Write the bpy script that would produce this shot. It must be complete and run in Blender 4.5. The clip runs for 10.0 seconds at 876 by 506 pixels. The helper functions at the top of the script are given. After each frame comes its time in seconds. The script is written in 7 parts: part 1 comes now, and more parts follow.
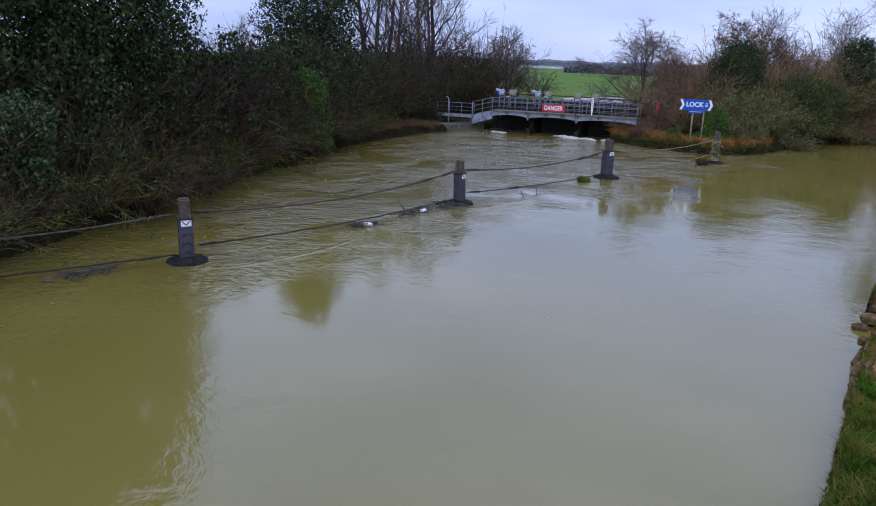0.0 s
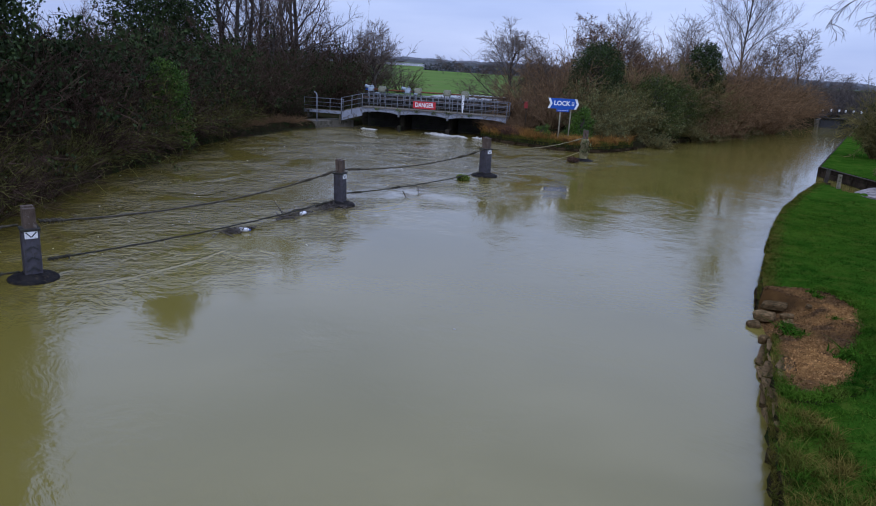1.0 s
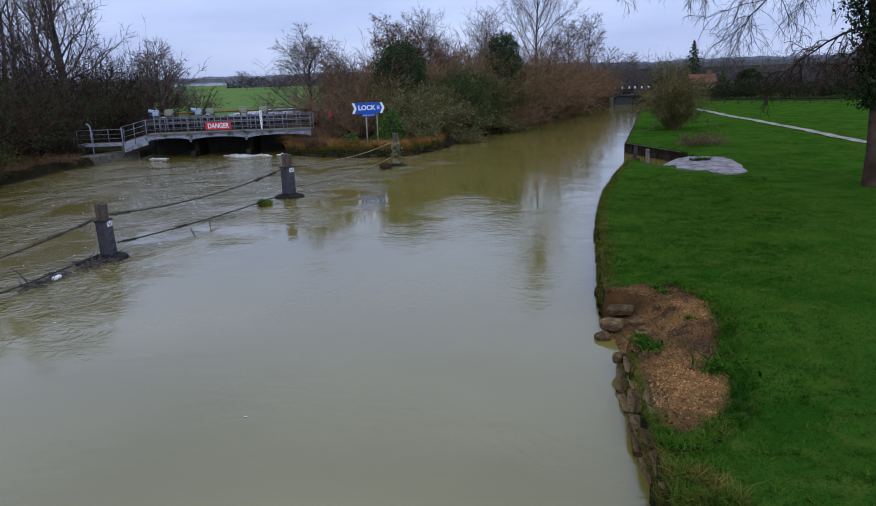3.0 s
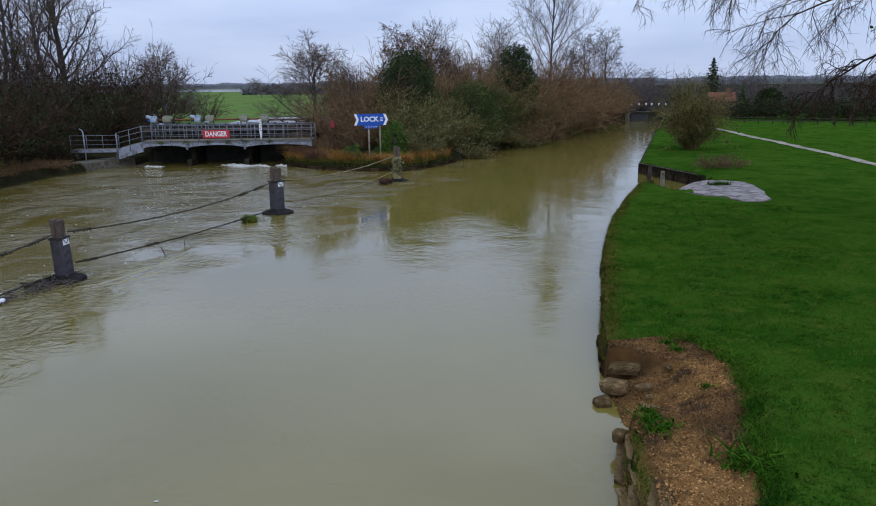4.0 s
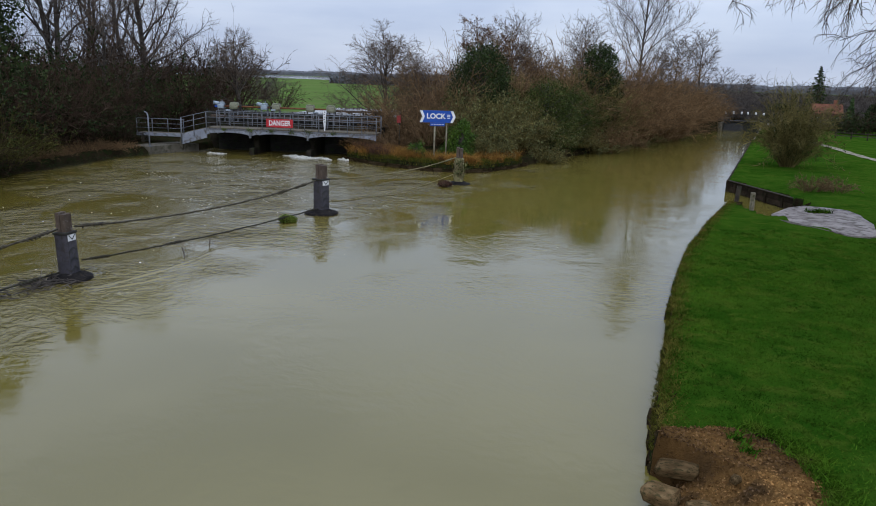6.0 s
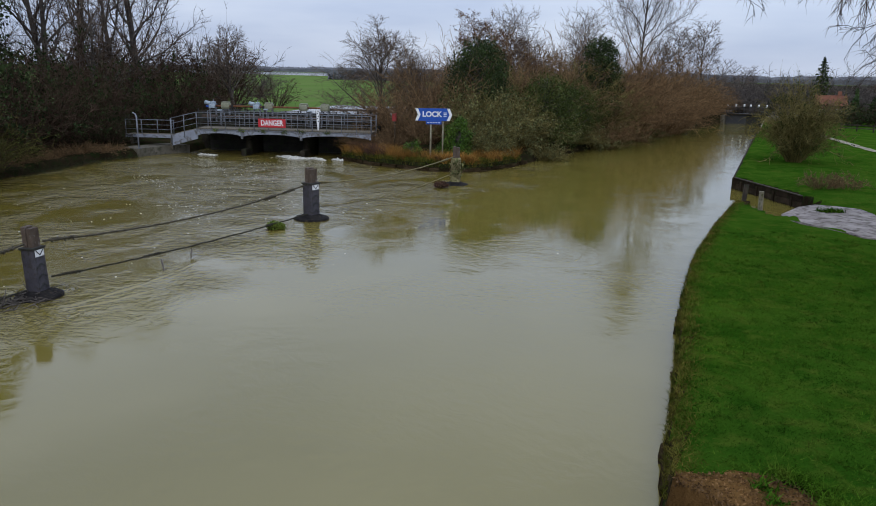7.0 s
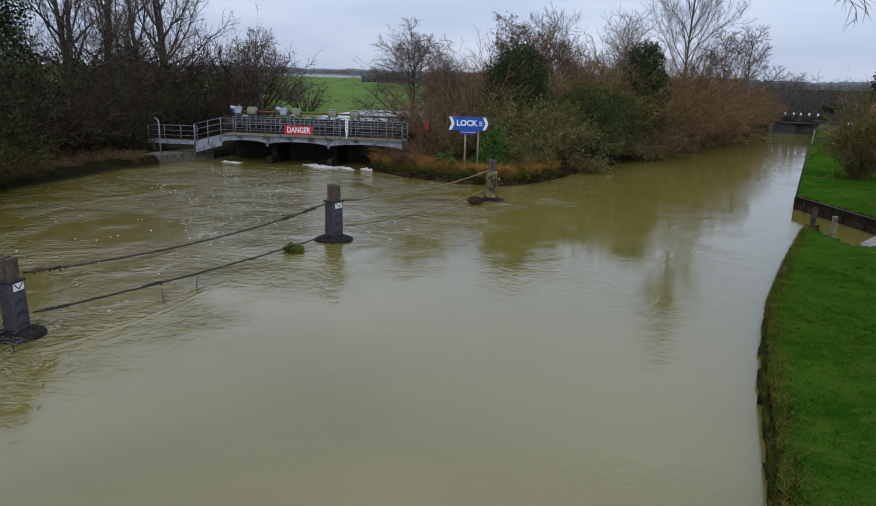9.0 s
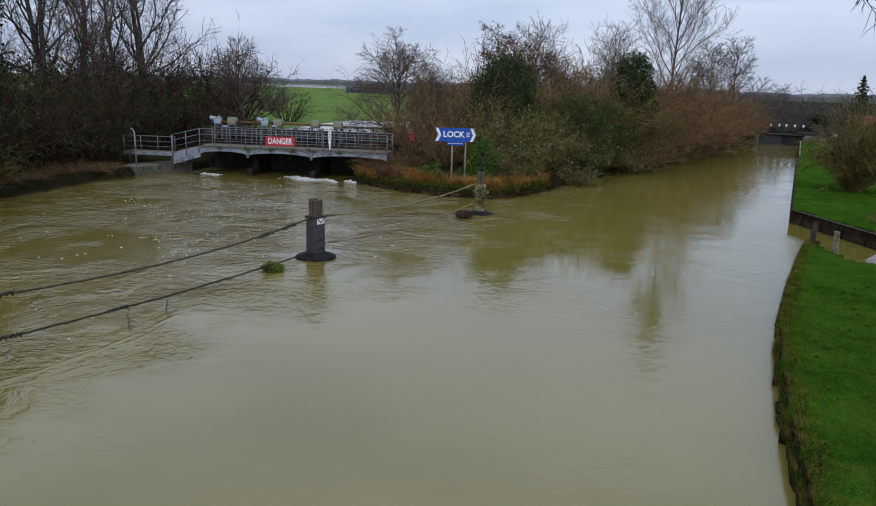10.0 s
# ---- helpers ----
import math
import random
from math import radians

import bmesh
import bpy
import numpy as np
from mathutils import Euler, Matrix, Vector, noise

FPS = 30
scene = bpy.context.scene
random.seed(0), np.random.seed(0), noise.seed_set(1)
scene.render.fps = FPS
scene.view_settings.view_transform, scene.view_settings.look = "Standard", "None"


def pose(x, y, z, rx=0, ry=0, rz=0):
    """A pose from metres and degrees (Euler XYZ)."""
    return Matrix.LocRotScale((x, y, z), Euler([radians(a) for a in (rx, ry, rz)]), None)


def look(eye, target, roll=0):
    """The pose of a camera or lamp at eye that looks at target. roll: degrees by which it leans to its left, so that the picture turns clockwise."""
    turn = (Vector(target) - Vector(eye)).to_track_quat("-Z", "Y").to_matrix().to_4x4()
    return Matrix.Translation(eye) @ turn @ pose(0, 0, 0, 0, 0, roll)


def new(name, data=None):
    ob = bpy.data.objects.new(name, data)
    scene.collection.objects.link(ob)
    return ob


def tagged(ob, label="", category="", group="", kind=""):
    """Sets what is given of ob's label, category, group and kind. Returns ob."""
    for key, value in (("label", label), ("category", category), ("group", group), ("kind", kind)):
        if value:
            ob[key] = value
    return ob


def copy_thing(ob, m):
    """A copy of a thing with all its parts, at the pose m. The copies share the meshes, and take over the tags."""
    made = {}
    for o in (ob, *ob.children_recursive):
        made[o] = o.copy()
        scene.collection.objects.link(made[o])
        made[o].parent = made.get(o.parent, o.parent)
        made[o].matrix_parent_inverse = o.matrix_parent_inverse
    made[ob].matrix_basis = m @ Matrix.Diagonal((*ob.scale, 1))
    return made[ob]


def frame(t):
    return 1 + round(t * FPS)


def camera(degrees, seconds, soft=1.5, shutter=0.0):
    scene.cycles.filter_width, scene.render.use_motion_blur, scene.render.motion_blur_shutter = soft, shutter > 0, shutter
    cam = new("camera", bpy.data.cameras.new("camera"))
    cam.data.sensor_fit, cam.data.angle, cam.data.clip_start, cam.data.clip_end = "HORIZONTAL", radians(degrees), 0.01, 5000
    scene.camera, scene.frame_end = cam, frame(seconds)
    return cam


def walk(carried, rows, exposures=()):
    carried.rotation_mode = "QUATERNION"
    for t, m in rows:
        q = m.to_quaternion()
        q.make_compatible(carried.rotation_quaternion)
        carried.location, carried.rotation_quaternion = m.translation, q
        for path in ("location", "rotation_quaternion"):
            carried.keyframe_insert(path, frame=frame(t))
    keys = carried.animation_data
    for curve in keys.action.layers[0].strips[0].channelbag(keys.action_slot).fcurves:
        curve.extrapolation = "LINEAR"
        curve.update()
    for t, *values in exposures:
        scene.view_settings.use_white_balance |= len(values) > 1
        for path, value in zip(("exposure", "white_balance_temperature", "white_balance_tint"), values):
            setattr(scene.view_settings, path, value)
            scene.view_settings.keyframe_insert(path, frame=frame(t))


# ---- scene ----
cam = camera(62.0, 10.0, soft=1.0)
PATH = [
    (0, (17.633, -28.414, 4.980), (10.828, -21.555, 2.401), 2.04),
    (0.5, (16.635, -28.585, 4.941), (11.059, -20.729, 2.259), 1.75),
    (1, (16.351, -27.988, 4.879), (10.981, -19.943, 2.341), 3.40),
    (1.5, (16.028, -26.387, 4.692), (11.530, -17.784, 2.289), -0.23),
    (2, (15.801, -25.607, 4.631), (11.491, -16.872, 2.369), 0.46),
    (2.5, (15.658, -25.145, 4.682), (12.050, -16.107, 2.379), -1.08),
    (2.7, (15.589, -25.188, 4.698), (12.184, -16.105, 2.268), -2.18),
    (4, (15.364, -22.856, 4.715), (11.792, -13.794, 2.450), -0.68),
    (4.5, (15.334, -22.127, 4.705), (11.488, -13.166, 2.485), -0.57),
    (5, (15.320, -21.456, 4.726), (11.206, -12.605, 2.551), -0.02),
    (5.2, (15.326, -21.244, 4.737), (10.909, -12.558, 2.493), 0.92),
    (6.5, (15.056, -19.570, 4.866), (10.538, -10.968, 2.499), 1.97),
    (7, (14.855, -19.112, 4.922), (10.323, -10.529, 2.513), 1.19),
    (7.5, (14.557, -18.557, 4.964), (9.639, -10.187, 2.568), 1.72),
    (8, (14.286, -18.054, 5.008), (9.406, -9.674, 2.568), 2.04),
    (8.5, (13.959, -17.528, 5.054), (9.065, -9.101, 2.813), 1.37),
    (9, (13.643, -17.064, 5.084), (8.739, -8.682, 2.699), 1.61),
    (9.5, (13.305, -16.604, 5.074), (8.446, -8.133, 2.921), 2.16),
    (10, (12.983, -16.136, 5.037), (8.245, -7.620, 2.795), 1.77),
]
walk(cam, [(t, look(eye, target, roll)) for t, eye, target, roll in PATH],
     exposures=[(0.0, 0.16, 5330, 22), (0.5, 0.02, 5300, 21), (1.0, -0.05, 5330, 20), (2.5, -0.03, 5400, 19), (4.5, 0.0, 5850, 11), (6.5, 0.0, 6150, 10), (10.0, 0.0, 6150, 10)])

# ---------------------------------------------------------------- light
world = bpy.data.worlds.new("overcast_sky")
scene.world = world
world.use_nodes = True
wn, wl = world.node_tree.nodes, world.node_tree.links
wn.clear()
w_out = wn.new("ShaderNodeOutputWorld")
w_bg = wn.new("ShaderNodeBackground")
w_sky = wn.new("ShaderNodeTexSky")
w_sky.sky_type = "NISHITA"
w_sky.sun_disc = False
w_sky.sun_elevation = radians(28)
w_sky.sun_rotation = radians(200)
w_scale = wn.new("ShaderNodeVectorMath")
w_scale.operation = "SCALE"
w_scale.inputs["Scale"].default_value = 0.07
wl.new(w_sky.outputs[0], w_scale.inputs[0])
w_co = wn.new("ShaderNodeTexCoord")
w_map = wn.new("ShaderNodeMapping")
w_map.inputs["Scale"].default_value = (1.2, 1.2, 7.0)
wl.new(w_co.outputs["Generated"], w_map.inputs[0])
w_noise = wn.new("ShaderNodeTexNoise")
w_noise.inputs["Scale"].default_value = 2.2
w_noise.inputs["Detail"].default_value = 5.0
wl.new(w_map.outputs[0], w_noise.inputs["Vector"])
w_ramp = wn.new("ShaderNodeValToRGB")
w_ramp.color_ramp.elements[0].position = 0.32
w_ramp.color_ramp.elements[0].color = (0.55, 0.63, 0.83, 1)
w_ramp.color_ramp.elements[1].position = 0.68
w_ramp.color_ramp.elements[1].color = (0.80, 0.86, 1.0, 1)
wl.new(w_noise.outputs[0], w_ramp.inputs[0])
w_mix = wn.new("ShaderNodeMixRGB")
w_mix.inputs[0].default_value = 0.82
wl.new(w_scale.outputs[0], w_mix.inputs[1])
wl.new(w_ramp.outputs[0], w_mix.inputs[2])
# an overcast dome grows brighter towards the zenith
w_sep = wn.new("ShaderNodeSeparateXYZ")
wl.new(w_co.outputs["Generated"], w_sep.inputs[0])
w_rise = wn.new("ShaderNodeMapRange")
w_rise.inputs["From Min"].default_value, w_rise.inputs["From Max"].default_value = 0.0, 1.0
w_rise.inputs["To Min"].default_value, w_rise.inputs["To Max"].default_value = 0.90, 1.9
wl.new(w_sep.outputs[2], w_rise.inputs["Value"])
w_dome = wn.new("ShaderNodeVectorMath")
w_dome.operation = "SCALE"
wl.new(w_mix.outputs[0], w_dome.inputs[0])
wl.new(w_rise.outputs[0], w_dome.inputs["Scale"])
wl.new(w_dome.outputs[0], w_bg.inputs[0])
w_bg.inputs[1].default_value = 1.0
wl.new(w_bg.outputs[0], w_out.inputs[0])

sun = new("sun", bpy.data.lights.new("sun", "SUN"))
sun.data.energy = 0.7
sun.data.angle = radians(25)
sun.data.color = (1.0, 0.97, 0.92)
sun.matrix_world = look((20, -40, 32), (0, 0, 0))

# ---------------------------------------------------------------- materials
def material(name, c1, c2, scale=3.0, rough=0.8, bump=0.3, fine=25.0, c3=None, c3_amount=0.5, metal=0.0,
             vary=0.0, island=0.0, spec=0.5, depth=0.02):
    """Two-scale mottled surface: c1/c2 by a broad noise, c3 stains by another, bump by a fine one."""
    m = bpy.data.materials.new(name)
    m.use_nodes = True
    nt, lk = m.node_tree.nodes, m.node_tree.links
    b = nt["Principled BSDF"]
    co = nt.new("ShaderNodeTexCoord")
    n1 = nt.new("ShaderNodeTexNoise")
    n1.inputs["Scale"].default_value, n1.inputs["Detail"].default_value = scale, 6.0
    lk.new(co.outputs["Object"], n1.inputs["Vector"])
    r1 = nt.new("ShaderNodeValToRGB")
    r1.color_ramp.elements[0].position, r1.color_ramp.elements[1].position = 0.35, 0.65
    r1.color_ramp.elements[0].color, r1.color_ramp.elements[1].color = (*c1, 1), (*c2, 1)
    lk.new(n1.outputs[0], r1.inputs[0])
    col = r1.outputs[0]
    n2 = nt.new("ShaderNodeTexNoise")
    n2.inputs["Scale"].default_value, n2.inputs["Detail"].default_value = fine, 4.0
    lk.new(co.outputs["Object"], n2.inputs["Vector"])
    if c3:
        n3 = nt.new("ShaderNodeTexNoise")
        n3.inputs["Scale"].default_value, n3.inputs["Detail"].default_value = scale * 2.7, 8.0
        n3.inputs["Distortion"].default_value = 0.6
        lk.new(co.outputs["Object"], n3.inputs["Vector"])
        r3 = nt.new("ShaderNodeValToRGB")
        r3.color_ramp.elements[0].position, r3.color_ramp.elements[1].position = 0.62 - 0.25 * c3_amount, 0.78 - 0.2 * c3_amount
        lk.new(n3.outputs[0], r3.inputs[0])
        mx = nt.new("ShaderNodeMixRGB")
        lk.new(r3.outputs[0], mx.inputs[0])
        lk.new(col, mx.inputs[1])
        mx.inputs[2].default_value = (*c3, 1)
        col = mx.outputs[0]
    val = None
    if vary or island:
        if island:
            g = nt.new("ShaderNodeNewGeometry")
            rnd = g.outputs["Random Per Island"]
        else:
            g = nt.new("ShaderNodeObjectInfo")
            rnd = g.outputs["Random"]
        mr = nt.new("ShaderNodeMapRange")
        amount = island or vary
        mr.inputs["To Min"].default_value, mr.inputs["To Max"].default_value = 1 - amount, 1 + amount
        lk.new(rnd, mr.inputs["Value"])
        hs = nt.new("ShaderNodeHueSaturation")
        lk.new(mr.outputs[0], hs.inputs["Value"])
        lk.new(col, hs.inputs["Color"])
        col = hs.outputs[0]
    lk.new(col, b.inputs["Base Color"])
    b.inputs["Roughness"].default_value, b.inputs["Metallic"].default_value = rough, metal
    b.inputs["Specular IOR Level"].default_value = spec if rough < 0.7 else min(spec, 0.22)
    rr = nt.new("ShaderNodeMapRange")
    rr.inputs["To Min"].default_value, rr.inputs["To Max"].default_value = max(0.05, rough - 0.12), min(1.0, rough + 0.12)
    lk.new(n2.outputs[0], rr.inputs["Value"])
    lk.new(rr.outputs[0], b.inputs["Roughness"])
    if bump:
        bp = nt.new("ShaderNodeBump")
        bp.inputs["Strength"].default_value, bp.inputs["Distance"].default_value = bump, depth
        lk.new(n2.outputs[0], bp.inputs["Height"])
        lk.new(bp.outputs[0], b.inputs["Normal"])
    return m


def water_material(name, murk1, murk2, calm=0.05, rough=0.05, flow=True):
    """Silty river: an opaque brown body under a glossy rippled surface; the weir stream is choppier than the calm reach."""
    m = bpy.data.materials.new(name)
    m.use_nodes = True
    nt, lk = m.node_tree.nodes, m.node_tree.links
    b = nt["Principled BSDF"]
    co = nt.new("ShaderNodeTexCoord")
    broad = nt.new("ShaderNodeTexNoise")
    broad.inputs["Scale"].default_value, broad.inputs["Detail"].default_value = 0.12, 4.0
    lk.new(co.outputs["Object"], broad.inputs["Vector"])
    cr = nt.new("ShaderNodeValToRGB")
    cr.color_ramp.elements[0].position, cr.color_ramp.elements[1].position = 0.35, 0.65
    cr.color_ramp.elements[0].color, cr.color_ramp.elements[1].color = (*murk1, 1), (*murk2, 1)
    lk.new(broad.outputs[0], cr.inputs[0])
    lk.new(cr.outputs[0], b.inputs["Base Color"])
    b.inputs["Roughness"].default_value = rough
    b.inputs["IOR"].default_value = 1.60
    # ripples: chop whose pattern is curled by a broader swirl, in patches between smooth slicks
    warp = nt.new("ShaderNodeTexNoise")
    warp.inputs["Scale"].default_value, warp.inputs["Detail"].default_value = 0.38, 3.0
    lk.new(co.outputs["Object"], warp.inputs["Vector"])
    curl = nt.new("ShaderNodeVectorMath")
    curl.operation = "MULTIPLY_ADD"
    lk.new(warp.outputs["Color"], curl.inputs[0])
    curl.inputs[1].default_value = (1.8, 1.8, 0.0)
    lk.new(co.outputs["Object"], curl.inputs[2])
    mp = nt.new("ShaderNodeMapping")
    mp.inputs["Rotation"].default_value = (0, 0, radians(20))
    mp.inputs["Scale"].default_value = (1.0, 1.25, 1.0)
    lk.new(curl.outputs[0], mp.inputs[0])
    chop = nt.new("ShaderNodeTexNoise")
    chop.inputs["Scale"].default_value, chop.inputs["Detail"].default_value = 3.8, 4.0
    chop.inputs["Roughness"].default_value = 0.58
    chop.inputs["Distortion"].default_value = 0.35
    lk.new(mp.outputs[0], chop.inputs["Vector"])
    swell = nt.new("ShaderNodeTexNoise")
    swell.inputs["Scale"].default_value, swell.inputs["Detail"].default_value = 0.5, 3.0
    swell.inputs["Distortion"].default_value = 0.8
    lk.new(co.outputs["Object"], swell.inputs["Vector"])
    strength = None
    if flow:
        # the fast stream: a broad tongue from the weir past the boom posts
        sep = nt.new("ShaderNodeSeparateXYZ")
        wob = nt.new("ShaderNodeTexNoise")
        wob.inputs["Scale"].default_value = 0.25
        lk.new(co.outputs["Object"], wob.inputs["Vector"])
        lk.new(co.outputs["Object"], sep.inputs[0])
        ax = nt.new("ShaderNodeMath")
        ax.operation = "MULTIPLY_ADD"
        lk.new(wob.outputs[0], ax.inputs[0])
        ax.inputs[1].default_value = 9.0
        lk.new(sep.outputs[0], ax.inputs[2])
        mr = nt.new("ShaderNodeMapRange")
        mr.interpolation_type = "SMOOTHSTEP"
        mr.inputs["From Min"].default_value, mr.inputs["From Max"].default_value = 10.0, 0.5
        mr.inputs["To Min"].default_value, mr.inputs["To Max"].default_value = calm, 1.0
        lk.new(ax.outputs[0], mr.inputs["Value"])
        slick = nt.new("ShaderNodeTexNoise")
        slick.inputs["Scale"].default_value, slick.inputs["Detail"].default_value = 0.24, 3.0
        slick.inputs["Distortion"].default_value = 1.0
        lk.new(co.outputs["Object"], slick.inputs["Vector"])
        sm = nt.new("ShaderNodeMapRange")
        sm.inputs["From Min"].default_value, sm.inputs["From Max"].default_value = 0.40, 0.62
        sm.inputs["To Min"].default_value, sm.inputs["To Max"].default_value = 0.10, 1.45
        lk.new(slick.outputs[0], sm.inputs["Value"])
        both = nt.new("ShaderNodeMath")
        both.operation = "MULTIPLY"
        lk.new(mr.outputs[0], both.inputs[0])
        lk.new(sm.outputs[0], both.inputs[1])
        strength = both.outputs[0]
        # broken water spreads its gloss wider than the calm reach
        spread = nt.new("ShaderNodeMapRange")
        spread.inputs["To Min"].default_value, spread.inputs["To Max"].default_value = rough, rough + 0.04
        lk.new(mr.outputs[0], spread.inputs["Value"])
        lk.new(spread.outputs[0], b.inputs["Roughness"])
        # body colour darkened along the stream tongue: shade of the left water put in
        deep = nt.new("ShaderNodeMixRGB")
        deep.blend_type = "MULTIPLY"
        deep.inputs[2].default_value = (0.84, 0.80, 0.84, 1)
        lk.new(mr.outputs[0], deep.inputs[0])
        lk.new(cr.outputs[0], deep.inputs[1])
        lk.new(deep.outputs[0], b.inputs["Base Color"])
    add = nt.new("ShaderNodeMath")
    add.operation = "MULTIPLY_ADD"
    lk.new(swell.outputs[0], add.inputs[0])
    add.inputs[1].default_value = 2.6
    lk.new(chop.outputs[0], add.inputs[2])
    bp = nt.new("ShaderNodeBump")
    bp.inputs["Distance"].default_value = 0.135
    bp.inputs["Strength"].default_value = calm
    if strength:
        lk.new(strength, bp.inputs["Strength"])
    lk.new(add.outputs[0], bp.inputs["Height"])
    lk.new(bp.outputs[0], b.inputs["Normal"])
    return m


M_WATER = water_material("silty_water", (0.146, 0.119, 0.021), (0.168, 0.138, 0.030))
M_UPWATER = water_material("upstream_water", (0.150, 0.125, 0.065), (0.185, 0.150, 0.080), calm=0.1, flow=False)
M_LAWN = material("lawn", (0.022, 0.068, 0.005), (0.046, 0.102, 0.009), 0.9, 0.95, 1.0, 40.0, (0.062, 0.100, 0.011), 0.42, spec=0.0, depth=0.05)
M_FIELD = material("field_grass", (0.090, 0.150, 0.036), (0.120, 0.178, 0.048), 0.05, 0.9, 0.4, 4.0, (0.13, 0.155, 0.055), 0.4, spec=0.0)
M_SCRUB = material("scrub_soil", (0.015, 0.011, 0.006), (0.036, 0.027, 0.014), 1.2, 0.95, 1.0, 14.0, (0.018, 0.027, 0.008), 0.6, spec=0.0, depth=0.08)
M_BED = material("river_mud", (0.06, 0.045, 0.025), (0.09, 0.07, 0.04), 1.5, 0.7, 0.5, 12.0)
M_GRAVEL = material("bare_gravel", (0.11, 0.060, 0.021), (0.27, 0.146, 0.048), 0.9, 0.95, 1.0, 60.0, (0.080, 0.047, 0.020), 0.55, spec=0.0, depth=0.05)
M_PATH = material("path_gravel", (0.24, 0.215, 0.155), (0.34, 0.31, 0.235), 1.0, 0.9, 0.5, 20.0, (0.12, 0.13, 0.05), 0.4, spec=0.0)
M_CONC = material("wet_concrete", (0.18, 0.150, 0.128), (0.34, 0.296, 0.262), 1.3, 0.7, 0.6, 60.0, (0.075, 0.056, 0.038), 0.62, spec=0.25, depth=0.03)
M_ABUT = material("abutment_concrete", (0.10, 0.088, 0.064), (0.17, 0.150, 0.115), 1.5, 0.85, 0.5, 14.0, (0.06, 0.056, 0.034), 0.55)
M_STONE = material("bank_stone", (0.105, 0.066, 0.030), (0.215, 0.142, 0.068), 2.5, 0.9, 0.8, 20.0, (0.045, 0.042, 0.018), 0.5, vary=0.3, spec=0.0)
M_STONE_DARK = material("wet_edge_stone", (0.032, 0.021, 0.012), (0.078, 0.052, 0.029), 5.0, 0.95, 1.0, 30.0, (0.030, 0.030, 0.011), 0.5, vary=0.45, spec=0.0, depth=0.04)
M_TIMBER = material("wet_timber", (0.026, 0.020, 0.014), (0.062, 0.048, 0.032), 3.0, 0.75, 0.7, 30.0, (0.035, 0.042, 0.015), 0.4, vary=0.25)
M_SHEETING = material("soaked_sheeting", (0.020, 0.014, 0.009), (0.046, 0.033, 0.021), 3.0, 0.9, 0.7, 26.0, (0.026, 0.028, 0.011), 0.4, vary=0.3, spec=0.05)
M_TIMBER_PALE = material("weathered_timber", (0.19, 0.165, 0.11), (0.30, 0.27, 0.19), 3.0, 0.85, 0.7, 26.0, (0.08, 0.08, 0.035), 0.4, vary=0.15)
M_POST_PALE = material("mossy_pale_timber", (0.20, 0.175, 0.085), (0.33, 0.29, 0.16), 3.0, 0.9, 0.8, 26.0, (0.09, 0.10, 0.03), 0.5, spec=0.0)
M_PILE = material("pile_timber", (0.060, 0.042, 0.030), (0.105, 0.078, 0.058), 5.0, 0.85, 0.9, 30.0, (0.16, 0.14, 0.12), 0.2)
M_SLEEVE = material("sleeve_plastic", (0.042, 0.039, 0.047), (0.074, 0.069, 0.080), 4.0, 0.6, 0.4, 22.0, (0.04, 0.035, 0.03), 0.5, spec=0.3)
M_RUBBER = material("collar_rubber", (0.008, 0.007, 0.007), (0.020, 0.018, 0.017), 5.0, 0.85, 0.5, 20.0, (0.05, 0.04, 0.025), 0.3, spec=0.1)
M_WHITE = material("white_paint", (0.74, 0.74, 0.74), (0.82, 0.82, 0.82), 4.0, 0.5, 0.1, 20.0, (0.50, 0.48, 0.42), 0.25)
M_BLACK = material("black_paint", (0.015, 0.015, 0.016), (0.028, 0.028, 0.030), 4.0, 0.55, 0.2, 20.0)
M_STEEL = material("galvanised_steel", (0.115, 0.125, 0.14), (0.185, 0.195, 0.215), 4.0, 0.6, 0.2, 20.0, (0.07, 0.06, 0.045), 0.45, metal=0.1)
M_FASCIA = material("grey_painted_steel", (0.205, 0.22, 0.26), (0.285, 0.305, 0.35), 1.5, 0.6, 0.25, 14.0, (0.09, 0.08, 0.065), 0.5)
M_DECK = material("deck_boards", (0.115, 0.098, 0.074), (0.19, 0.165, 0.125), 2.0, 0.9, 0.4, 16.0, (0.05, 0.05, 0.025), 0.4, spec=0.1)
M_DARKSTEEL = material("weir_gate_steel", (0.020, 0.018, 0.016), (0.045, 0.040, 0.034), 2.0, 0.7, 0.5, 12.0, (0.035, 0.045, 0.02), 0.4)
M_GEAR = material("gearbox_paint", (0.25, 0.31, 0.36), (0.40, 0.46, 0.51), 5.0, 0.45, 0.2, 20.0, (0.20, 0.18, 0.14), 0.3)
M_RUST = material("rusty_steel", (0.14, 0.055, 0.026), (0.22, 0.095, 0.045), 4.0, 0.8, 0.4, 30.0, (0.07, 0.045, 0.03), 0.4, spec=0.1)
M_MOTOR = material("motor_housing", (0.19, 0.19, 0.12), (0.27, 0.27, 0.18), 5.0, 0.6, 0.2, 20.0, (0.10, 0.09, 0.06), 0.3)
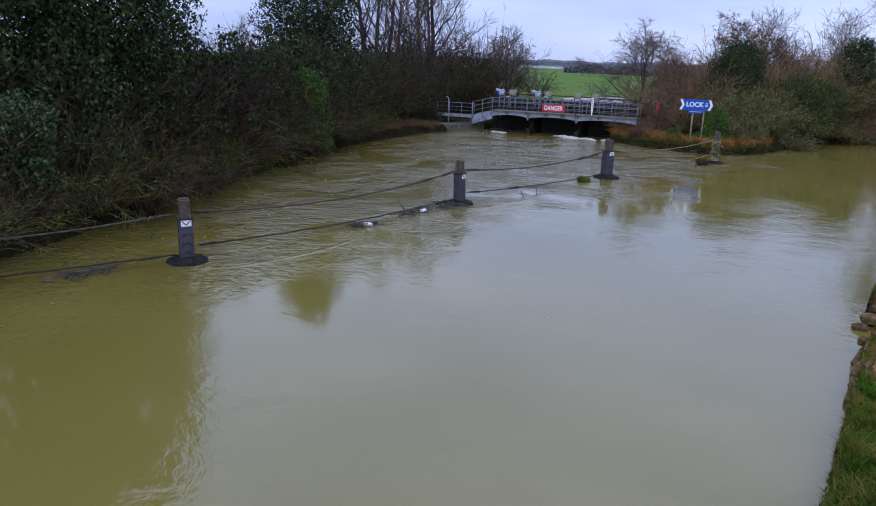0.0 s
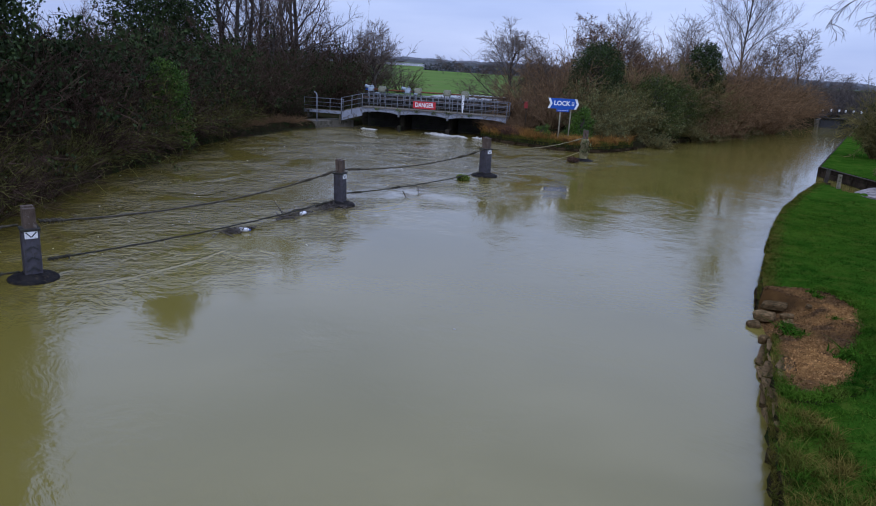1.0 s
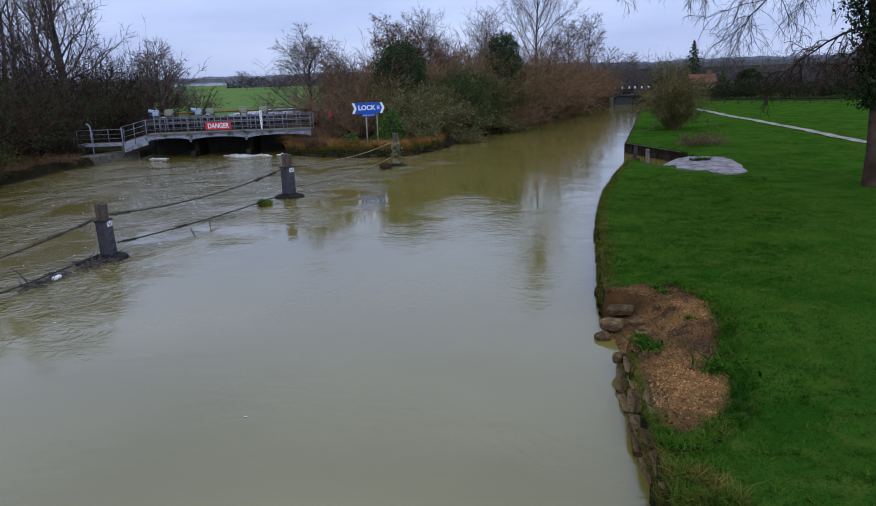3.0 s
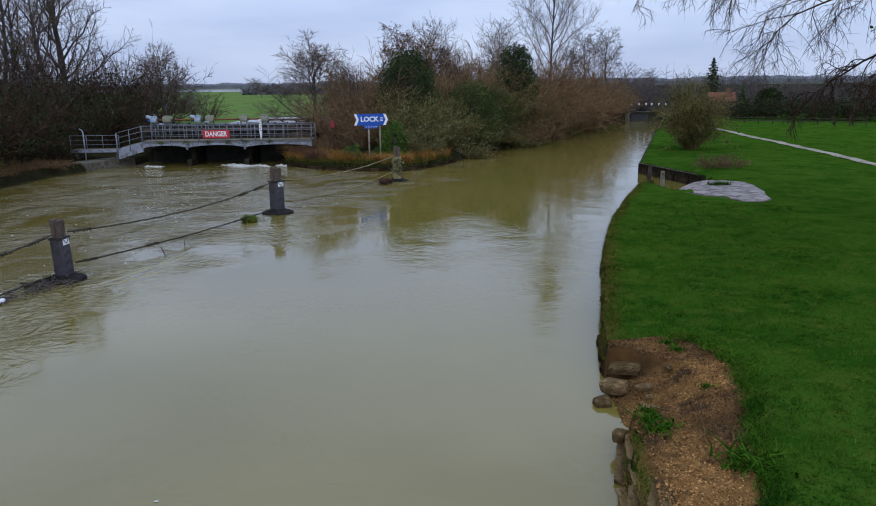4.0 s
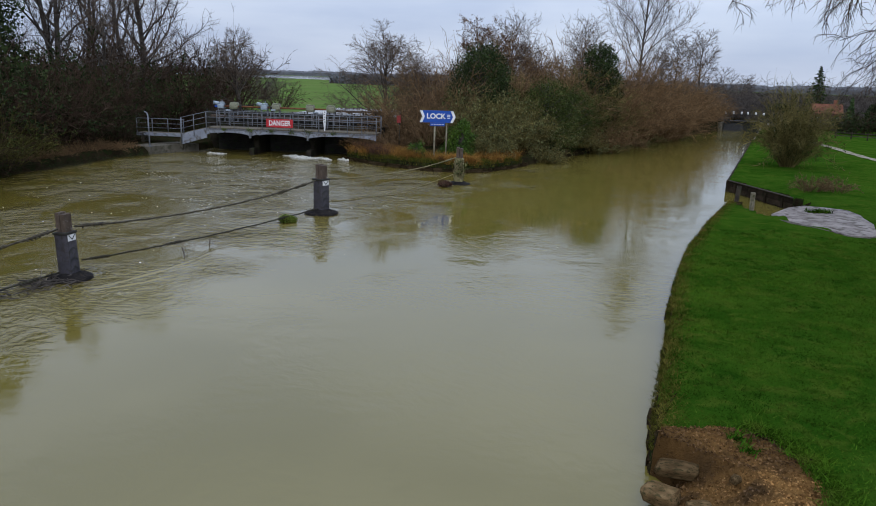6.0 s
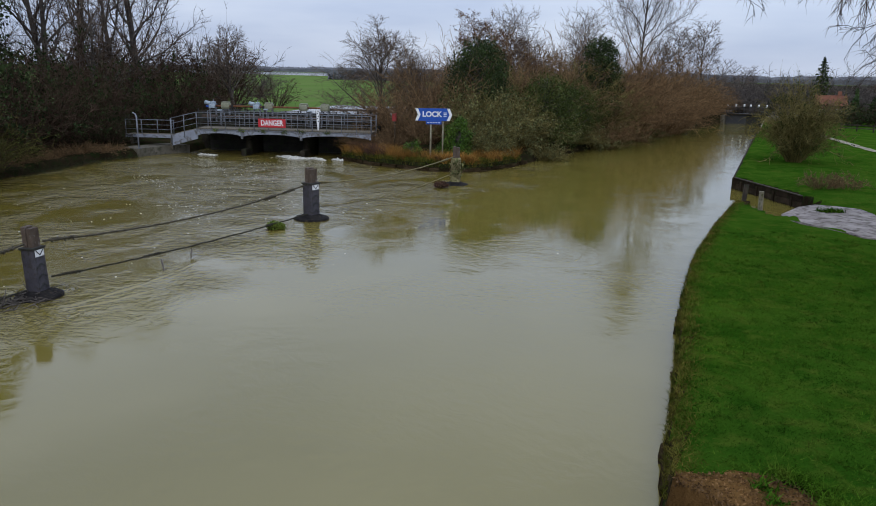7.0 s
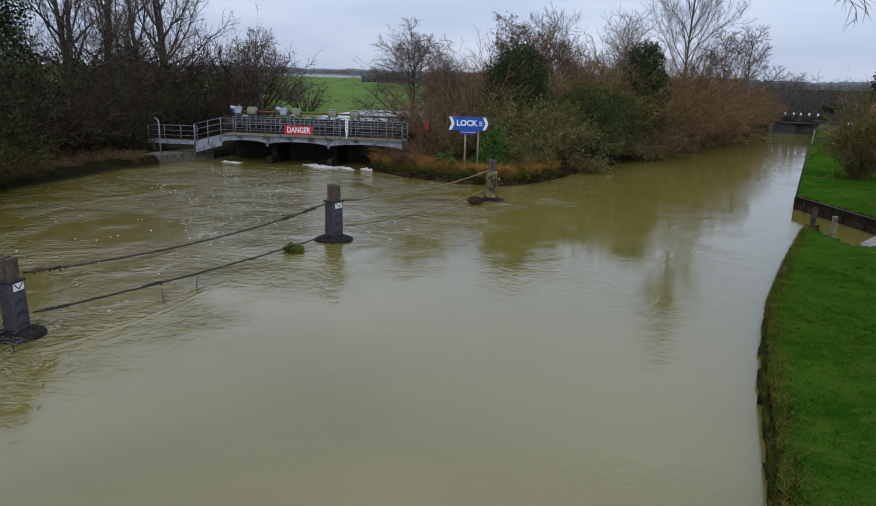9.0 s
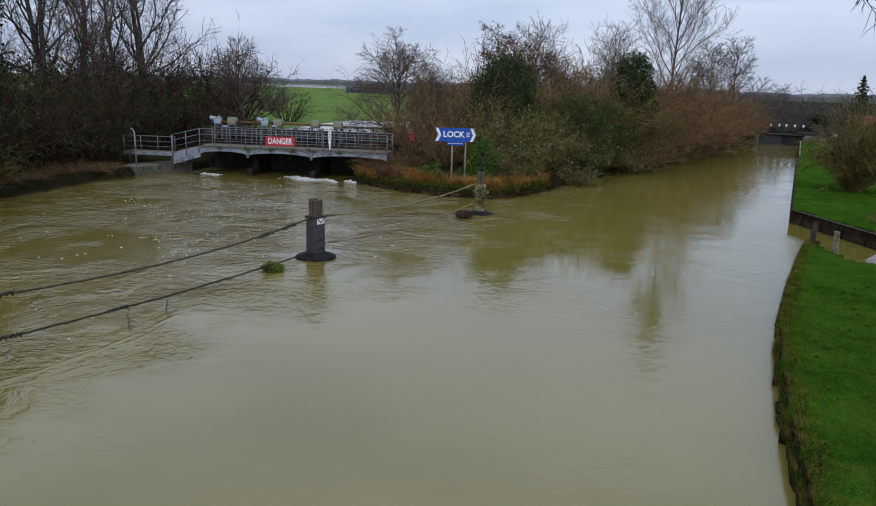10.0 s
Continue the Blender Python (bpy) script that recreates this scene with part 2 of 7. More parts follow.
M_RED = material("red_enamel", (0.46, 0.016, 0.026), (0.53, 0.028, 0.036), 3.0, 0.45, 0.05, 20.0, (0.35, 0.05, 0.05), 0.3)
M_RED_DULL = material("faded_red_plastic", (0.24, 0.020, 0.022), (0.32, 0.032, 0.030), 3.0, 0.6, 0.1, 20.0, (0.15, 0.03, 0.03), 0.3)
M_BLUE = material("blue_enamel", (0.006, 0.062, 0.36), (0.010, 0.082, 0.42), 3.0, 0.4, 0.05, 20.0)
M_ROPE = material("wet_rope", (0.042, 0.036, 0.026), (0.10, 0.086, 0.060), 8.0, 0.95, 0.9, 60.0, (0.035, 0.035, 0.02), 0.4)
M_ROPE_PALE = material("straw_rope", (0.17, 0.145, 0.075), (0.30, 0.26, 0.15), 8.0, 0.95, 0.9, 60.0, (0.08, 0.07, 0.035), 0.4, spec=0.0)
M_CABLE = material("wet_cable", (0.022, 0.019, 0.014), (0.055, 0.048, 0.034), 8.0, 0.85, 0.8, 60.0, (0.04, 0.05, 0.02), 0.4)
M_BARK = material("grey_bark", (0.060, 0.050, 0.042), (0.105, 0.090, 0.075), 4.0, 0.95, 0.6, 20.0, island=0.35, spec=0.2)
M_BARK_RED = material("brown_twigs", (0.120, 0.076, 0.040), (0.220, 0.142, 0.074), 2.0, 0.95, 0.0, 20.0, island=0.5, spec=0.0)
M_BARK_RUST = material("rusty_twigs", (0.122, 0.076, 0.038), (0.222, 0.138, 0.068), 2.0, 0.95, 0.0, 20.0, island=0.5, spec=0.0)
# darker copy of the brown twigs: shade inside dense scrub put into the colour
M_BARK_SHADED = material("shaded_twigs", (0.037, 0.025, 0.017), (0.080, 0.053, 0.036), 2.0, 0.95, 0.0, 20.0, island=0.55, spec=0.0)
M_BARK_OLIVE = material("olive_twigs", (0.105, 0.088, 0.030), (0.190, 0.156, 0.058), 2.0, 0.95, 0.0, 20.0, island=0.5, spec=0.0)
M_BARK_MOSS = material("mossy_twigs", (0.058, 0.054, 0.018), (0.135, 0.122, 0.036), 2.0, 0.95, 0.0, 20.0, island=0.6, spec=0.0)
M_CATKIN = material("dead_catkins", (0.060, 0.034, 0.026), (0.115, 0.066, 0.046), 2.0, 0.95, 0.0, 20.0, island=0.5, spec=0.0)
M_BARK_PALE = material("pale_twigs", (0.090, 0.068, 0.052), (0.150, 0.115, 0.086), 2.0, 0.95, 0.0, 20.0, island=0.4, spec=0.0)
# twig colour greyed for the far trees: distance haze put into the base
M_BARK_DULL = material("hazy_twigs", (0.070, 0.060, 0.054), (0.125, 0.108, 0.094), 2.0, 0.95, 0.0, 20.0, island=0.4, spec=0.0)
M_LEAF_DARK = material("dark_leaves", (0.016, 0.027, 0.010), (0.040, 0.056, 0.018), 1.5, 0.8, 0.0, 20.0, island=0.55, spec=0.05)
M_LEAF_DEEP = material("deep_green_leaves", (0.019, 0.032, 0.010), (0.048, 0.070, 0.020), 1.5, 0.7, 0.0, 20.0, island=0.55, spec=0.12)
M_LEAF_OLIVE = material("olive_leaves", (0.036, 0.052, 0.012), (0.078, 0.096, 0.023), 1.5, 0.75, 0.0, 20.0, island=0.55, spec=0.1)
M_LEAF_MID = material("mid_leaves", (0.028, 0.058, 0.012), (0.055, 0.098, 0.020), 1.5, 0.55, 0.0, 20.0, island=0.5, spec=0.4)
M_LEAF_BRIGHT = material("bright_leaves", (0.038, 0.082, 0.010), (0.080, 0.135, 0.017), 1.5, 0.65, 0.0, 20.0, island=0.55, spec=0.15)
M_LEAF_GREY = material("grey_green_leaves", (0.075, 0.082, 0.030), (0.170, 0.165, 0.068), 1.5, 0.75, 0.0, 20.0, island=0.7, spec=0.1)
M_DRY = material("dry_sedge", (0.21, 0.105, 0.026), (0.38, 0.205, 0.052), 1.0, 0.95, 0.0, 20.0, (0.10, 0.050, 0.026), 0.4, island=0.5, spec=0.0)
M_BLADE = material("grass_blades", (0.014, 0.050, 0.004), (0.058, 0.115, 0.009), 0.7, 0.9, 0.0, 20.0, (0.072, 0.104, 0.013), 0.40, island=0.6, spec=0.0)
M_BLADE_OLD = material("tired_grass", (0.045, 0.064, 0.008), (0.128, 0.104, 0.022), 2.2, 0.9, 0.0, 20.0, island=0.5, spec=0.0)
M_MOSS = material("moss", (0.080, 0.120, 0.012), (0.130, 0.165, 0.022), 6.0, 0.9, 0.0, 20.0, island=0.4, spec=0.2)
# near-black base: shade of the weir bays put into the concrete, plus green stains
M_DARKCONC = material("stained_bay_shade", (0.014, 0.011, 0.008), (0.034, 0.028, 0.020), 1.5, 0.9, 0.5, 14.0, (0.026, 0.030, 0.014), 0.5, spec=0.1)
M_FOAM = material("foam", (0.50, 0.49, 0.44), (0.72, 0.71, 0.67), 6.0, 0.7, 1.0, 22.0, (0.24, 0.21, 0.11), 0.6, depth=0.06)
M_BRICK = material("house_brick", (0.17, 0.070, 0.045), (0.24, 0.105, 0.065), 1.5, 0.9, 0.4, 12.0)
M_ROOF = material("clay_roof", (0.12, 0.052, 0.034), (0.175, 0.078, 0.050), 1.2, 0.95, 0.6, 8.0, spec=0.0)
M_GLASS = material("dark_glass", (0.02, 0.024, 0.03), (0.03, 0.035, 0.04), 1.0, 0.08, 0.0)
# pale blue-grey base colour carries the distance haze of the skyline
M_HAZED_WOOD = material("far_woods", (0.125, 0.130, 0.145), (0.165, 0.168, 0.180), 0.05, 1.0, 0.0, 4.0, spec=0.0)

# ---------------------------------------------------------------- mesh tools


def link_mesh(name, me, mat, parent=None, label=""):
    ob = new(name, me)
    if mat and not me.materials:
        me.materials.append(mat)
    if parent:
        ob.parent = parent
    if label:
        ob["label"] = label
    return ob


def part(name, bm, mat, parent=None, label="", smooth=False):
    me = bpy.data.meshes.new(name)
    bm.normal_update()
    bm.to_mesh(me)
    bm.free()
    if smooth:
        me.polygons.foreach_set("use_smooth", [True] * len(me.polygons))
    return link_mesh(name, me, mat, parent, label)


def raw(name, verts, faces, mat, parent=None, label="", smooth=False):
    me = bpy.data.meshes.new(name)
    me.from_pydata([tuple(v) for v in verts], [], [tuple(f) for f in faces])
    if smooth:
        me.polygons.foreach_set("use_smooth", [True] * len(me.polygons))
    me.update()
    return link_mesh(name, me, mat, parent, label)


def thing(name, place, label, category, group="", kind="", turn=0.0):
    ob = new(name)
    ob.empty_display_size = 0.2
    ob.matrix_basis = pose(*place, 0, 0, turn)
    return tagged(ob, label, category, group, kind)


def add_box(bm, centre, size, bevel=0.0, turn=(0, 0, 0), taper=1.0):
    """A box, bevelled, into bm; taper shrinks its top."""
    made = bmesh.ops.create_cube(bm, size=1.0)["verts"]
    for v in made:
        k = taper if v.co.z > 0 else 1.0
        v.co = Vector((v.co.x * size[0] * k, v.co.y * size[1] * k, v.co.z * size[2]))
    if bevel:
        edges = list({e for v in made for e in v.link_edges})
        out = bmesh.ops.bevel(bm, geom=edges, offset=bevel, segments=2, affect="EDGES", profile=0.6)
        made = list({v for f in out["faces"] for v in f.verts} | {v for v in made if v.is_valid})
    m = pose(*centre, *turn)
    for v in made:
        v.co = m @ v.co
    return made


def box(name, centre, size, mat, parent=None, label="", bevel=0.01, turn=(0, 0, 0), taper=1.0):
    bm = bmesh.new()
    add_box(bm, centre, size, bevel, turn, taper)
    return part(name, bm, mat, parent, label)


def add_tube(bm, points, radius, sides=8, taper=None):
    """A tube along points with closed ends."""
    rings = []
    n = len(points)
    for i, p in enumerate(points):
        p = Vector(p)
        a = Vector(points[max(0, i - 1)])
        b = Vector(points[min(n - 1, i + 1)])
        d = (b - a).normalized()
        q = d.to_track_quat("Z", "Y")
        r = radius if taper is None else radius * (1 + (taper - 1) * i / (n - 1))
        rings.append([bm.verts.new(p + q @ Vector((r * math.cos(2 * math.pi * k / sides), r * math.sin(2 * math.pi * k / sides), 0))) for k in range(sides)])
    for a, b in zip(rings, rings[1:]):
        for k in range(sides):
            bm.faces.new((a[k], a[(k + 1) % sides], b[(k + 1) % sides], b[k]))
    bm.faces.new(list(reversed(rings[0])))
    bm.faces.new(rings[-1])


def tube(name, points, radius, mat, parent=None, label="", sides=8, taper=None, smooth=True):
    bm = bmesh.new()
    add_tube(bm, points, radius, sides, taper)
    return part(name, bm, mat, parent, label, smooth)


def add_lathe(bm, profile, sides=16, centre=(0, 0, 0)):
    rings = [[bm.verts.new((centre[0] + r * math.cos(2 * math.pi * k / sides), centre[1] + r * math.sin(2 * math.pi * k / sides), centre[2] + z)) for k in range(sides)] for r, z in profile]
    for a, b in zip(rings, rings[1:]):
        for k in range(sides):
            bm.faces.new((a[k], a[(k + 1) % sides], b[(k + 1) % sides], b[k]))
    bm.faces.new(list(reversed(rings[0])))
    bm.faces.new(rings[-1])


def prism(name, outline, z0, z1, mat, parent=None, label=""):
    """An upright prism over a flat outline."""
    bm = bmesh.new()
    low = [bm.verts.new((x, y, z0)) for x, y in outline]
    top = [bm.verts.new((x, y, z1)) for x, y in outline]
    n = len(outline)
    bm.faces.new(list(reversed(low)))
    bm.faces.new(top)
    for i in range(n):
        bm.faces.new((low[i], low[(i + 1) % n], top[(i + 1) % n], top[i]))
    bmesh.ops.recalc_face_normals(bm, faces=bm.faces)
    return part(name, bm, mat, parent, label)


def lettering(name, text, size, mat, parent, m, depth=0.006, label=""):
    """Raised letters in the built-in font, centred on m's origin, reading along m's x and up its y."""
    cu = bpy.data.curves.new(name, "FONT")
    cu.body, cu.size, cu.extrude = text, size, depth
    cu.align_x, cu.align_y, cu.offset = "CENTER", "CENTER", 0.011
    tmp = bpy.data.objects.new(name, cu)
    scene.collection.objects.link(tmp)
    bpy.context.view_layer.update()
    me = bpy.data.meshes.new_from_object(tmp.evaluated_get(bpy.context.evaluated_depsgraph_get()))
    bpy.data.objects.remove(tmp)
    me.materials.clear()
    me.transform(m)
    me.name = name
    return link_mesh(name, me, mat, parent, label)


# -- plants: arrays of tapered twigs and of leaf quads
def poly_mesh(name, verts, *groups):
    """A mesh from vertex rows and groups of faces, each group an index array of one face size."""
    me = bpy.data.meshes.new(name)
    loops = np.concatenate([np.asarray(g, np.int32).ravel() for g in groups])
    sizes = np.concatenate([np.full(len(g), g.shape[1], np.int32) for g in groups])
    me.vertices.add(len(verts))
    me.vertices.foreach_set("co", np.asarray(verts, np.float32).ravel())
    me.loops.add(len(loops))
    me.loops.foreach_set("vertex_index", loops)
    me.polygons.add(len(sizes))
    me.polygons.foreach_set("loop_start", (np.cumsum(sizes) - sizes).astype(np.int32))
    me.update(calc_edges=True)
    return me


def quad_mesh(name, verts, faces):
    return poly_mesh(name, verts, np.asarray(faces))


class Twigs:
    """Tapered stems from a to b; those added as tips run out to a point."""

    def __init__(self):
        self.rows = {False: [], True: []}

    def add(self, a, b, ra, rb, tip=False):
        a, b = np.atleast_2d(a), np.atleast_2d(b)
        n = len(a)
        self.rows[tip].append((a, b, np.broadcast_to(ra, n), np.broadcast_to(rb, n)))

    def mesh(self, name, sides=3):
        verts, quads, tris, start = [], [np.zeros((0, 4), int)], [np.zeros((0, 3), int)], 0
        ang = 2 * np.pi * np.arange(sides) / sides
        k = np.arange(sides)
        k2 = (k + 1) % sides
        for tip, rows in self.rows.items():
            if not rows:
                continue
            a, b, ra, rb = (np.concatenate(c) for c in zip(*rows))
            d = unit(b - a)
            u = unit(np.cross(d, np.where(np.abs(d[:, 2:3]) < 0.9, [[0, 0, 1.0]], [[1.0, 0, 0]])))
            w = np.cross(d, u)
            off = np.cos(ang)[None, :, None] * u[:, None] + np.sin(ang)[None, :, None] * w[:, None]
            lo, n = a[:, None] + off * ra[:, None, None], len(a)
            if tip:
                block = np.concatenate([lo, b[:, None]], 1)
                base = start + np.arange(n)[:, None] * (sides + 1)
                tris.append(np.stack([base + k, base + k2, base + sides + 0 * k], -1).reshape(-1, 3))
            else:
                block = np.concatenate([lo, b[:, None] + off * rb[:, None, None]], 1)
                base = start + np.arange(n)[:, None] * 2 * sides
                quads.append(np.stack([base + k, base + k2, base + sides + k2, base + sides + k], -1).reshape(-1, 4))
            verts.append(block.reshape(-1, 3))
            start += verts[-1].shape[0]
        return poly_mesh(name, np.concatenate(verts), np.concatenate(quads), np.concatenate(tris))


def leaf_mesh(name, places, size, r, up=0.0, long=1.6):
    """Rhombic, slightly folded leaves at places, turned at random; up lays them flatter."""
    n = len(places)
    d = r.normal(size=(n, 3))
    d /= np.linalg.norm(d, axis=1, keepdims=True)
    nrm = r.normal(size=(n, 3)) + [0, 0, up]
    s = np.cross(d, nrm)
    s /= np.linalg.norm(s, axis=1, keepdims=True) + 1e-9
    f = np.cross(s, d)
    sz = (size * r.uniform(0.6, 1.35, n))[:, None]
    tip = places + d * sz * long * 0.5
    tail = places - d * sz * long * 0.5
    e1 = places + s * sz * 0.5 + f * sz * 0.15
    e2 = places - s * sz * 0.5 + f * sz * 0.15
    verts = np.stack([tail, e1, tip, e2], 1).reshape(-1, 3)
    faces = (np.arange(n)[:, None] * 4 + np.arange(4)).astype(int)
    return quad_mesh(name, verts, faces)


def blade_mesh(name, places, height, width, r, lean=0.35, simple=False):
    """Grass blades: a narrow bent blade each, or a single sliver where simple."""
    n = len(places)
    t = r.uniform(0, 2 * np.pi, n)
    side = np.stack([np.cos(t), np.sin(t), 0 * t], 1)
    h = height * r.uniform(0.5, 1.3, n)
    off = r.normal(size=(n, 3)) * [lean, lean, 0] * h[:, None]
    w = width * r.uniform(0.7, 1.3, n)[:, None] * side
    lift = np.stack([0 * h, 0 * h, h], 1)
    top = places + off + lift
    if simple:
        return poly_mesh(name, np.stack([places - w, places + w, top], 1).reshape(-1, 3), np.arange(n * 3).reshape(-1, 3))
    mid = places + off * 0.35 + lift * 0.6
    verts = np.stack([places - w, places + w, mid + w * 0.7, top, mid - w * 0.7], 1).reshape(-1, 3)
    base = np.arange(n)[:, None] * 5
    return poly_mesh(name, verts, base + [0, 1, 2, 4], base + [4, 2, 3])


def unit(v):
    return v / (np.linalg.norm(v, axis=-1, keepdims=True) + 1e-9)


def bush_stems(r, height, radius, stems, twigs, droop=0.25, thick=0.022, upright=0.7, fine=0.0045):
    """Arching stems from one root with side twigs and finer sprays: Twigs, and points along the sprays."""
    tw = Twigs()
    seg = 5
    ang = r.uniform(0, 2 * np.pi, stems)
    out = np.sqrt(r.uniform(0, 1, stems))
    p = np.stack([np.cos(ang) * out * radius * 0.35, np.sin(ang) * out * radius * 0.35, np.zeros(stems)], 1)
    lean = out * (1.25 - upright) + 0.05
    d = unit(np.stack([np.cos(ang) * lean, np.sin(ang) * lean, np.full(stems, 0.75)], 1) + r.normal(size=(stems, 3)) * 0.10)
    length = height * r.uniform(0.65, 1.12, stems)
    pts, dirs = [p], []
    for i in range(seg):
        step = (length / seg)[:, None]
        d = unit(d + r.normal(size=(stems, 3)) * 0.16 + np.stack([np.cos(ang), np.sin(ang), -np.ones(stems)], 1) * (droop * out * (i / seg))[:, None])
        p = p + d * step
        dirs.append(d), pts.append(p)
    for i in range(seg):
        k0, k1 = 1 - i / (seg + 0.4), 1 - (i + 1) / (seg + 0.4)
        tw.add(pts[i], pts[i + 1], np.full(stems, thick * k0), np.full(stems, thick * k1))
    pts, dirs = np.array(pts), np.array(dirs)
    # side twigs
    n = stems * twigs
    si = r.integers(0, stems, n)
    k = r.integers(1, seg, n)
    f = r.uniform(0, 1, n)[:, None]
    a = pts[k, si] * (1 - f) + pts[k + 1, si] * f
    d2 = unit(dirs[k, si] * 0.8 + r.normal(size=(n, 3)) * 0.65)
    l2 = (height * r.uniform(0.10, 0.26, n))[:, None]
    m1 = a + d2 * l2 * 0.5
    d3 = unit(d2 + r.normal(size=(n, 3)) * 0.3)
    m2 = m1 + d3 * l2 * 0.5
    tw.add(a, m1, np.full(n, fine * 1.9), np.full(n, fine * 1.3))
    tw.add(m1, m2, fine * 1.4, 0, True)
    # sprays
    q = n * 2
    ti = r.integers(0, n, q)
    f = r.uniform(0, 1, q)[:, None]
    s0 = np.where(f < 0.5, a[ti] + (m1[ti] - a[ti]) * f * 2, m1[ti] + (m2[ti] - m1[ti]) * (f - 0.5) * 2)
    s1 = s0 + unit(d3[ti] + r.normal(size=(q, 3)) * 0.7) * (height * r.uniform(0.04, 0.11, q))[:, None]
    tw.add(s0, s1, fine * 1.1, 0, True)
    return tw, np.concatenate([m2, s1, (s0 + s1) / 2])


def branch_tree(r, height, reach, trunk=0.16, first=0.25, limbs_n=14, kids=(6, 5), sprays=10, rise=0.35, droop=0.0, lean=(0, 0), fine=0.008, leader=0.85):
    """A bare tree: a tapering trunk, crooked limbs that fill a rounded crown of the given reach, and sprays of fine twigs.
    Returns limb and twig arrays and the twig ends."""
    limbs, twigs = Twigs(), Twigs()
    starts, ways, sizes = [], [], []

    def stem(p, d, length, rad, level, steps):
        pts, dd = [p], [d]
        for i in range(steps):
            bend = np.array([0, 0, rise * 0.12 - droop * (i + 1) / steps * (0.35 if level else 0.1)]) if level else np.array([lean[0] * 0.1, lean[1] * 0.1, 0.08])
            d = unit(d + r.normal(size=3) * (0.06 if level == 0 else 0.17) + bend)
            p = p + d * length / steps
            pts.append(p), dd.append(d)
        for i in range(steps):
            k0, k1 = 1 - 0.8 * i / steps, 1 - 0.8 * (i + 1) / steps
            (limbs if level < 2 else twigs).add(pts[i], pts[i + 1], max(rad * k0, fine), max(rad * k1, fine * 0.8))
        return pts, dd

    def at(pts, dd, f):
        f = min(f, 0.999) * (len(pts) - 1)
        i = int(f)
        return pts[i] + (pts[i + 1] - pts[i]) * (f - i), dd[i + 1]

    def side(d, t):
        u = unit(np.cross(d, [0.3, 0.2, 1.0]))
        return u * math.cos(t) + np.cross(d, u) * math.sin(t)

    tp, td = stem(np.array([0, 0, -0.15]), unit(np.array([lean[0], lean[1], 1.0])), height * leader, trunk, 0, 6)
    for j in range(limbs_n):
        f = first + (1 - first) * (j + r.uniform(0.1, 0.9)) / limbs_n
        p, d = at(tp, td, f)
        g = (f - first) / (1 - first)
        size = reach * (1.05 - 0.45 * g) * r.uniform(0.75, 1.15)
        tilt = radians(78 - 50 * g - 25 * rise + r.uniform(-10, 10))
        t = j * 2.4 + r.uniform(-0.4, 0.4)
        nd = unit(np.array([math.cos(t) * math.sin(tilt), math.sin(t) * math.sin(tilt), math.cos(tilt)]))
        lp, ld = stem(p, nd, size, trunk * (0.40 - 0.18 * g), 1, 5)
        for a in range(kids[0]):
            fa = 0.22 + 0.78 * (a + r.uniform(0, 1)) / kids[0]
            p2, d2 = at(lp, ld, fa)
            n2 = unit(d2 * 0.75 + side(d2, a * 2.4 + r.uniform(-0.6, 0.6)) * 0.75 + np.array([0, 0, 0.3 * rise]))
            s2 = size * 0.5 * (1.1 - 0.45 * fa) * r.uniform(0.7, 1.2)
            bp, bd = stem(p2, n2, s2, max(trunk * 0.13, fine * 1.6), 2, 3)
            for c in range(kids[1]):
                fc = 0.2 + 0.8 * (c + r.uniform(0, 1)) / kids[1]
                p3, d3 = at(bp, bd, fc)
                n3 = unit(d3 * 0.7 + side(d3, c * 2.4 + r.uniform(-0.8, 0.8)) * 0.7 + np.array([0, 0, 0.25 * rise]))
                s3 = s2 * 0.55 * r.uniform(0.6, 1.2)
                e3 = p3 + n3 * s3 * 0.5
                n4 = unit(n3 + r.normal(size=3) * 0.2 - np.array([0, 0, 0.4 * droop]))
                e4 = e3 + n4 * s3 * 0.5
                twigs.add(p3, e3, fine * 1.3, fine)
                twigs.add(e3, e4, fine, fine * 0.6)
                starts.append(np.stack([p3, e3, e4])), ways.append(n4), sizes.append(s3)
    st, wy, sz = np.array(starts), np.array(ways), np.array(sizes)
    n = len(st) * sprays
    i = r.integers(0, len(st), n)
    f = r.uniform(0.1, 1, n)[:, None]
    a = np.where(f < 0.5, st[i, 0] + (st[i, 1] - st[i, 0]) * f * 2, st[i, 1] + (st[i, 2] - st[i, 1]) * (f - 0.5) * 2)
    d = unit(wy[i] + r.normal(size=(n, 3)) * 0.55 - np.array([0, 0, 0.7 * droop]))
    b = a + d * (sz[i] * r.uniform(0.25, 0.7, n))[:, None]
    twigs.add(a, b, fine * 0.85, 0, True)
    return limbs, twigs, np.concatenate([b, st[:, 2]])


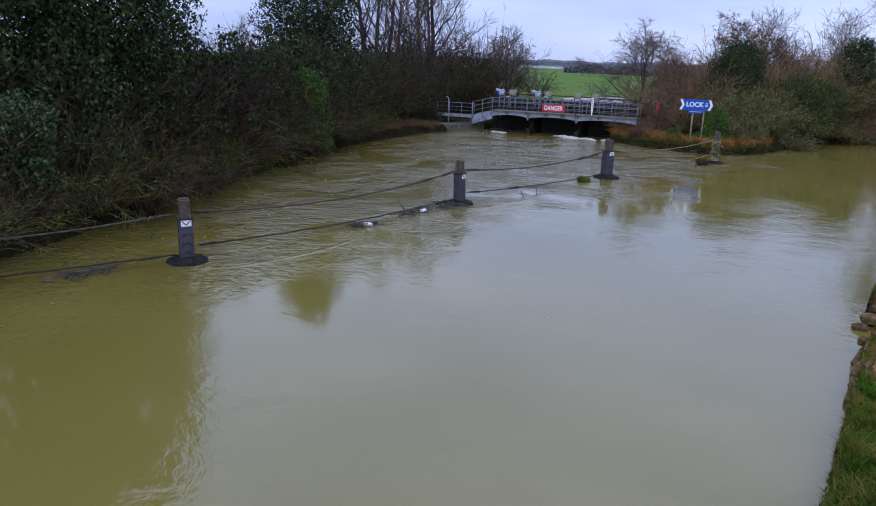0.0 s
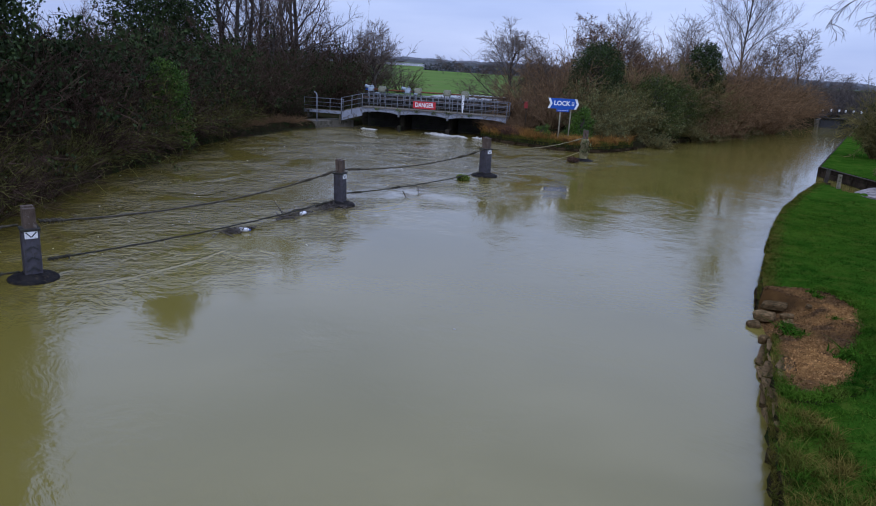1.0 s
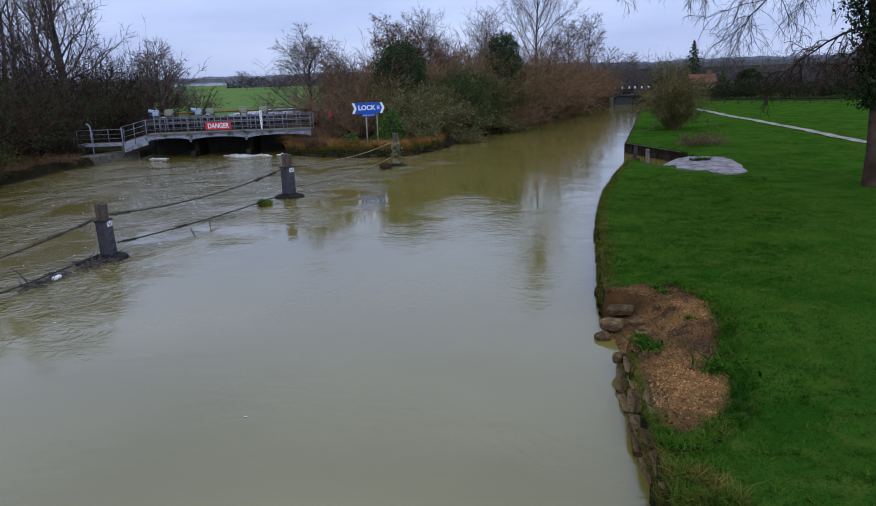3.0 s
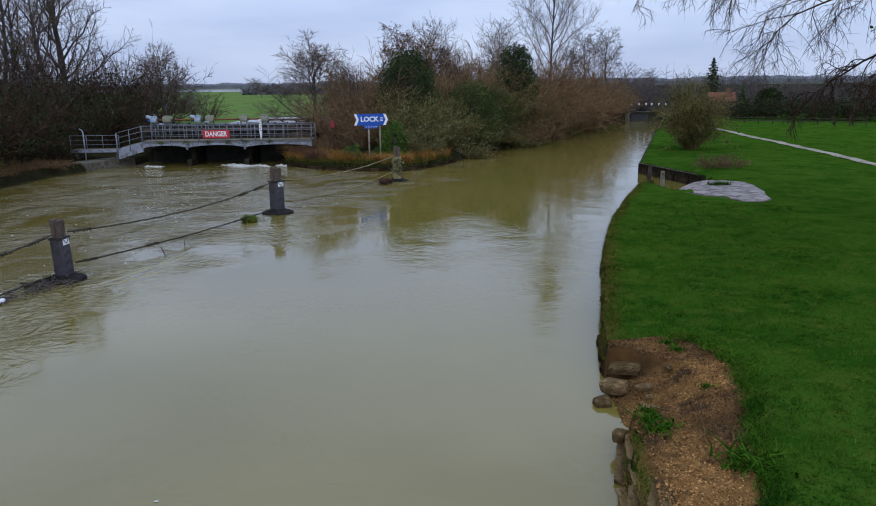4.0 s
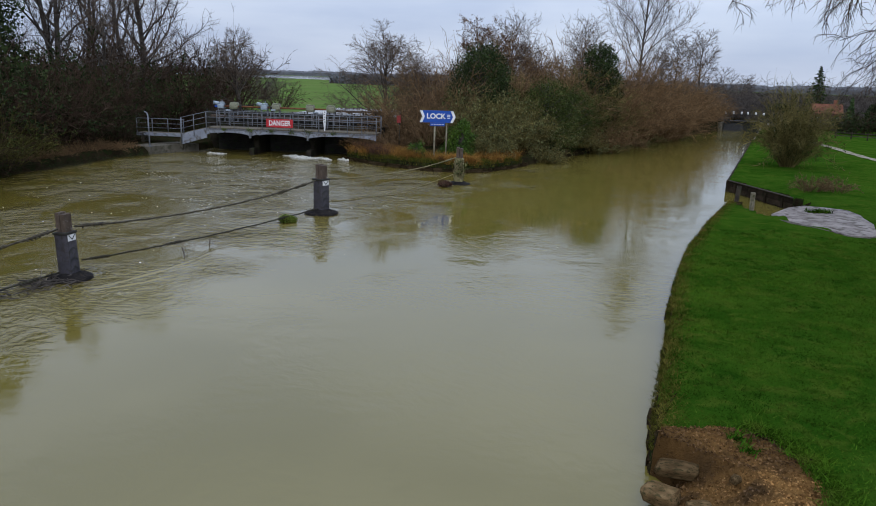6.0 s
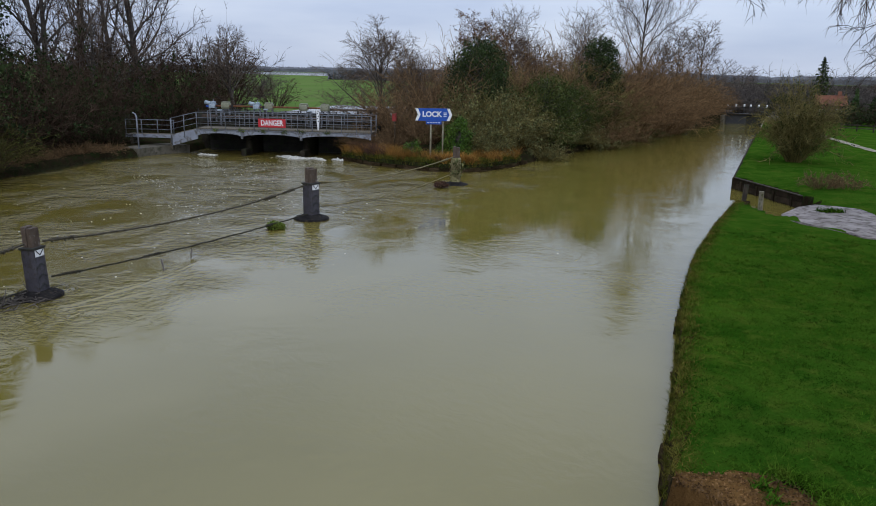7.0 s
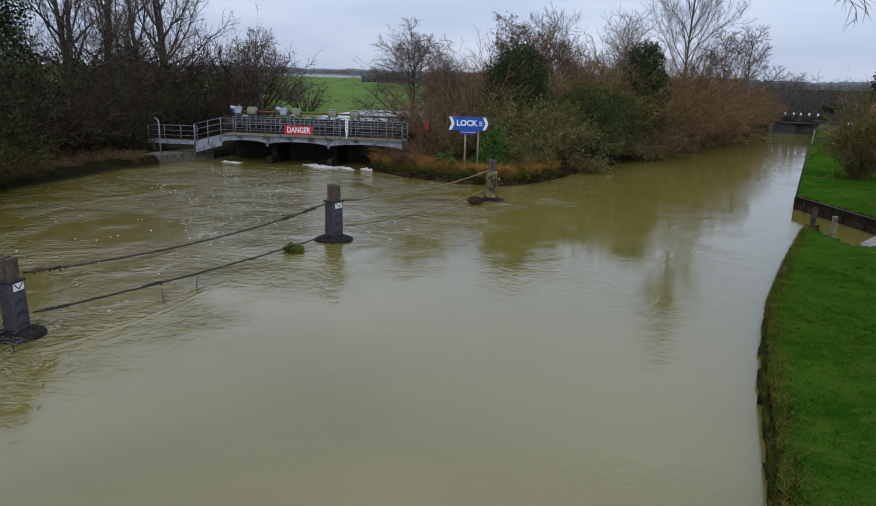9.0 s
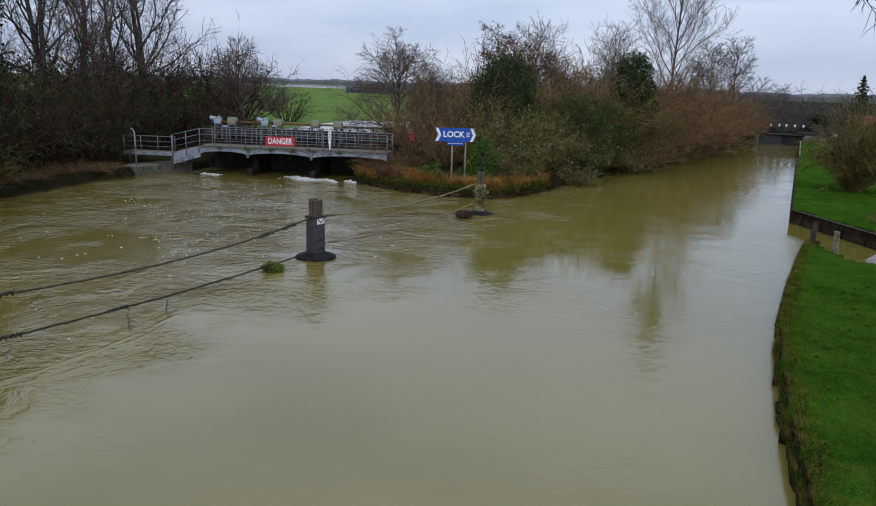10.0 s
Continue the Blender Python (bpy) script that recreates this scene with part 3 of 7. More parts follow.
def clump_points(r, count, blobs, shell=0.35):
    """Points near the skins of several ellipsoids: leaf places with gaps between the clumps."""
    blobs = np.array(blobs)
    w = (blobs[:, 3] * blobs[:, 4]) / (blobs[:, 3] * blobs[:, 4]).sum()
    i = r.choice(len(blobs), count, p=w)
    d = unit(r.normal(size=(count, 3)))
    k = 1 - np.abs(r.normal(size=count)) * shell
    return blobs[i, :3] + d * k[:, None] * np.stack([blobs[i, 3], blobs[i, 3], blobs[i, 4]], 1)


def plant(name, build, label, category, places, group=""):
    """Builds one plant and stands copies of it at places (x, y, z, scale, height factor, turn)."""
    first = thing(name, (0, 0, 0), label, category, group)
    build(first)
    spots = [Matrix.Translation((x, y, z)) @ pose(0, 0, 0, 0, 0, turn) @ Matrix.Diagonal((s, s, s * hf, 1)) for x, y, z, s, hf, turn in places]
    for m in spots[1:]:
        copy_thing(first, m)
    first.matrix_basis = spots[0]
    return first

# ---------------------------------------------------------------- ground and water
RIGHT_BANK = [(21.5, -72), (17.6, -32), (16.4, -25), (15.65, -20), (15.1, -17.3), (14.7, -15.6), (14.5, -14.4), (14.35, -13.4), (13.95, -12.2), (13.75, -11.4),
              (13.45, -9.8), (13.0, -6.6), (12.75, -5.2), (12.4, -2.6), (12.1, 0.4), (12.0, 4.5), (12.0, 8.6), (12.05, 10.4)]
INLET = [(12.9, 8.9), (13.75, 7.3), (14.3, 9.0), (14.7, 11.3), (14.3, 12.5), (11.37, 16.6)]
CUT = [(9.57, 47.0), (9.72, 47.1), (8.5, 67.5), (8.2, 90)]
ISLE = [(4.4, 90), (4.2, 71), (3.2, 61), (2.2, 52), (1.2, 42), (0.45, 31), (0.0, 22.5), (-0.2, 17.5), (-0.6, 15.2), (-1.3, 14.1), (-3.0, 13.4), (-6.3, 13.6), (-9.2, 14.6), (-9.6, 15.6), (-10.6, 18.5)]
LEFT_BANK = [(-19.5, 14.8), (-18.5, 12.2), (-18.95, 11.2), (-19.0, 10.2), (-18.9, 8.2), (-19.1, 6.6), (-17.9, 3.0), (-16.7, -0.2), (-14.7, -4.0), (-10.7, -10.2), (-7.5, -14.9), (-5.4, -18.4), (-2.6, -22.0), (0.6, -27.0), (3.6, -34.8), (6, -48), (7.2, -72)]
RIVER = np.array(RIGHT_BANK + INLET + CUT + ISLE + LEFT_BANK)
UPRIVER = np.array([(-9.9, 20.6), (-8.7, 26.7), (-7.1, 38.9), (-5.6, 49.3), (-17.0, 44.1), (-27.9, 40.1), (-26.5, 34.8), (-23.7, 26.7), (-21.3, 21.1), (-20.2, 18.4)])
DIRT = [(13.6, -11.4), (14.2, -11.0), (14.75, -10.75), (15.25, -10.95), (15.65, -11.6), (15.9, -12.9), (15.9, -14.0), (16.02, -15.0), (16.0, -15.9), (15.8, -16.5), (15.5, -17.1), (15.25, -16.9), (15.05, -16.1), (14.85, -15.1), (14.65, -14.4), (14.1, -13.7), (13.75, -12.6)]
FLOOD = [(-224, 322), (-222, 340), (-300, 440), (-425, 618), (-860, 618), (-640, 420), (-470, 318), (-330, 330)]


def signed(poly, x, y):
    """Distance to a polygon's outline, negative inside."""
    p = np.stack([x, y], -1)
    best = np.full(x.shape, 1e9)
    inside = np.zeros(x.shape, bool)
    for a, b in zip(poly, np.roll(poly, -1, 0)):
        e = b - a
        t = np.clip(((p - a) @ e) / (e @ e), 0, 1)
        best = np.minimum(best, np.hypot(*np.moveaxis(p - a - t[..., None] * e, -1, 0)))
        cross = (a[1] > y) != (b[1] > y)
        with np.errstate(divide="ignore", invalid="ignore"):
            inside ^= cross & (x < (b[0] - a[0]) * (y - a[1]) / (b[1] - a[1] + 1e-12) + a[0])
    return np.where(inside, -best, best)


def smooth(a, b, v):
    t = np.clip((v - a) / (b - a), 0, 1)
    return t * t * (3 - 2 * t)


def lawn_side(x, y):
    """True on the side of the cut where the lawn lies."""
    return x + 0.06 * np.clip(y - 16, 0, 70) > 9.3


def land_height(x, y, sd):
    """Height of the land: low lawn by the cut, island and left bank rising inland, the fields behind."""
    roll = 0.022 * np.sin(x * 0.9 + 0.4 * y) * np.sin(y * 0.55) + 0.012 * np.sin(x * 2.3 - y * 1.7)
    lawn = 0.52 + roll + 0.06 * smooth(0.3, 3, sd)
    other = 0.40 + roll + 0.55 * smooth(0.4, 6, sd) + 0.55 * smooth(18, 46, y)
    right = smooth(8.9, 9.7, x + 0.06 * np.clip(y - 16, 0, 70)) if np.ndim(x) else float(lawn_side(x, y))
    z = other * (1 - right) + lawn * right
    far = smooth(60, 160, np.hypot(x, y))
    return z * (1 - far) + 1.5 * far


def bank_z(x, y, sd):
    """Land, the bank's drop and the river bed; a worn beach slopes into the water by the bare patch."""
    h = land_height(x, y, sd)
    beach = smooth(-13.8, -13.1, y) * (1 - smooth(-11.9, -11.4, y)) * (np.asarray(x) > 9)
    run = 0.24 + 1.15 * beach
    return -0.9 * (1 - 0.8 * beach) + (h + 0.9 * (1 - 0.8 * beach)) * np.clip((sd + 0.16 + 0.1 * beach) / run, 0, 1)


def ground_z(x, y):
    x, y = np.array([float(x)]), np.array([float(y)])
    sd = signed(RIVER, x, y)
    return float(bank_z(x, y, sd)[0]) if sd[0] > 0.05 else 0.0


def axis_lines(lo, hi, step, far_lo, far_hi, grow=1.16):
    mid = list(np.arange(lo, hi + 1e-6, step))
    up, s = [hi], step
    while up[-1] < far_hi:
        s *= grow
        up.append(up[-1] + s)
    down, s = [lo], step
    while down[-1] > far_lo:
        s *= grow
        down.append(down[-1] - s)
    return np.array(down[:0:-1] + mid + up[1:])


gx = axis_lines(-21.5, 18.4, 0.28, -2500, 2500)
gy = axis_lines(-27.0, 19.0, 0.3, -400, 3000, 1.07)
GX, GY = np.meshgrid(gx, gy, indexing="ij")
SD = signed(RIVER, GX, GY)
SU = signed(UPRIVER, GX, GY)
GZ = bank_z(GX, GY, SD)
GZ = np.where(SU < 2.0, np.minimum(GZ, 0.95 + np.clip(SU + 0.8, 0, 2.8) * 0.55), GZ)
GZ = np.where(signed(np.array(DIRT), GX, GY) < -0.12, GZ - 0.12, GZ)
gverts = np.stack([GX, GY, GZ], -1).reshape(-1, 3)
ni, nj = GX.shape
ii, jj = np.meshgrid(np.arange(ni - 1), np.arange(nj - 1), indexing="ij")
gfaces = np.stack([ii * nj + jj, (ii + 1) * nj + jj, (ii + 1) * nj + jj + 1, ii * nj + jj + 1], -1).reshape(-1, 4)
gme = quad_mesh("ground", gverts, gfaces)
for m in (M_LAWN, M_SCRUB, M_FIELD, M_BED, M_GRAVEL):
    gme.materials.append(m)
cx, cy = GX[:-1, :-1].ravel() + 0.1, GY[:-1, :-1].ravel() + 0.1
csd, cz = SD[:-1, :-1].ravel(), GZ[:-1, :-1].ravel()
slot = np.where(lawn_side(cx, cy), 0, 1)
slot = np.where((cy > 50) & (cx < 2 + (cy - 50)) & ~lawn_side(cx, cy), 2, slot)
slot = np.where((cy > 25) & (cx < -22), 2, slot)
slot = np.where((cy < 92) & (cx > -9) & ~lawn_side(cx, cy), 1, slot)
slot = np.where((cy > 92) | (cx > 70) | (cx < -70), 2, slot)
slot = np.where((cy > 78) & (cy < 560) & (cx > 16 - 0.178 * (cy + 25)), 1, slot)
slot = np.where((csd < 0.0), 1, slot)
slot = np.where((signed(np.array(DIRT), cx + 0.04, cy + 0.04) < -0.05) & (csd > -0.4), 4, slot)
gme.polygons.foreach_set("material_index", slot.astype(np.int32))
gme.polygons.foreach_set("use_smooth", [True] * len(gme.polygons))
ground = tagged(new("ground", gme), "grassy river banks and flat winter fields", "ground", kind="structure")


def sheet(name, poly, z, mat, label, category):
    bm = bmesh.new()
    f = bm.faces.new([bm.verts.new((x, y, z)) for x, y in poly])
    bmesh.ops.triangulate(bm, faces=[f])
    bmesh.ops.recalc_face_normals(bm, faces=bm.faces)
    if sum(fc.normal.z for fc in bm.faces) < 0:
        bmesh.ops.reverse_faces(bm, faces=bm.faces)
    return tagged(part(name, bm, mat), label, category, kind="structure")


sheet("water", [(-70, -84), (46, -84), (46, 94), (-8, 94), (-8, 20.1), (-30, 10.9)], 0.0, M_WATER, "silty brown river in flood, rippled below the weir", "water")
sheet("water_upstream", UPRIVER, 1.6, M_UPWATER, "pale level river above the weir", "water")
sheet("water_flood", FLOOD, 1.54, M_UPWATER, "flooded strip of far meadow", "water")


def drape(name, outline, lift, mat, label, category, step=0.18, ragged=0.0, seed=1):
    """A thin sheet laid over the ground inside an outline."""
    r = np.random.default_rng(seed)
    poly = np.array(outline, float)
    lo, hi = poly.min(0) - 0.3, poly.max(0) + 0.3
    xs, ys = np.arange(lo[0], hi[0], step), np.arange(lo[1], hi[1], step)
    X, Y = np.meshgrid(xs, ys, indexing="ij")
    sd = signed(poly, X, Y) + ragged * (np.sin(X * 5.1 + 2 * Y) * np.sin(Y * 4.3) + r.normal(size=X.shape) * 0.3)
    keep = sd < 0
    river = signed(RIVER, X, Y)
    Z = bank_z(X, Y, river) + lift * np.clip(-sd / 0.15, -1, 1)
    index = np.arange(X.size).reshape(X.shape)
    f = [(index[i, j], index[i + 1, j], index[i + 1, j + 1], index[i, j + 1]) for i in range(len(xs) - 1) for j in range(len(ys) - 1)
         if keep[i, j] or keep[i + 1, j] or keep[i + 1, j + 1] or keep[i, j + 1]]
    return X, Y, Z, tagged(raw(name, np.stack([X, Y, Z], -1).reshape(-1, 3), f, mat, smooth=True), label, category, kind="structure")


drape("bare_ground", DIRT, 0.03, M_GRAVEL, "eroded patch of orange gravel and bare soil", "bare ground", 0.045, 0.11, 3)


def ribbon(name, line, width, lift, mat, label, category):
    """A worn strip that follows a line over the ground, its edges wandering."""
    verts, faces = [], []
    total = sum(math.dist(p, q) for p, q in zip(line, line[1:]))
    n = int(total / 0.35)
    for i in range(n + 1):
        x, y, heading = along(line, min(total * i / n, total - 1e-4))
        nx, ny = math.cos(radians(heading + 90)), math.sin(radians(heading + 90))
        for j in range(5):
            f = j / 4 - 0.5
            w = width * (1 + 0.07 * noise.noise(Vector((x * 0.6, y * 0.6, f * 3)))) * f
            px, py = x + nx * w, y + ny * w
            verts.append((px, py, ground_z(x, y) + lift - 0.05 * abs(f) ** 2))
        if i:
            faces += [((i - 1) * 5 + j, (i - 1) * 5 + j + 1, i * 5 + j + 1, i * 5 + j) for j in range(4)]
    return tagged(raw(name, verts, faces, mat, smooth=True), label, category, kind="structure")


# ---------------------------------------------------------------- concrete slipway slab
SLAB = [(13.75, 7.7), (13.95, 6.7), (14.4, 6.0), (14.9, 5.55), (15.5, 5.0), (16.1, 4.5), (16.65, 4.6), (17.0, 5.2), (16.85, 6.2), (16.85, 7.1), (16.6, 8.2), (16.5, 8.9), (16.1, 9.8), (15.4, 9.95), (14.7, 9.9), (14.2, 9.0)]
slab_bm = bmesh.new()
prof = [slab_bm.verts.new((x, y, 0.605 - 0.10 * (x < 14.1))) for x, y in SLAB]
low = [slab_bm.verts.new((x, y, 0.2)) for x, y in SLAB]
slab_bm.faces.new(prof)
for i in range(len(SLAB)):
    slab_bm.faces.new((low[i], low[(i + 1) % len(SLAB)], prof[(i + 1) % len(SLAB)], prof[i]))
bmesh.ops.recalc_face_normals(slab_bm, faces=slab_bm.faces)
tagged(part("slipway_slab", slab_bm, M_CONC), "wet grey concrete slipway slab beside the inlet", "slab", kind="structure")


# ---------------------------------------------------------------- retaining walls
def stone_data(seed, mat, name="stone"):
    r = random.Random(seed)
    bm = bmesh.new()
    bmesh.ops.create_cube(bm, size=1.0)
    bmesh.ops.subdivide_edges(bm, edges=bm.edges[:], cuts=1, use_grid_fill=True)
    for v in bm.verts:
        k = 1 - 0.10 * (v.co.length - 0.5)
        v.co = v.co * k + Vector((r.uniform(-0.09, 0.09), r.uniform(-0.11, 0.11), r.uniform(-0.12, 0.12)))
    me = bpy.data.meshes.new(name)
    bm.to_mesh(me)
    bm.free()
    me.materials.append(mat)
    return me


STONES = [stone_data(s, M_STONE) for s in range(6)]
DARK_STONES = [stone_data(s + 10, M_STONE_DARK) for s in range(6)]


def along(poly, s):
    """Point and heading at distance s along a polyline."""
    for a, b in zip(poly, poly[1:]):
        d = math.dist(a, b)
        if s <= d:
            return a[0] + (b[0] - a[0]) * s / d, a[1] + (b[1] - a[1]) * s / d, math.degrees(math.atan2(b[1] - a[1], b[0] - a[0]))
        s -= d
    return None


ribbon("footpath", [(25.0, 8.0), (22.9, 16.0), (21.7, 20.6), (20.5, 25.2), (19.0, 30.0), (17.4, 35.5), (15.6, 42.0), (14.2, 47.0)], 0.62, 0.045, M_PATH, "pale gravel footpath across the lawn", "path")


def stone_edge(name, poly, label, courses, start=0.0, end=1e9, size=(0.3, 0.62), tall=0.17, z0=-0.12, inset=0.06, gap=0.02, seed=1, skip=(), pale=None, deep=(0.16, 0.28)):
    r = random.Random(seed)
    wall = thing(name, (0, 0, 0), label, "retaining wall", kind="structure")
    for c in range(courses):
        s = start + r.uniform(0, 0.3)
        while s < end:
            at = along(poly, s)
            if not at:
                break
            ln = r.uniform(*size)
            if not any(a < at[1] < b for a, b in skip):
                ob = new("stone", r.choice(STONES if pale and pale[0] < at[1] < pale[1] else DARK_STONES))
                ob.parent = wall
                th = tall * r.uniform(0.8, 1.2)
                px = math.cos(radians(at[2] - 90)) * (inset * (1 + c) + r.uniform(-0.05, 0.05))
                py = math.sin(radians(at[2] - 90)) * (inset * (1 + c) + r.uniform(-0.05, 0.05))
                ob.matrix_basis = pose(at[0] + px, at[1] + py, z0 + tall * (c + 0.5), r.uniform(-5, 5), r.uniform(-5, 5), at[2] + r.uniform(-7, 7)) @ Matrix.Diagonal((ln, r.uniform(*deep), th, 1))
            s += ln + gap
    return wall

# ---------------------------------------------------------------- boom posts in the water
def build_boom_post(post, pale=False):
    """A pile with a split timber head, a grey sleeve with chevrons, a white plate and a floating rubber collar."""
    head = bmesh.new()
    add_box(head, (-0.068, 0, 1.16), (0.12, 0.25, 0.42), 0.012, (0, 0.5, 1.5))
    add_box(head, (0.068, 0.01, 1.14), (0.12, 0.25, 0.40), 0.012, (0.6, 0, -1))
    part("pile_head", head, M_PILE, post, "dark split timber head")
    sl = bmesh.new()
    add_box(sl, (0, 0, 0.35), (0.37, 0.37, 1.26), 0.05, taper=0.97)
    part("sleeve", sl, M_POST_PALE if pale else M_SLEEVE, post, "pale weathered pile with flaking paint" if pale else "grey sleeve")
    if not pale:
        box("marker_plate", (0.187, 0.0, 0.885), (0.014, 0.26, 0.17), M_WHITE, post, "white marker plate", 0.003)
        v = bmesh.new()
        for sgn in (-1, 1):
            add_box(v, (0.196, sgn * 0.055, 0.875), (0.006, 0.14, 0.022), 0.0, (sgn * 42, 0, 0))
        part("chevron", v, M_BLACK, post, "black V on the plate")
        for z in (0.62, 0.42, 0.22):
            n = bmesh.new()
            for sgn in (-1, 1):
                add_box(n, (0.184 + 0.003 * (0.9 - z), sgn * 0.065, z), (0.012, 0.13, 0.035), 0.0, (sgn * -30, 0, 0))
            part("notch", n, M_BLACK, post, "dark chevron notch")
        strap = bmesh.new()
        add_box(strap, (0, 0, 0.955), (0.40, 0.40, 0.05), 0.01)
        part("strap", strap, M_DARKSTEEL, post, "rusty steel band")
    c = bmesh.new()
    add_lathe(c, [(0.17, -0.10), (0.48, -0.10), (0.54, -0.03), (0.53, 0.03), (0.47, 0.06), (0.36, 0.05), (0.32, 0.10), (0.22, 0.14), (0.17, 0.12)], 22)
    part("collar", c, M_RUBBER, post, "black floating collar", True)


POSTS = {"A": (1.3, -20.6), "B": (0.1, -9.75), "C": (-0.3, 0.35), "D": (0.15, 10.3)}
POST_SIZE = Matrix.Diagonal((1.12, 1.12, 1.27, 1))
SLIM_POST = Matrix.Diagonal((0.92, 0.92, 1.14, 1))
first_post = thing("boom_post", (0, 0, 0), "grey sleeved timber boom post with a white plate in the river", "boom post", "boom posts across the weir stream")
build_boom_post(first_post)
copy_thing(first_post, pose(*POSTS["B"], 0, 1.0, -1.5, 14) @ SLIM_POST)
copy_thing(first_post, pose(*POSTS["C"], 0, 0, 0, -6) @ POST_SIZE)
first_post.matrix_basis = pose(*POSTS["A"], 0, 0.5, 1.5, -18) @ SLIM_POST
pale_post = thing("boom_post", (*POSTS["D"], -0.05), "pale weathered end post with frayed rope by the island", "boom post", "boom posts across the weir stream", turn=20)
build_boom_post(pale_post, True)
pale_post.matrix_basis = pale_post.matrix_basis @ POST_SIZE
for k in range(5):
    a0 = 0.5 + 0.55 * k
    hang = [(0.21 * math.cos(a0) + 0.04 * math.sin(2.1 * j), -0.23 - 0.05 * math.sin(j * 0.45) + 0.02 * k, 0.92 - 0.075 * j + 0.05 * math.sin(j * 1.3 + k)) for j in range(10 + k % 3)]
    tube("rope_end", hang, 0.02, M_ROPE_PALE, pale_post, "frayed rope end", 6)
iv = np.random.default_rng(4)
link_mesh("ivy", leaf_mesh("ivy", np.array([[iv.normal() * 0.12 + 0.1, -0.24 + iv.normal() * 0.03, iv.uniform(0.3, 0.9)] for _ in range(90)]), 0.07, iv), M_LEAF_GREY, pale_post, "ivy tuft")


def rope(name, a, b, sag, radius, label, knots=(), seed=1, wobble=0.006, frayed=0, mat=None):
    """A hanging rope from a to b, with knots at fractions of its length."""
    r = random.Random(seed)
    ob = thing(name, a, label, "rope")
    mat = mat or (M_CABLE if frayed else M_ROPE)
    n = 40
    pts = []
    for i in range(n + 1):
        f = i / n
        p = Vector(b) - Vector(a)
        q = p * f
        q.z -= sag * 4 * f * (1 - f)
        q += Vector((r.uniform(-wobble, wobble), 0, r.uniform(-wobble, wobble)))
        pts.append(q)
    tube("strand", pts, radius, mat, ob, sides=7)
    for f in knots:
        q = pts[int(f * n)]
        d = (pts[int(f * n) + 1] - q).normalized()
        s = d.cross(Vector((0, 0, 1))).normalized()
        u = s.cross(d)
        coil = [q + d * (k - 17) * radius * 0.75 + (u * math.cos(k * 1.1) + s * math.sin(k * 1.1)) * radius * r.uniform(1.0, 2.1) for k in range(35)]
        tube("knot", coil, radius * 0.85, mat, ob, "knotted splice", 6)
    if frayed:
        tw = Twigs()
        for k in range(frayed):
            q = pts[r.randrange(2, n - 1)]
            e = q + Vector((r.gauss(0, 0.05), r.gauss(0, 0.05), -r.uniform(0.04, 0.14)))
            tw.add(np.array(q), np.array(e), 0.008, 0.003)
        tagged(link_mesh("weed", tw.mesh("weed"), M_BARK, ob, "caught weed"), kind="stuff")
    return ob


def top_end(k, sgn):
    x, y = POSTS[k]
    return (x, y + sgn * 0.22, 1.20)


def low_end(k, sgn):
    x, y = POSTS[k]
    return (x + 0.05, y + sgn * 0.30, 0.30 + 0.08 * sgn)


rope("boom_rope", (-1.4, -32.0, 1.1), top_end("A", -1), 0.28, 0.024, "taut weathered mooring rope between boom posts", (0.55, 0.95), 2)
rope("boom_rope", top_end("A", 1), top_end("B", -1), 0.30, 0.024, "taut weathered mooring rope between boom posts", (0.04, 0.86, 0.96), 3)
rope("boom_rope", top_end("B", 1), top_end("C", -1), 0.24, 0.024, "taut weathered mooring rope between boom posts", (0.05, 0.90, 0.80), 4)
rope("boom_rope", top_end("C", 1), (0.1, 10.1, 1.24), 0.22, 0.023, "straw-coloured rope running to the end post", (0.06, 0.93), 5, mat=M_ROPE_PALE)
rope("boom_cable", (-1.4, -32.0, 0.1), low_end("A", -1), 0.05, 0.021, "dark weed-hung cable just above the water", (0.97,), 6, 0.008, 20)
rope("boom_cable", low_end("A", 1), low_end("B", -1), 0.13, 0.021, "dark weed-hung cable just above the water", (0.03, 0.94), 7, 0.008, 24)
rope("boom_cable", low_end("B", 1), low_end("C", -1), 0.10, 0.021, "dark weed-hung cable just above the water", (0.05, 0.30, 0.80), 8, 0.008, 26)
rope("boom_cable", low_end("C", 1), (0.15, 9.75, 0.5), 0.22, 0.018, "dark weed-hung cable just above the water", (0.05, 0.2), 9, 0.008, 12, M_ROPE_PALE)


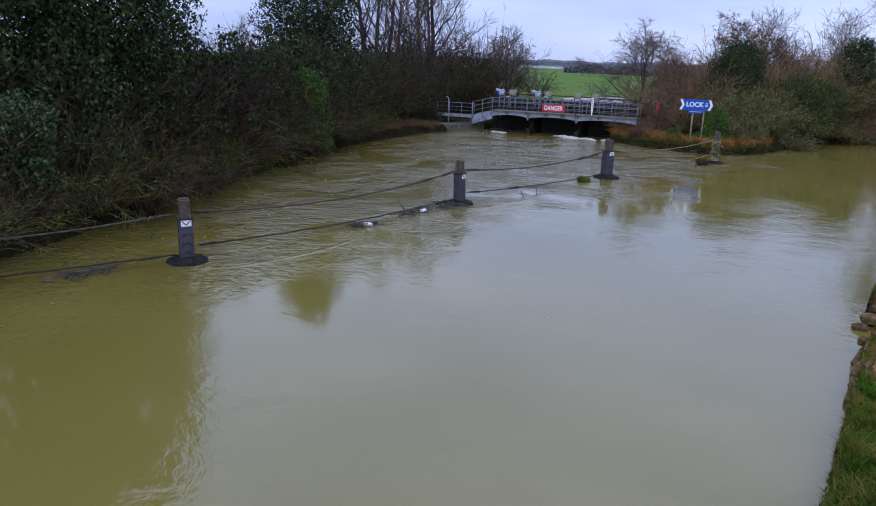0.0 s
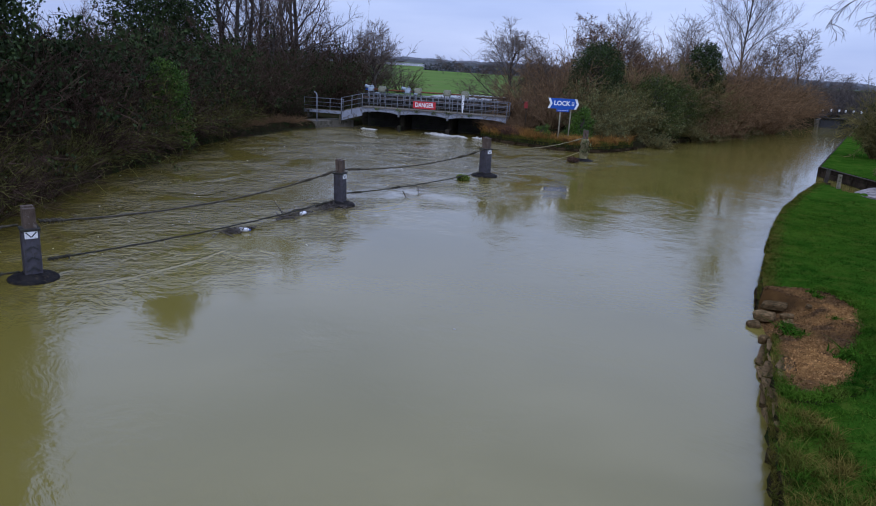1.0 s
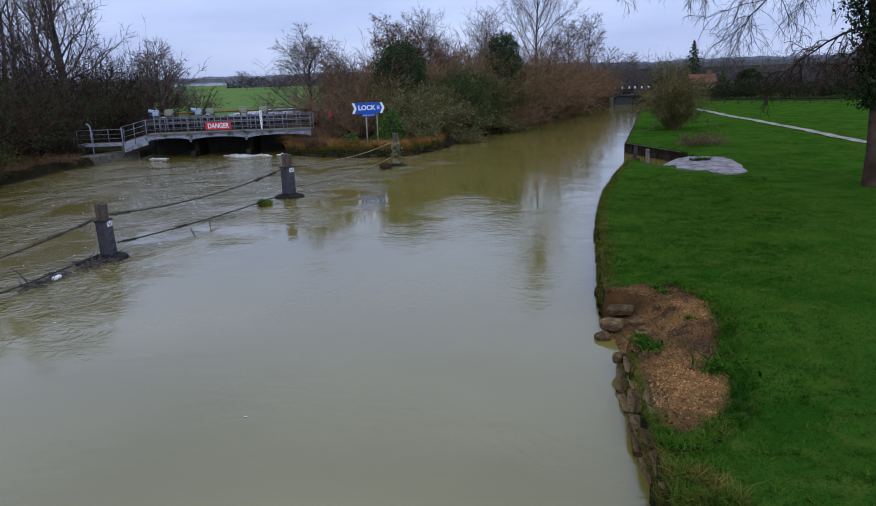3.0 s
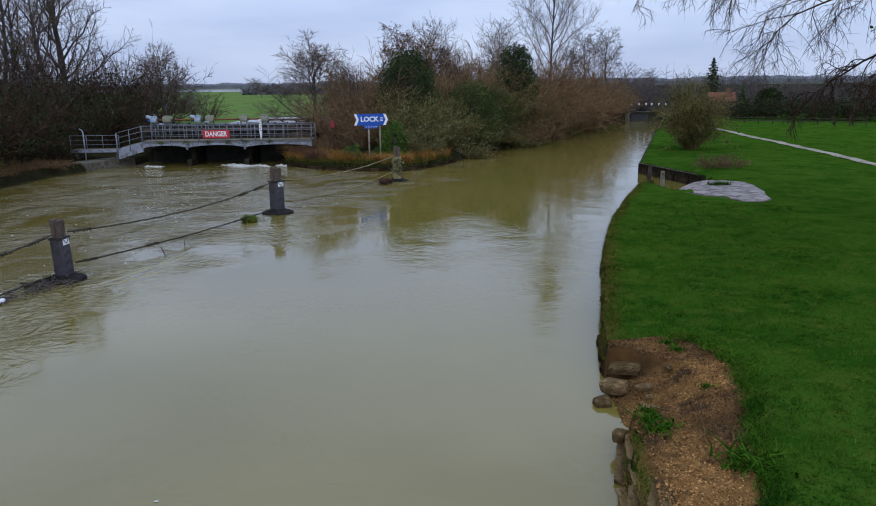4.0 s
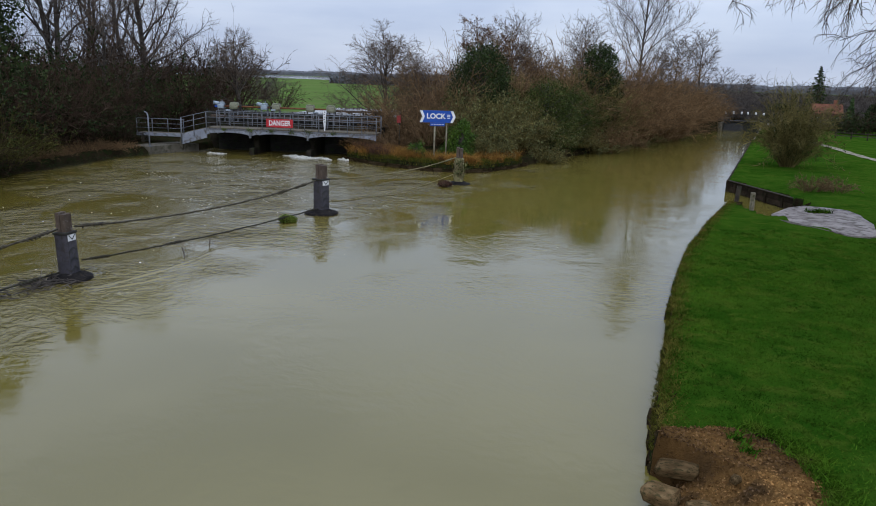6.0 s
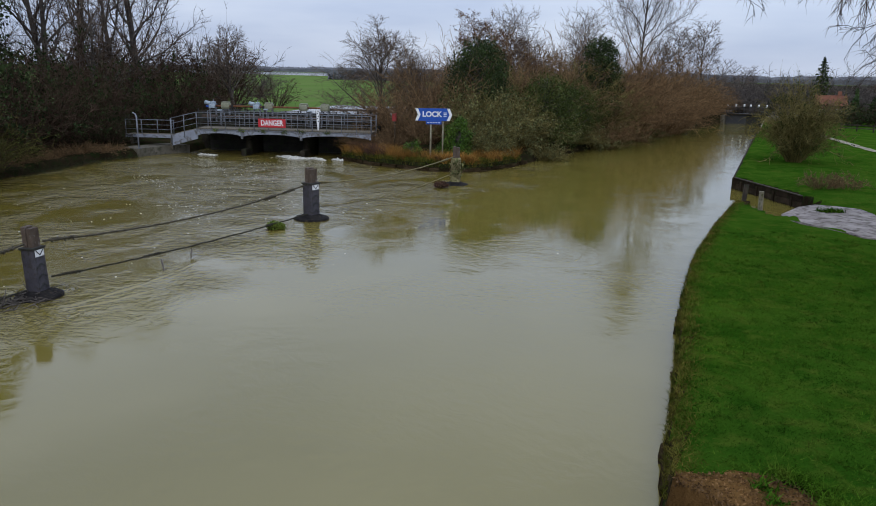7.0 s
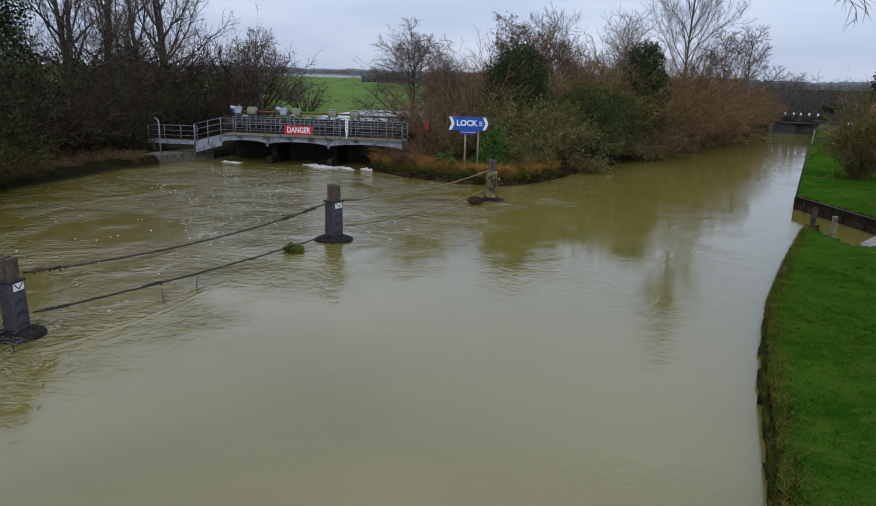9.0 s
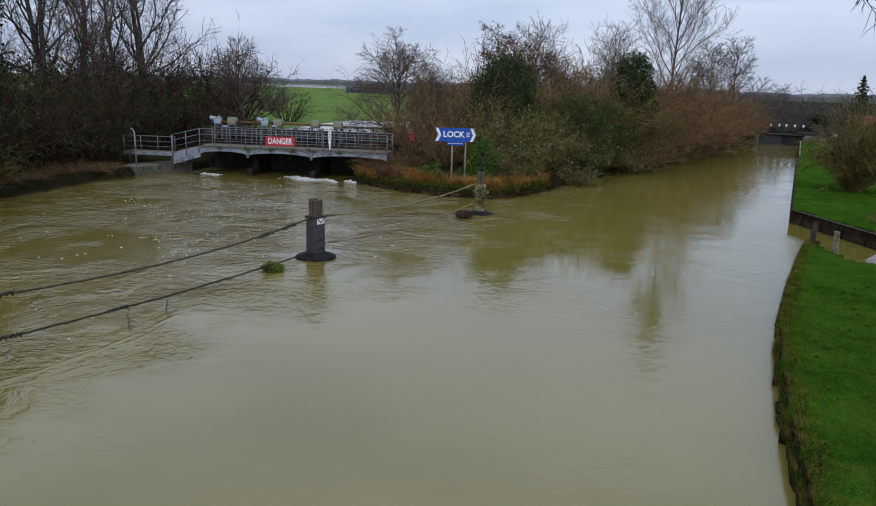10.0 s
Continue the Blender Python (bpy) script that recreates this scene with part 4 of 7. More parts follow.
def moss_clump(place, size, mat, label, seed):
    r = np.random.default_rng(seed)
    ob = thing("weed_clump", place, label, "weed")
    pts = clump_points(r, 1500, [(0, 0, 0.06, size, size * 0.55), (size * 0.6, 0.1, 0.04, size * 0.6, size * 0.4)], 0.5)
    pts[:, 2] = np.maximum(pts[:, 2], -0.05)
    link_mesh("tuft", leaf_mesh("tuft", pts, 0.03, r, 0.4, 2.4), mat, ob)
    core = bmesh.new()
    bmesh.ops.create_icosphere(core, subdivisions=2, radius=size * 0.7)
    for v in core.verts:
        v.co = Vector((v.co.x, v.co.y, v.co.z * 0.45 + 0.02)) * (1 + 0.2 * noise.noise(v.co * 9))
    part("root_mat", core, M_SCRUB, ob, "matted roots", True)
    return ob


moss_clump((-0.25, -1.6, 0.05), 0.28, M_MOSS, "bright green moss clump caught on the cable", 2)
moss_clump((0.1, 8.9, 0.08), 0.32, M_CATKIN, "brown clump of dead weed on the cable", 3)


def drift(place, count, reach, label, seed, turn=0.0, lift=0.05):
    """A raft of twigs and sticks caught against a post or the cable."""
    r = np.random.default_rng(seed)
    ob = thing("driftwood", place, label, "driftwood", turn=turn)
    tw = Twigs()
    for _ in range(count):
        c = np.array([r.normal() * reach[0], r.normal() * reach[1], abs(r.normal()) * lift])
        d = unit(np.array([r.normal() * 0.6, r.normal(), r.normal() * 0.22]))
        ln = r.uniform(0.12, 0.55)
        mid = c + d * ln * 0.5 + r.normal(size=3) * 0.04
        w = r.uniform(0.006, 0.02)
        tw.add(c, mid, w, w * 0.8), tw.add(mid, c + d * ln, w * 0.8, w * 0.4)
    tagged(link_mesh("stick_tangle", tw.mesh("stick_tangle", 5), M_BARK, ob), kind="stuff")
    return ob


drift((0.16, -10.22, 0.02), 130, (0.22, 0.45), "dark raft of sticks caught round the post", 5)
drift((0.41, -12.08, 0.02), 70, (0.12, 0.6), "dark sticks strung along the cable", 6)
drift((0.83, -14.77, 0.02), 60, (0.12, 0.35), "sticks and litter caught on the cable", 7)
drift((1.00, -22.80, 0.02), 70, (0.15, 0.4), "sticks and litter caught on the cable", 8)
for k, (sx, sy, sz, ex, ey, ez) in enumerate([(0.37, -6.63, 0.18, 0.89, -7.01, -0.15), (0.25, -5.51, 0.2, 0.46, -5.76, -0.05)]):
    br = thing("broken_branch", (sx, sy, sz), "broken branch hanging from the cable", "branch")
    tw = Twigs()
    a, b = np.zeros(3), np.array([ex - sx, ey - sy, ez - sz])
    tw.add(a, b * 0.5 + [0, 0, 0.06], 0.022, 0.018), tw.add(b * 0.5 + [0, 0, 0.06], b, 0.018, 0.01)
    for i in range(5):
        f = 0.3 + 0.14 * i
        tw.add(b * f, b * f + [0.12 * (-1) ** i, 0.1, 0.07], 0.009, 0.004)
    link_mesh("stick", tw.mesh("stick", 5), M_BARK, br)


def bottle(place, turn):
    ob = thing("plastic_bottle", place, "white plastic bottle floating among sticks", "bottle", turn=turn)
    bm = bmesh.new()
    add_lathe(bm, [(0.02, -0.15), (0.055, -0.14), (0.06, 0.06), (0.045, 0.12), (0.02, 0.15)], 12)
    for v in bm.verts:
        v.co = Vector((v.co.z, v.co.y, v.co.x + 0.03))
    part("body", bm, M_WHITE, ob, "", True)
    bm = bmesh.new()
    add_lathe(bm, [(0.022, 0.15), (0.022, 0.185)], 10)
    for v in bm.verts:
        v.co = Vector((v.co.z, v.co.y, v.co.x + 0.03))
    part("cap", bm, M_BLUE, ob, "blue cap", True)


bottle((0.94, -14.65, 0.03), 35)
bottle((0.44, -11.85, 0.03), 100)

# ---------------------------------------------------------------- weir footbridge
WEIR, SKEW = (-12.9, 13.58), 22.8
PX, PY = (-4.72, -2.06, 1.39, 5.4), 0.0


def at_weir(u, v):
    """Plan point u metres along the bridge's downstream rail and v metres upstream of it."""
    c, k = math.cos(radians(SKEW)), math.sin(radians(SKEW))
    return WEIR[0] + u * c - v * k, WEIR[1] + u * k + v * c



bridge = thing("weir_bridge", (*WEIR, 0), "grey steel footbridge over three weir bays", "footbridge", turn=SKEW)


def fascia(name, x0, x1, y, top, rise, low):
    """An edge beam whose lower edge arches between its ends."""
    n = 14
    bm = bmesh.new()
    rows = []
    for i in range(n + 1):
        f = i / n
        x = x0 + (x1 - x0) * f
        b = low + rise * (4 * f * (1 - f)) ** 0.6
        rows.append([bm.verts.new((x, yy, zz)) for yy, zz in ((y - 0.05, b), (y - 0.05, top), (y + 0.05, top), (y + 0.05, b))])
    for a, c in zip(rows, rows[1:]):
        for k in range(4):
            bm.faces.new((a[k], a[(k + 1) % 4], c[(k + 1) % 4], c[k]))
    bm.faces.new(rows[0]), bm.faces.new(list(reversed(rows[-1])))
    bmesh.ops.recalc_face_normals(bm, faces=bm.faces)
    part(name, bm, M_FASCIA, bridge, "grey arched edge beam")


for a, b in zip(PX, PX[1:]):
    fascia("edge_beam", a + 0.012, b - 0.012, PY, 1.46, 0.17, 1.10)
    fascia("edge_beam", a + 0.012, b - 0.012, PY + 1.6, 1.48, 0.15, 1.02)
    box("kerb_plate", ((a + b) / 2, PY - 0.058, 1.44), (b - a - 0.03, 0.02, 0.07), M_STEEL, bridge, "", 0.004)
nb = 56
deck_board = None
for i in range(nb):
    x = PX[0] + (PX[-1] - PX[0]) * (i + 0.5) / nb
    if deck_board is None:
        deck_board = box("deck_board", (0, 0, 0), ((PX[-1] - PX[0]) / nb - 0.02, 1.5, 0.05), M_DECK, None, "", 0.006)
        ob = deck_board
    else:
        ob = new("deck_board", deck_board.data)
    ob.parent = bridge
    ob.matrix_basis = pose(x, PY + 0.8, 1.50)
for x in PX[1:3]:
    bm = bmesh.new()
    add_box(bm, (x, PY + 2.1, -0.1), (0.34, 2.1, 2.2), 0.05)
    add_lathe(bm, [(0.17, -0.9), (0.17, 0.8), (0.10, 0.86)], 14, (x, PY + 1.06, 0))
    add_box(bm, (x, PY + 0.55, -0.25), (0.30, 1.0, 1.3), 0.08)
    part("pier", bm, M_DARKCONC, bridge, "stained concrete pier with a rounded nose, bay shade in its colour")
    box("bracket", (x, PY - 0.07, 1.2), (0.12, 0.10, 0.42), M_STEEL, bridge, "", 0.01)
post_xs = [PX[0] + (PX[-1] - PX[0]) * i / 12 for i in range(13)]
for y in (PY - 0.02, PY + 1.62):
    for k, x in enumerate(post_xs):
        tube("rail_post", [(x, y, 1.4), (x, y, 2.42)], 0.032 if k % 4 == 0 else 0.021, M_STEEL, bridge)
    for z in (2.42, 2.12, 1.80):
        tube("rail", [(PX[0], y, z), (0.3, y, z + 0.01), (PX[-1], y, z)], 0.021 if z > 2 else 0.013, M_STEEL, bridge)
# ramp down to the left abutment
A0, A1 = (PX[0], PY), (-6.15, -0.25)
rm = bmesh.new()
vs = []
for (x, y), top, low in ((A0, 1.48, 0.92), (A1, 1.13, 0.50)):
    for dy in (0.0, 0.09):
        vs.append([rm.verts.new((x, y + dy, low)), rm.verts.new((x, y + dy, top))])
for a, b in ((0, 2), (1, 3)):
    rm.faces.new((vs[a][0], vs[b][0], vs[b][1], vs[a][1]))
rm.faces.new((vs[0][1], vs[2][1], vs[3][1], vs[1][1])), rm.faces.new((vs[0][0], vs[1][0], vs[3][0], vs[2][0]))
rm.faces.new((vs[2][0], vs[3][0], vs[3][1], vs[2][1])), rm.faces.new((vs[0][0], vs[0][1], vs[1][1], vs[1][0]))
bmesh.ops.recalc_face_normals(rm, faces=rm.faces)
part("ramp_beam", rm, M_FASCIA, bridge, "grey sloping edge beam")
for f in (0.5, 1.0):
    x, y = A0[0] + (A1[0] - A0[0]) * f, A0[1] + (A1[1] - A0[1]) * f
    tube("rail_post", [(x, y, 1.4 - 0.85 * f), (x, y, 2.42 - 0.36 * f)], 0.045 if f == 1 else 0.026, M_STEEL, bridge)
for z in (2.42, 2.12, 1.80):
    tube("rail", [(*A0, z), (*A1, z - 0.36)], 0.021 if z > 2 else 0.013, M_STEEL, bridge)
for i in range(6):
    f = (i + 0.5) / 6
    x, y, z = A0[0] + (A1[0] - A0[0]) * f, A0[1] + (A1[1] - A0[1]) * f + 0.85, 1.50 - 0.35 * f
    box("ramp_board", (x, y, z), (0.23, 1.5, 0.05), M_DECK, bridge, "", 0.005, (0, -14, 10))
# side walkway on the left bank
side_walk = thing("side_walkway", (*at_weir(-7.55, 0.45), 0.42), "low grey walkway with a tubular rail on the bank", "walkway", turn=SKEW)
box("deck", (0, 0, 0.62), (3.0, 0.9, 0.08), M_DECK, side_walk, "", 0.01)
box("edge_beam", (0, -0.47, 0.58), (3.0, 0.05, 0.18), M_FASCIA, side_walk)
for i in range(4):
    tube("rail_post", [(-1.45 + i * 0.96, -0.44, 0.6), (-1.45 + i * 0.96, -0.44, 1.5)], 0.024, M_STEEL, side_walk)
for z in (1.5, 1.22, 0.96):
    tube("rail", [(-1.48, -0.44, z), (1.48, -0.44, z)], 0.02 if z > 1.4 else 0.013, M_STEEL, side_walk)
for x in (-1.2, 1.2):
    box("support", (x, 0, 0.2), (0.16, 0.7, 0.84), M_ABUT, side_walk, "", 0.02)

# slab added behind the deck to keep skylight out of the bays
platform = box("light_block_slab", (*at_weir(-0.3, 2.6), 1.38), (10.4, 1.7, 0.14), M_DARKCONC, None, "", 0.02, (0, 0, SKEW))
tagged(platform, "added dark platform slab blocking light into the weir bays", "platform", kind="structure")
# weir gates and their posts behind the deck
for i, (a, b) in enumerate(zip((-5.4, -2.06, 1.39), (-2.06, 1.39, 4.9))):
    g = thing("weir_gate", (*at_weir((a + b) / 2, 2.9), 0), "dark wet steel weir gate between the piers", "weir gate", "weir gates", turn=SKEW)
    box("leaf", (0, 0, 0.45), (b - a - 0.5, 0.12, 2.0), M_DARKSTEEL, g)
    for k in range(3):
        box("stiffener", (0, -0.10, 0.0 + 0.5 * k), (b - a - 0.6, 0.10, 0.10), M_DARKSTEEL, g)
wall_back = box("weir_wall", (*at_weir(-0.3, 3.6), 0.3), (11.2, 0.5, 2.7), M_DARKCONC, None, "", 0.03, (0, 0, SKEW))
screen = thing("gate_screen", (*at_weir(-0.6, 4.05), 0.3), "dark steel screen of weir gate guides", "screen", turn=SKEW)
for k in range(14):
    box("panel", (-5.3 + 0.8 * k, 0.02 * (k % 2), 1.35), (0.74, 0.07, 1.25), M_DARKSTEEL, screen, "", 0.01)
    box("upright", (-5.7 + 0.8 * k, -0.05, 1.40), (0.07, 0.10, 1.4), M_DARKSTEEL, screen, "", 0.01)
tagged(wall_back, "concrete sill wall of the weir, darkened with bay shade", "wall", kind="structure")


def winding_gear(u, v, kind):
    ob = thing("winding_gear", (*at_weir(u, v), 2.05), "blue-grey gate winding gearbox on steel legs" if kind else "olive gate motor housing on steel legs", "winding gear", "winding gears on the weir", turn=SKEW)
    for sx in (-0.22, 0.22):
        box("leg", (sx, 0, -0.12), (0.09, 0.12, 1.16), M_STEEL, ob)
    bm = bmesh.new()
    if kind:
        add_box(bm, (0, 0, 0.62), (0.46, 0.40, 0.30), 0.05)
        add_box(bm, (0.06, 0, 0.84), (0.26, 0.28, 0.18), 0.04)
        part("gearbox", bm, M_GEAR, ob)
        tube("motor", [(-0.16, -0.05, 0.80), (-0.52, -0.05, 0.86)], 0.13, M_GEAR, ob, "pale blue electric motor")
        tube("spindle", [(0.06, 0, 0.9), (0.06, 0, 1.06)], 0.035, M_STEEL, ob)
        box("bracket", (-0.34, 0, 0.60), (0.24, 0.18, 0.12), M_BLUE, ob, "blue bracket", 0.02)
        ring_bm = bmesh.new()
        add_lathe(ring_bm, [(0.13, -0.015), (0.16, -0.015), (0.16, 0.015), (0.13, 0.015), (0.13, -0.015)], 14)
        hw = part("handwheel", ring_bm, M_STEEL, ob)
        hw.matrix_basis = pose(0.27, -0.02, 0.66, 0, 90, 0)
    else:
        add_box(bm, (0, 0, 0.66), (0.62, 0.46, 0.44), 0.12)
        part("housing", bm, M_MOTOR, ob)
        box("lid", (0, 0, 0.90), (0.50, 0.38, 0.06), M_MOTOR, ob, "", 0.02)
    return ob


for x, kind in ((-5.18, 1), (-2.38, 1), (-4.33, 0), (-1.61, 0), (0.57, 0), (1.89, 0)):
    gear = winding_gear(x, 3.6, kind)
    gear.matrix_basis = gear.matrix_basis @ Matrix.Diagonal((0.9, 0.9, 0.9, 1))
beam = thing("gate_beam", (*at_weir(-0.4, 3.62), 0), "rust-brown operating beam across the weir", "beam", turn=SKEW)
box("beam", (0, 0, 2.0), (11.0, 0.16, 0.16), M_PILE, beam)
for x in (-4.9, -2.5, 0.2, 2.6, 4.9):
    box("stanchion", (x, 0, 1.5), (0.14, 0.14, 1.0), M_DARKSTEEL, beam)
shaft = thing("drive_shaft", (*at_weir(-1.0, 3.5), 2.62), "rust-red drive shaft linking the gate gears", "shaft", turn=SKEW)
tube("shaft", [(-4.0, 0, 0), (3.0, 0, 0.01)], 0.055, M_RUST, shaft)
for x in (-2.9, -0.9, 1.4):
    box("bearing", (x, 0, -0.02), (0.16, 0.18, 0.2), M_DARKSTEEL, shaft)
    tube("bearing_leg", [(x, 0, -0.1), (x, 0, -1.1)], 0.03, M_DARKSTEEL, shaft)
pipe = thing("guard_rail", (*at_weir(3.4, 3.7), 2.55), "dark weathered timber guard rail over the far bay", "rail", turn=SKEW)
box("rail", (0, 0, 0), (2.9, 0.09, 0.12), M_PILE, pipe)
for x in (-1.3, -0.4, 0.5, 1.3):
    box("upright", (x, 0.05, -0.5), (0.09, 0.08, 1.0), M_DARKSTEEL, pipe)
back_rail = thing("weir_rail", (*at_weir(-0.4, 4.4), 1.55), "thin grey handrail along the weir crest", "handrail", turn=SKEW)
for i in range(8):
    tube("rail_post", [(-5.2 + i * 1.5, 0, -0.2), (-5.2 + i * 1.5, 0, 0.8)], 0.02, M_STEEL, back_rail)
for z in (0.8, 0.45):
    tube("rail", [(-5.3, 0, z), (5.4, 0, z)], 0.016, M_STEEL, back_rail)

def stop_logs(x, y, count, turn):
    """A stack of weathered stop logs on the added platform slab."""
    ob = thing("stop_logs", (*at_weir(x, y), 1.45), "stack of dark weathered stop logs on the weir platform", "timber stack", "stop logs", turn=turn + SKEW)
    for k in range(count):
        box("log", (0.03 * (k % 2), 0.16 * (k % 3) - 0.16, 0.08 + 0.15 * (k // 3)), (1.7 - 0.1 * (k % 2), 0.15, 0.14), M_TIMBER, ob, "", 0.012)


stop_logs(-0.6, 2.5, 6, 3)
stop_logs(3.3, 2.6, 5, -4)
for k, (x, h) in enumerate(((-4.6, 0.95), (-3.1, 0.8), (-1.7, 1.05), (-0.5, 0.9), (1.0, 1.0), (1.7, 0.85), (3.1, 0.95))):
    rack = thing("gate_rack", (*at_weir(x, 3.1), 1.42), "toothed steel gate rack rising from the platform", "gate rack", "gate racks", turn=SKEW)
    box("guide", (0, 0, h / 2), (0.12, 0.10, h), M_DARKSTEEL, rack)
    box("stem", (0.10, -0.04, h / 2 + 0.08), (0.05, 0.05, h), M_STEEL, rack)
    box("head", (0.04, 0, h + 0.03), (0.26, 0.16, 0.08), M_PILE if k % 2 else M_GEAR, rack)
mr_ = np.random.default_rng(31)
for x in (-3.6, -2.06, -0.8, 0.4, 1.39, 2.9):
    tuft = tagged(link_mesh("moss_tuft", leaf_mesh("moss_tuft", mr_.normal(size=(90, 3)) * [0.10, 0.03, 0.06], 0.04, mr_, 0.2, 1.8), M_MOSS if x < -1 else M_LEAF_OLIVE), "moss and weed hanging from the bridge edge", "moss", "bridge moss", kind="stuff")
    tuft.matrix_basis = pose(*at_weir(x, -0.08), 1.44, 0, 0, SKEW)
danger = thing("danger_sign", (*at_weir(-0.27, -0.10), 1.92), "red danger board with white letters on the bridge rail", "sign", turn=SKEW)
box("board", (0, 0, 0), (1.58, 0.03, 0.48), M_RED, danger, "", 0.006)
lettering("lettering", "DANGER", 0.40, M_WHITE, danger, pose(0, -0.019, -0.005, 90, 0, 0) @ Matrix.Diagonal((0.80, 1.05, 1, 1)), 0.004, "white raised letters")
for x in (-0.6, 0.6):
    box("clamp", (x, 0.045, 0), (0.05, 0.06, 0.5), M_STEEL, danger)
gauge = thing("gauge_board", (*at_weir(2.4, -0.13), 1.48), "white depth gauge board with black marks on the bridge", "gauge board", turn=SKEW)
gb = bmesh.new()
for y in (-0.015, 0.015):
    gb.faces.new([gb.verts.new((x, y, z)) for x, z in ((-0.075, 1.28), (0.075, 1.28), (0.075, 0.62), (0.025, 0.12), (-0.025, 0.12), (-0.075, 0.62))])
gb.verts.ensure_lookup_table()
for k in range(6):
    gb.faces.new([gb.verts[i] for i in (k, (k + 1) % 6, 6 + (k + 1) % 6, 6 + k)])
bmesh.ops.recalc_face_normals(gb, faces=gb.faces)
part("board", gb, M_WHITE, gauge)
for i in range(5):
    box("mark", (0.02 * (-1) ** i, -0.018, 0.62 + 0.14 * i), (0.07, 0.006, 0.045), M_BLACK, gauge, "", 0.0)

# abutment and its pole
ab = [(-20.4, 8.9), (-18.86, 8.9), (-18.95, 10.2), (-18.88, 11.3), (-18.4, 12.2), (-20.4, 12.2)]
tagged(prism("abutment", ab, -0.8, 0.46, M_ABUT), "pale concrete abutment along the weir stream", "abutment", kind="structure")
pole = thing("water_level_pole", (-18.96, 9.05, 0.46), "slim white metal pole with a bent head on the abutment", "pole")
tube("shaft", [(0, 0, 0), (-0.02, 0, 1.2), (-0.03, 0, 1.74), (-0.09, -0.02, 1.88), (-0.24, -0.05, 1.95)], 0.04, M_FASCIA, pole)
box("foot_plate", (0, 0, 0.01), (0.22, 0.22, 0.03), M_STEEL, pole)

# ---------------------------------------------------------------- signs on the island
sz0 = ground_z(-3.4, 14.7)
lock_sign = thing("lock_sign", (-3.37, 14.62, -0.17), "blue lock sign with white arrowheads on two posts", "sign", turn=31)
lock_sign.matrix_basis = lock_sign.matrix_basis @ Matrix.Diagonal((1.17, 1.17, 1.17, 1))
W, HH = 0.80, 0.27
arrow = [(-W, -HH), (W - 0.14, -HH), (W, 0), (W - 0.14, HH), (-W, HH), (-W + 0.12, 0)]


def flat_plate(name, outline, y0, y1, mat, z, parent, label=""):
    bm = bmesh.new()
    a = [bm.verts.new((x, y0, z + h)) for x, h in outline]
    b = [bm.verts.new((x, y1, z + h)) for x, h in outline]
    bm.faces.new(a), bm.faces.new(list(reversed(b)))
    for i in range(len(outline)):
        j = (i + 1) % len(outline)
        bm.faces.new((a[i], b[i], b[j], a[j]))
    bmesh.ops.recalc_face_normals(bm, faces=bm.faces)
    return part(name, bm, mat, parent, label)


def chevron_plate(x0, parent):
    w, t = 0.115, 0.12
    out = [(x0, -HH), (x0 + t, -HH), (x0 + t + w, 0), (x0 + t, HH), (x0, HH), (x0 + w, 0)]
    return flat_plate("arrowhead", [(x, h * 0.98) for x, h in out], -0.036, -0.0205, M_WHITE, 2.52, parent, "white arrowhead")


flat_plate("board", arrow, -0.02, 0.02, M_BLUE, 2.52, lock_sign)
chevron_plate(-W - 0.02, lock_sign)
chevron_plate(W - 0.22, lock_sign)
lettering("lettering", "LOCK", 0.32, M_WHITE, lock_sign, pose(-0.08, -0.024, 2.53, 90, 0, 0), 0.004, "white raised letters")
for k in range(3):
    box("emblem_bar", (0.50, -0.023, 2.60 - 0.07 * k), (0.14, 0.006, 0.03), M_WHITE, lock_sign, "", 0.0)
flat_plate("lower_board", [(-0.34, -0.07), (0.34, -0.07), (0.34, 0.07), (-0.34, 0.07)], -0.02, 0.015, M_BLUE, 2.17, lock_sign)
for k in range(5):
    box("caption_bar", (-0.24 + 0.12 * k, -0.023, 2.17), (0.08, 0.006, 0.025), M_WHITE, lock_sign, "", 0.0)
tube("sign_post", [(-0.12, 0.05, sz0 - 0.3), (-0.12, 0.05, 2.78)], 0.04, M_TIMBER_PALE, lock_sign)
tube("sign_post", [(0.42, 0.05, sz0 - 0.3), (0.42, 0.05, 2.78)], 0.035, M_TIMBER_PALE, lock_sign)

ring_z = ground_z(-7.2, 17.0)
ring = thing("lifebuoy_holder", (-7.17, 17.0, ring_z), "red lifebuoy housing on a post near the bridge", "lifebuoy")
tube("post", [(0, 0, -0.2), (0, 0, 1.9)], 0.03, M_TIMBER, ring)
box("housing", (0, -0.06, 1.78), (0.24, 0.12, 0.46), M_RED_DULL, ring, "red housing", 0.03)

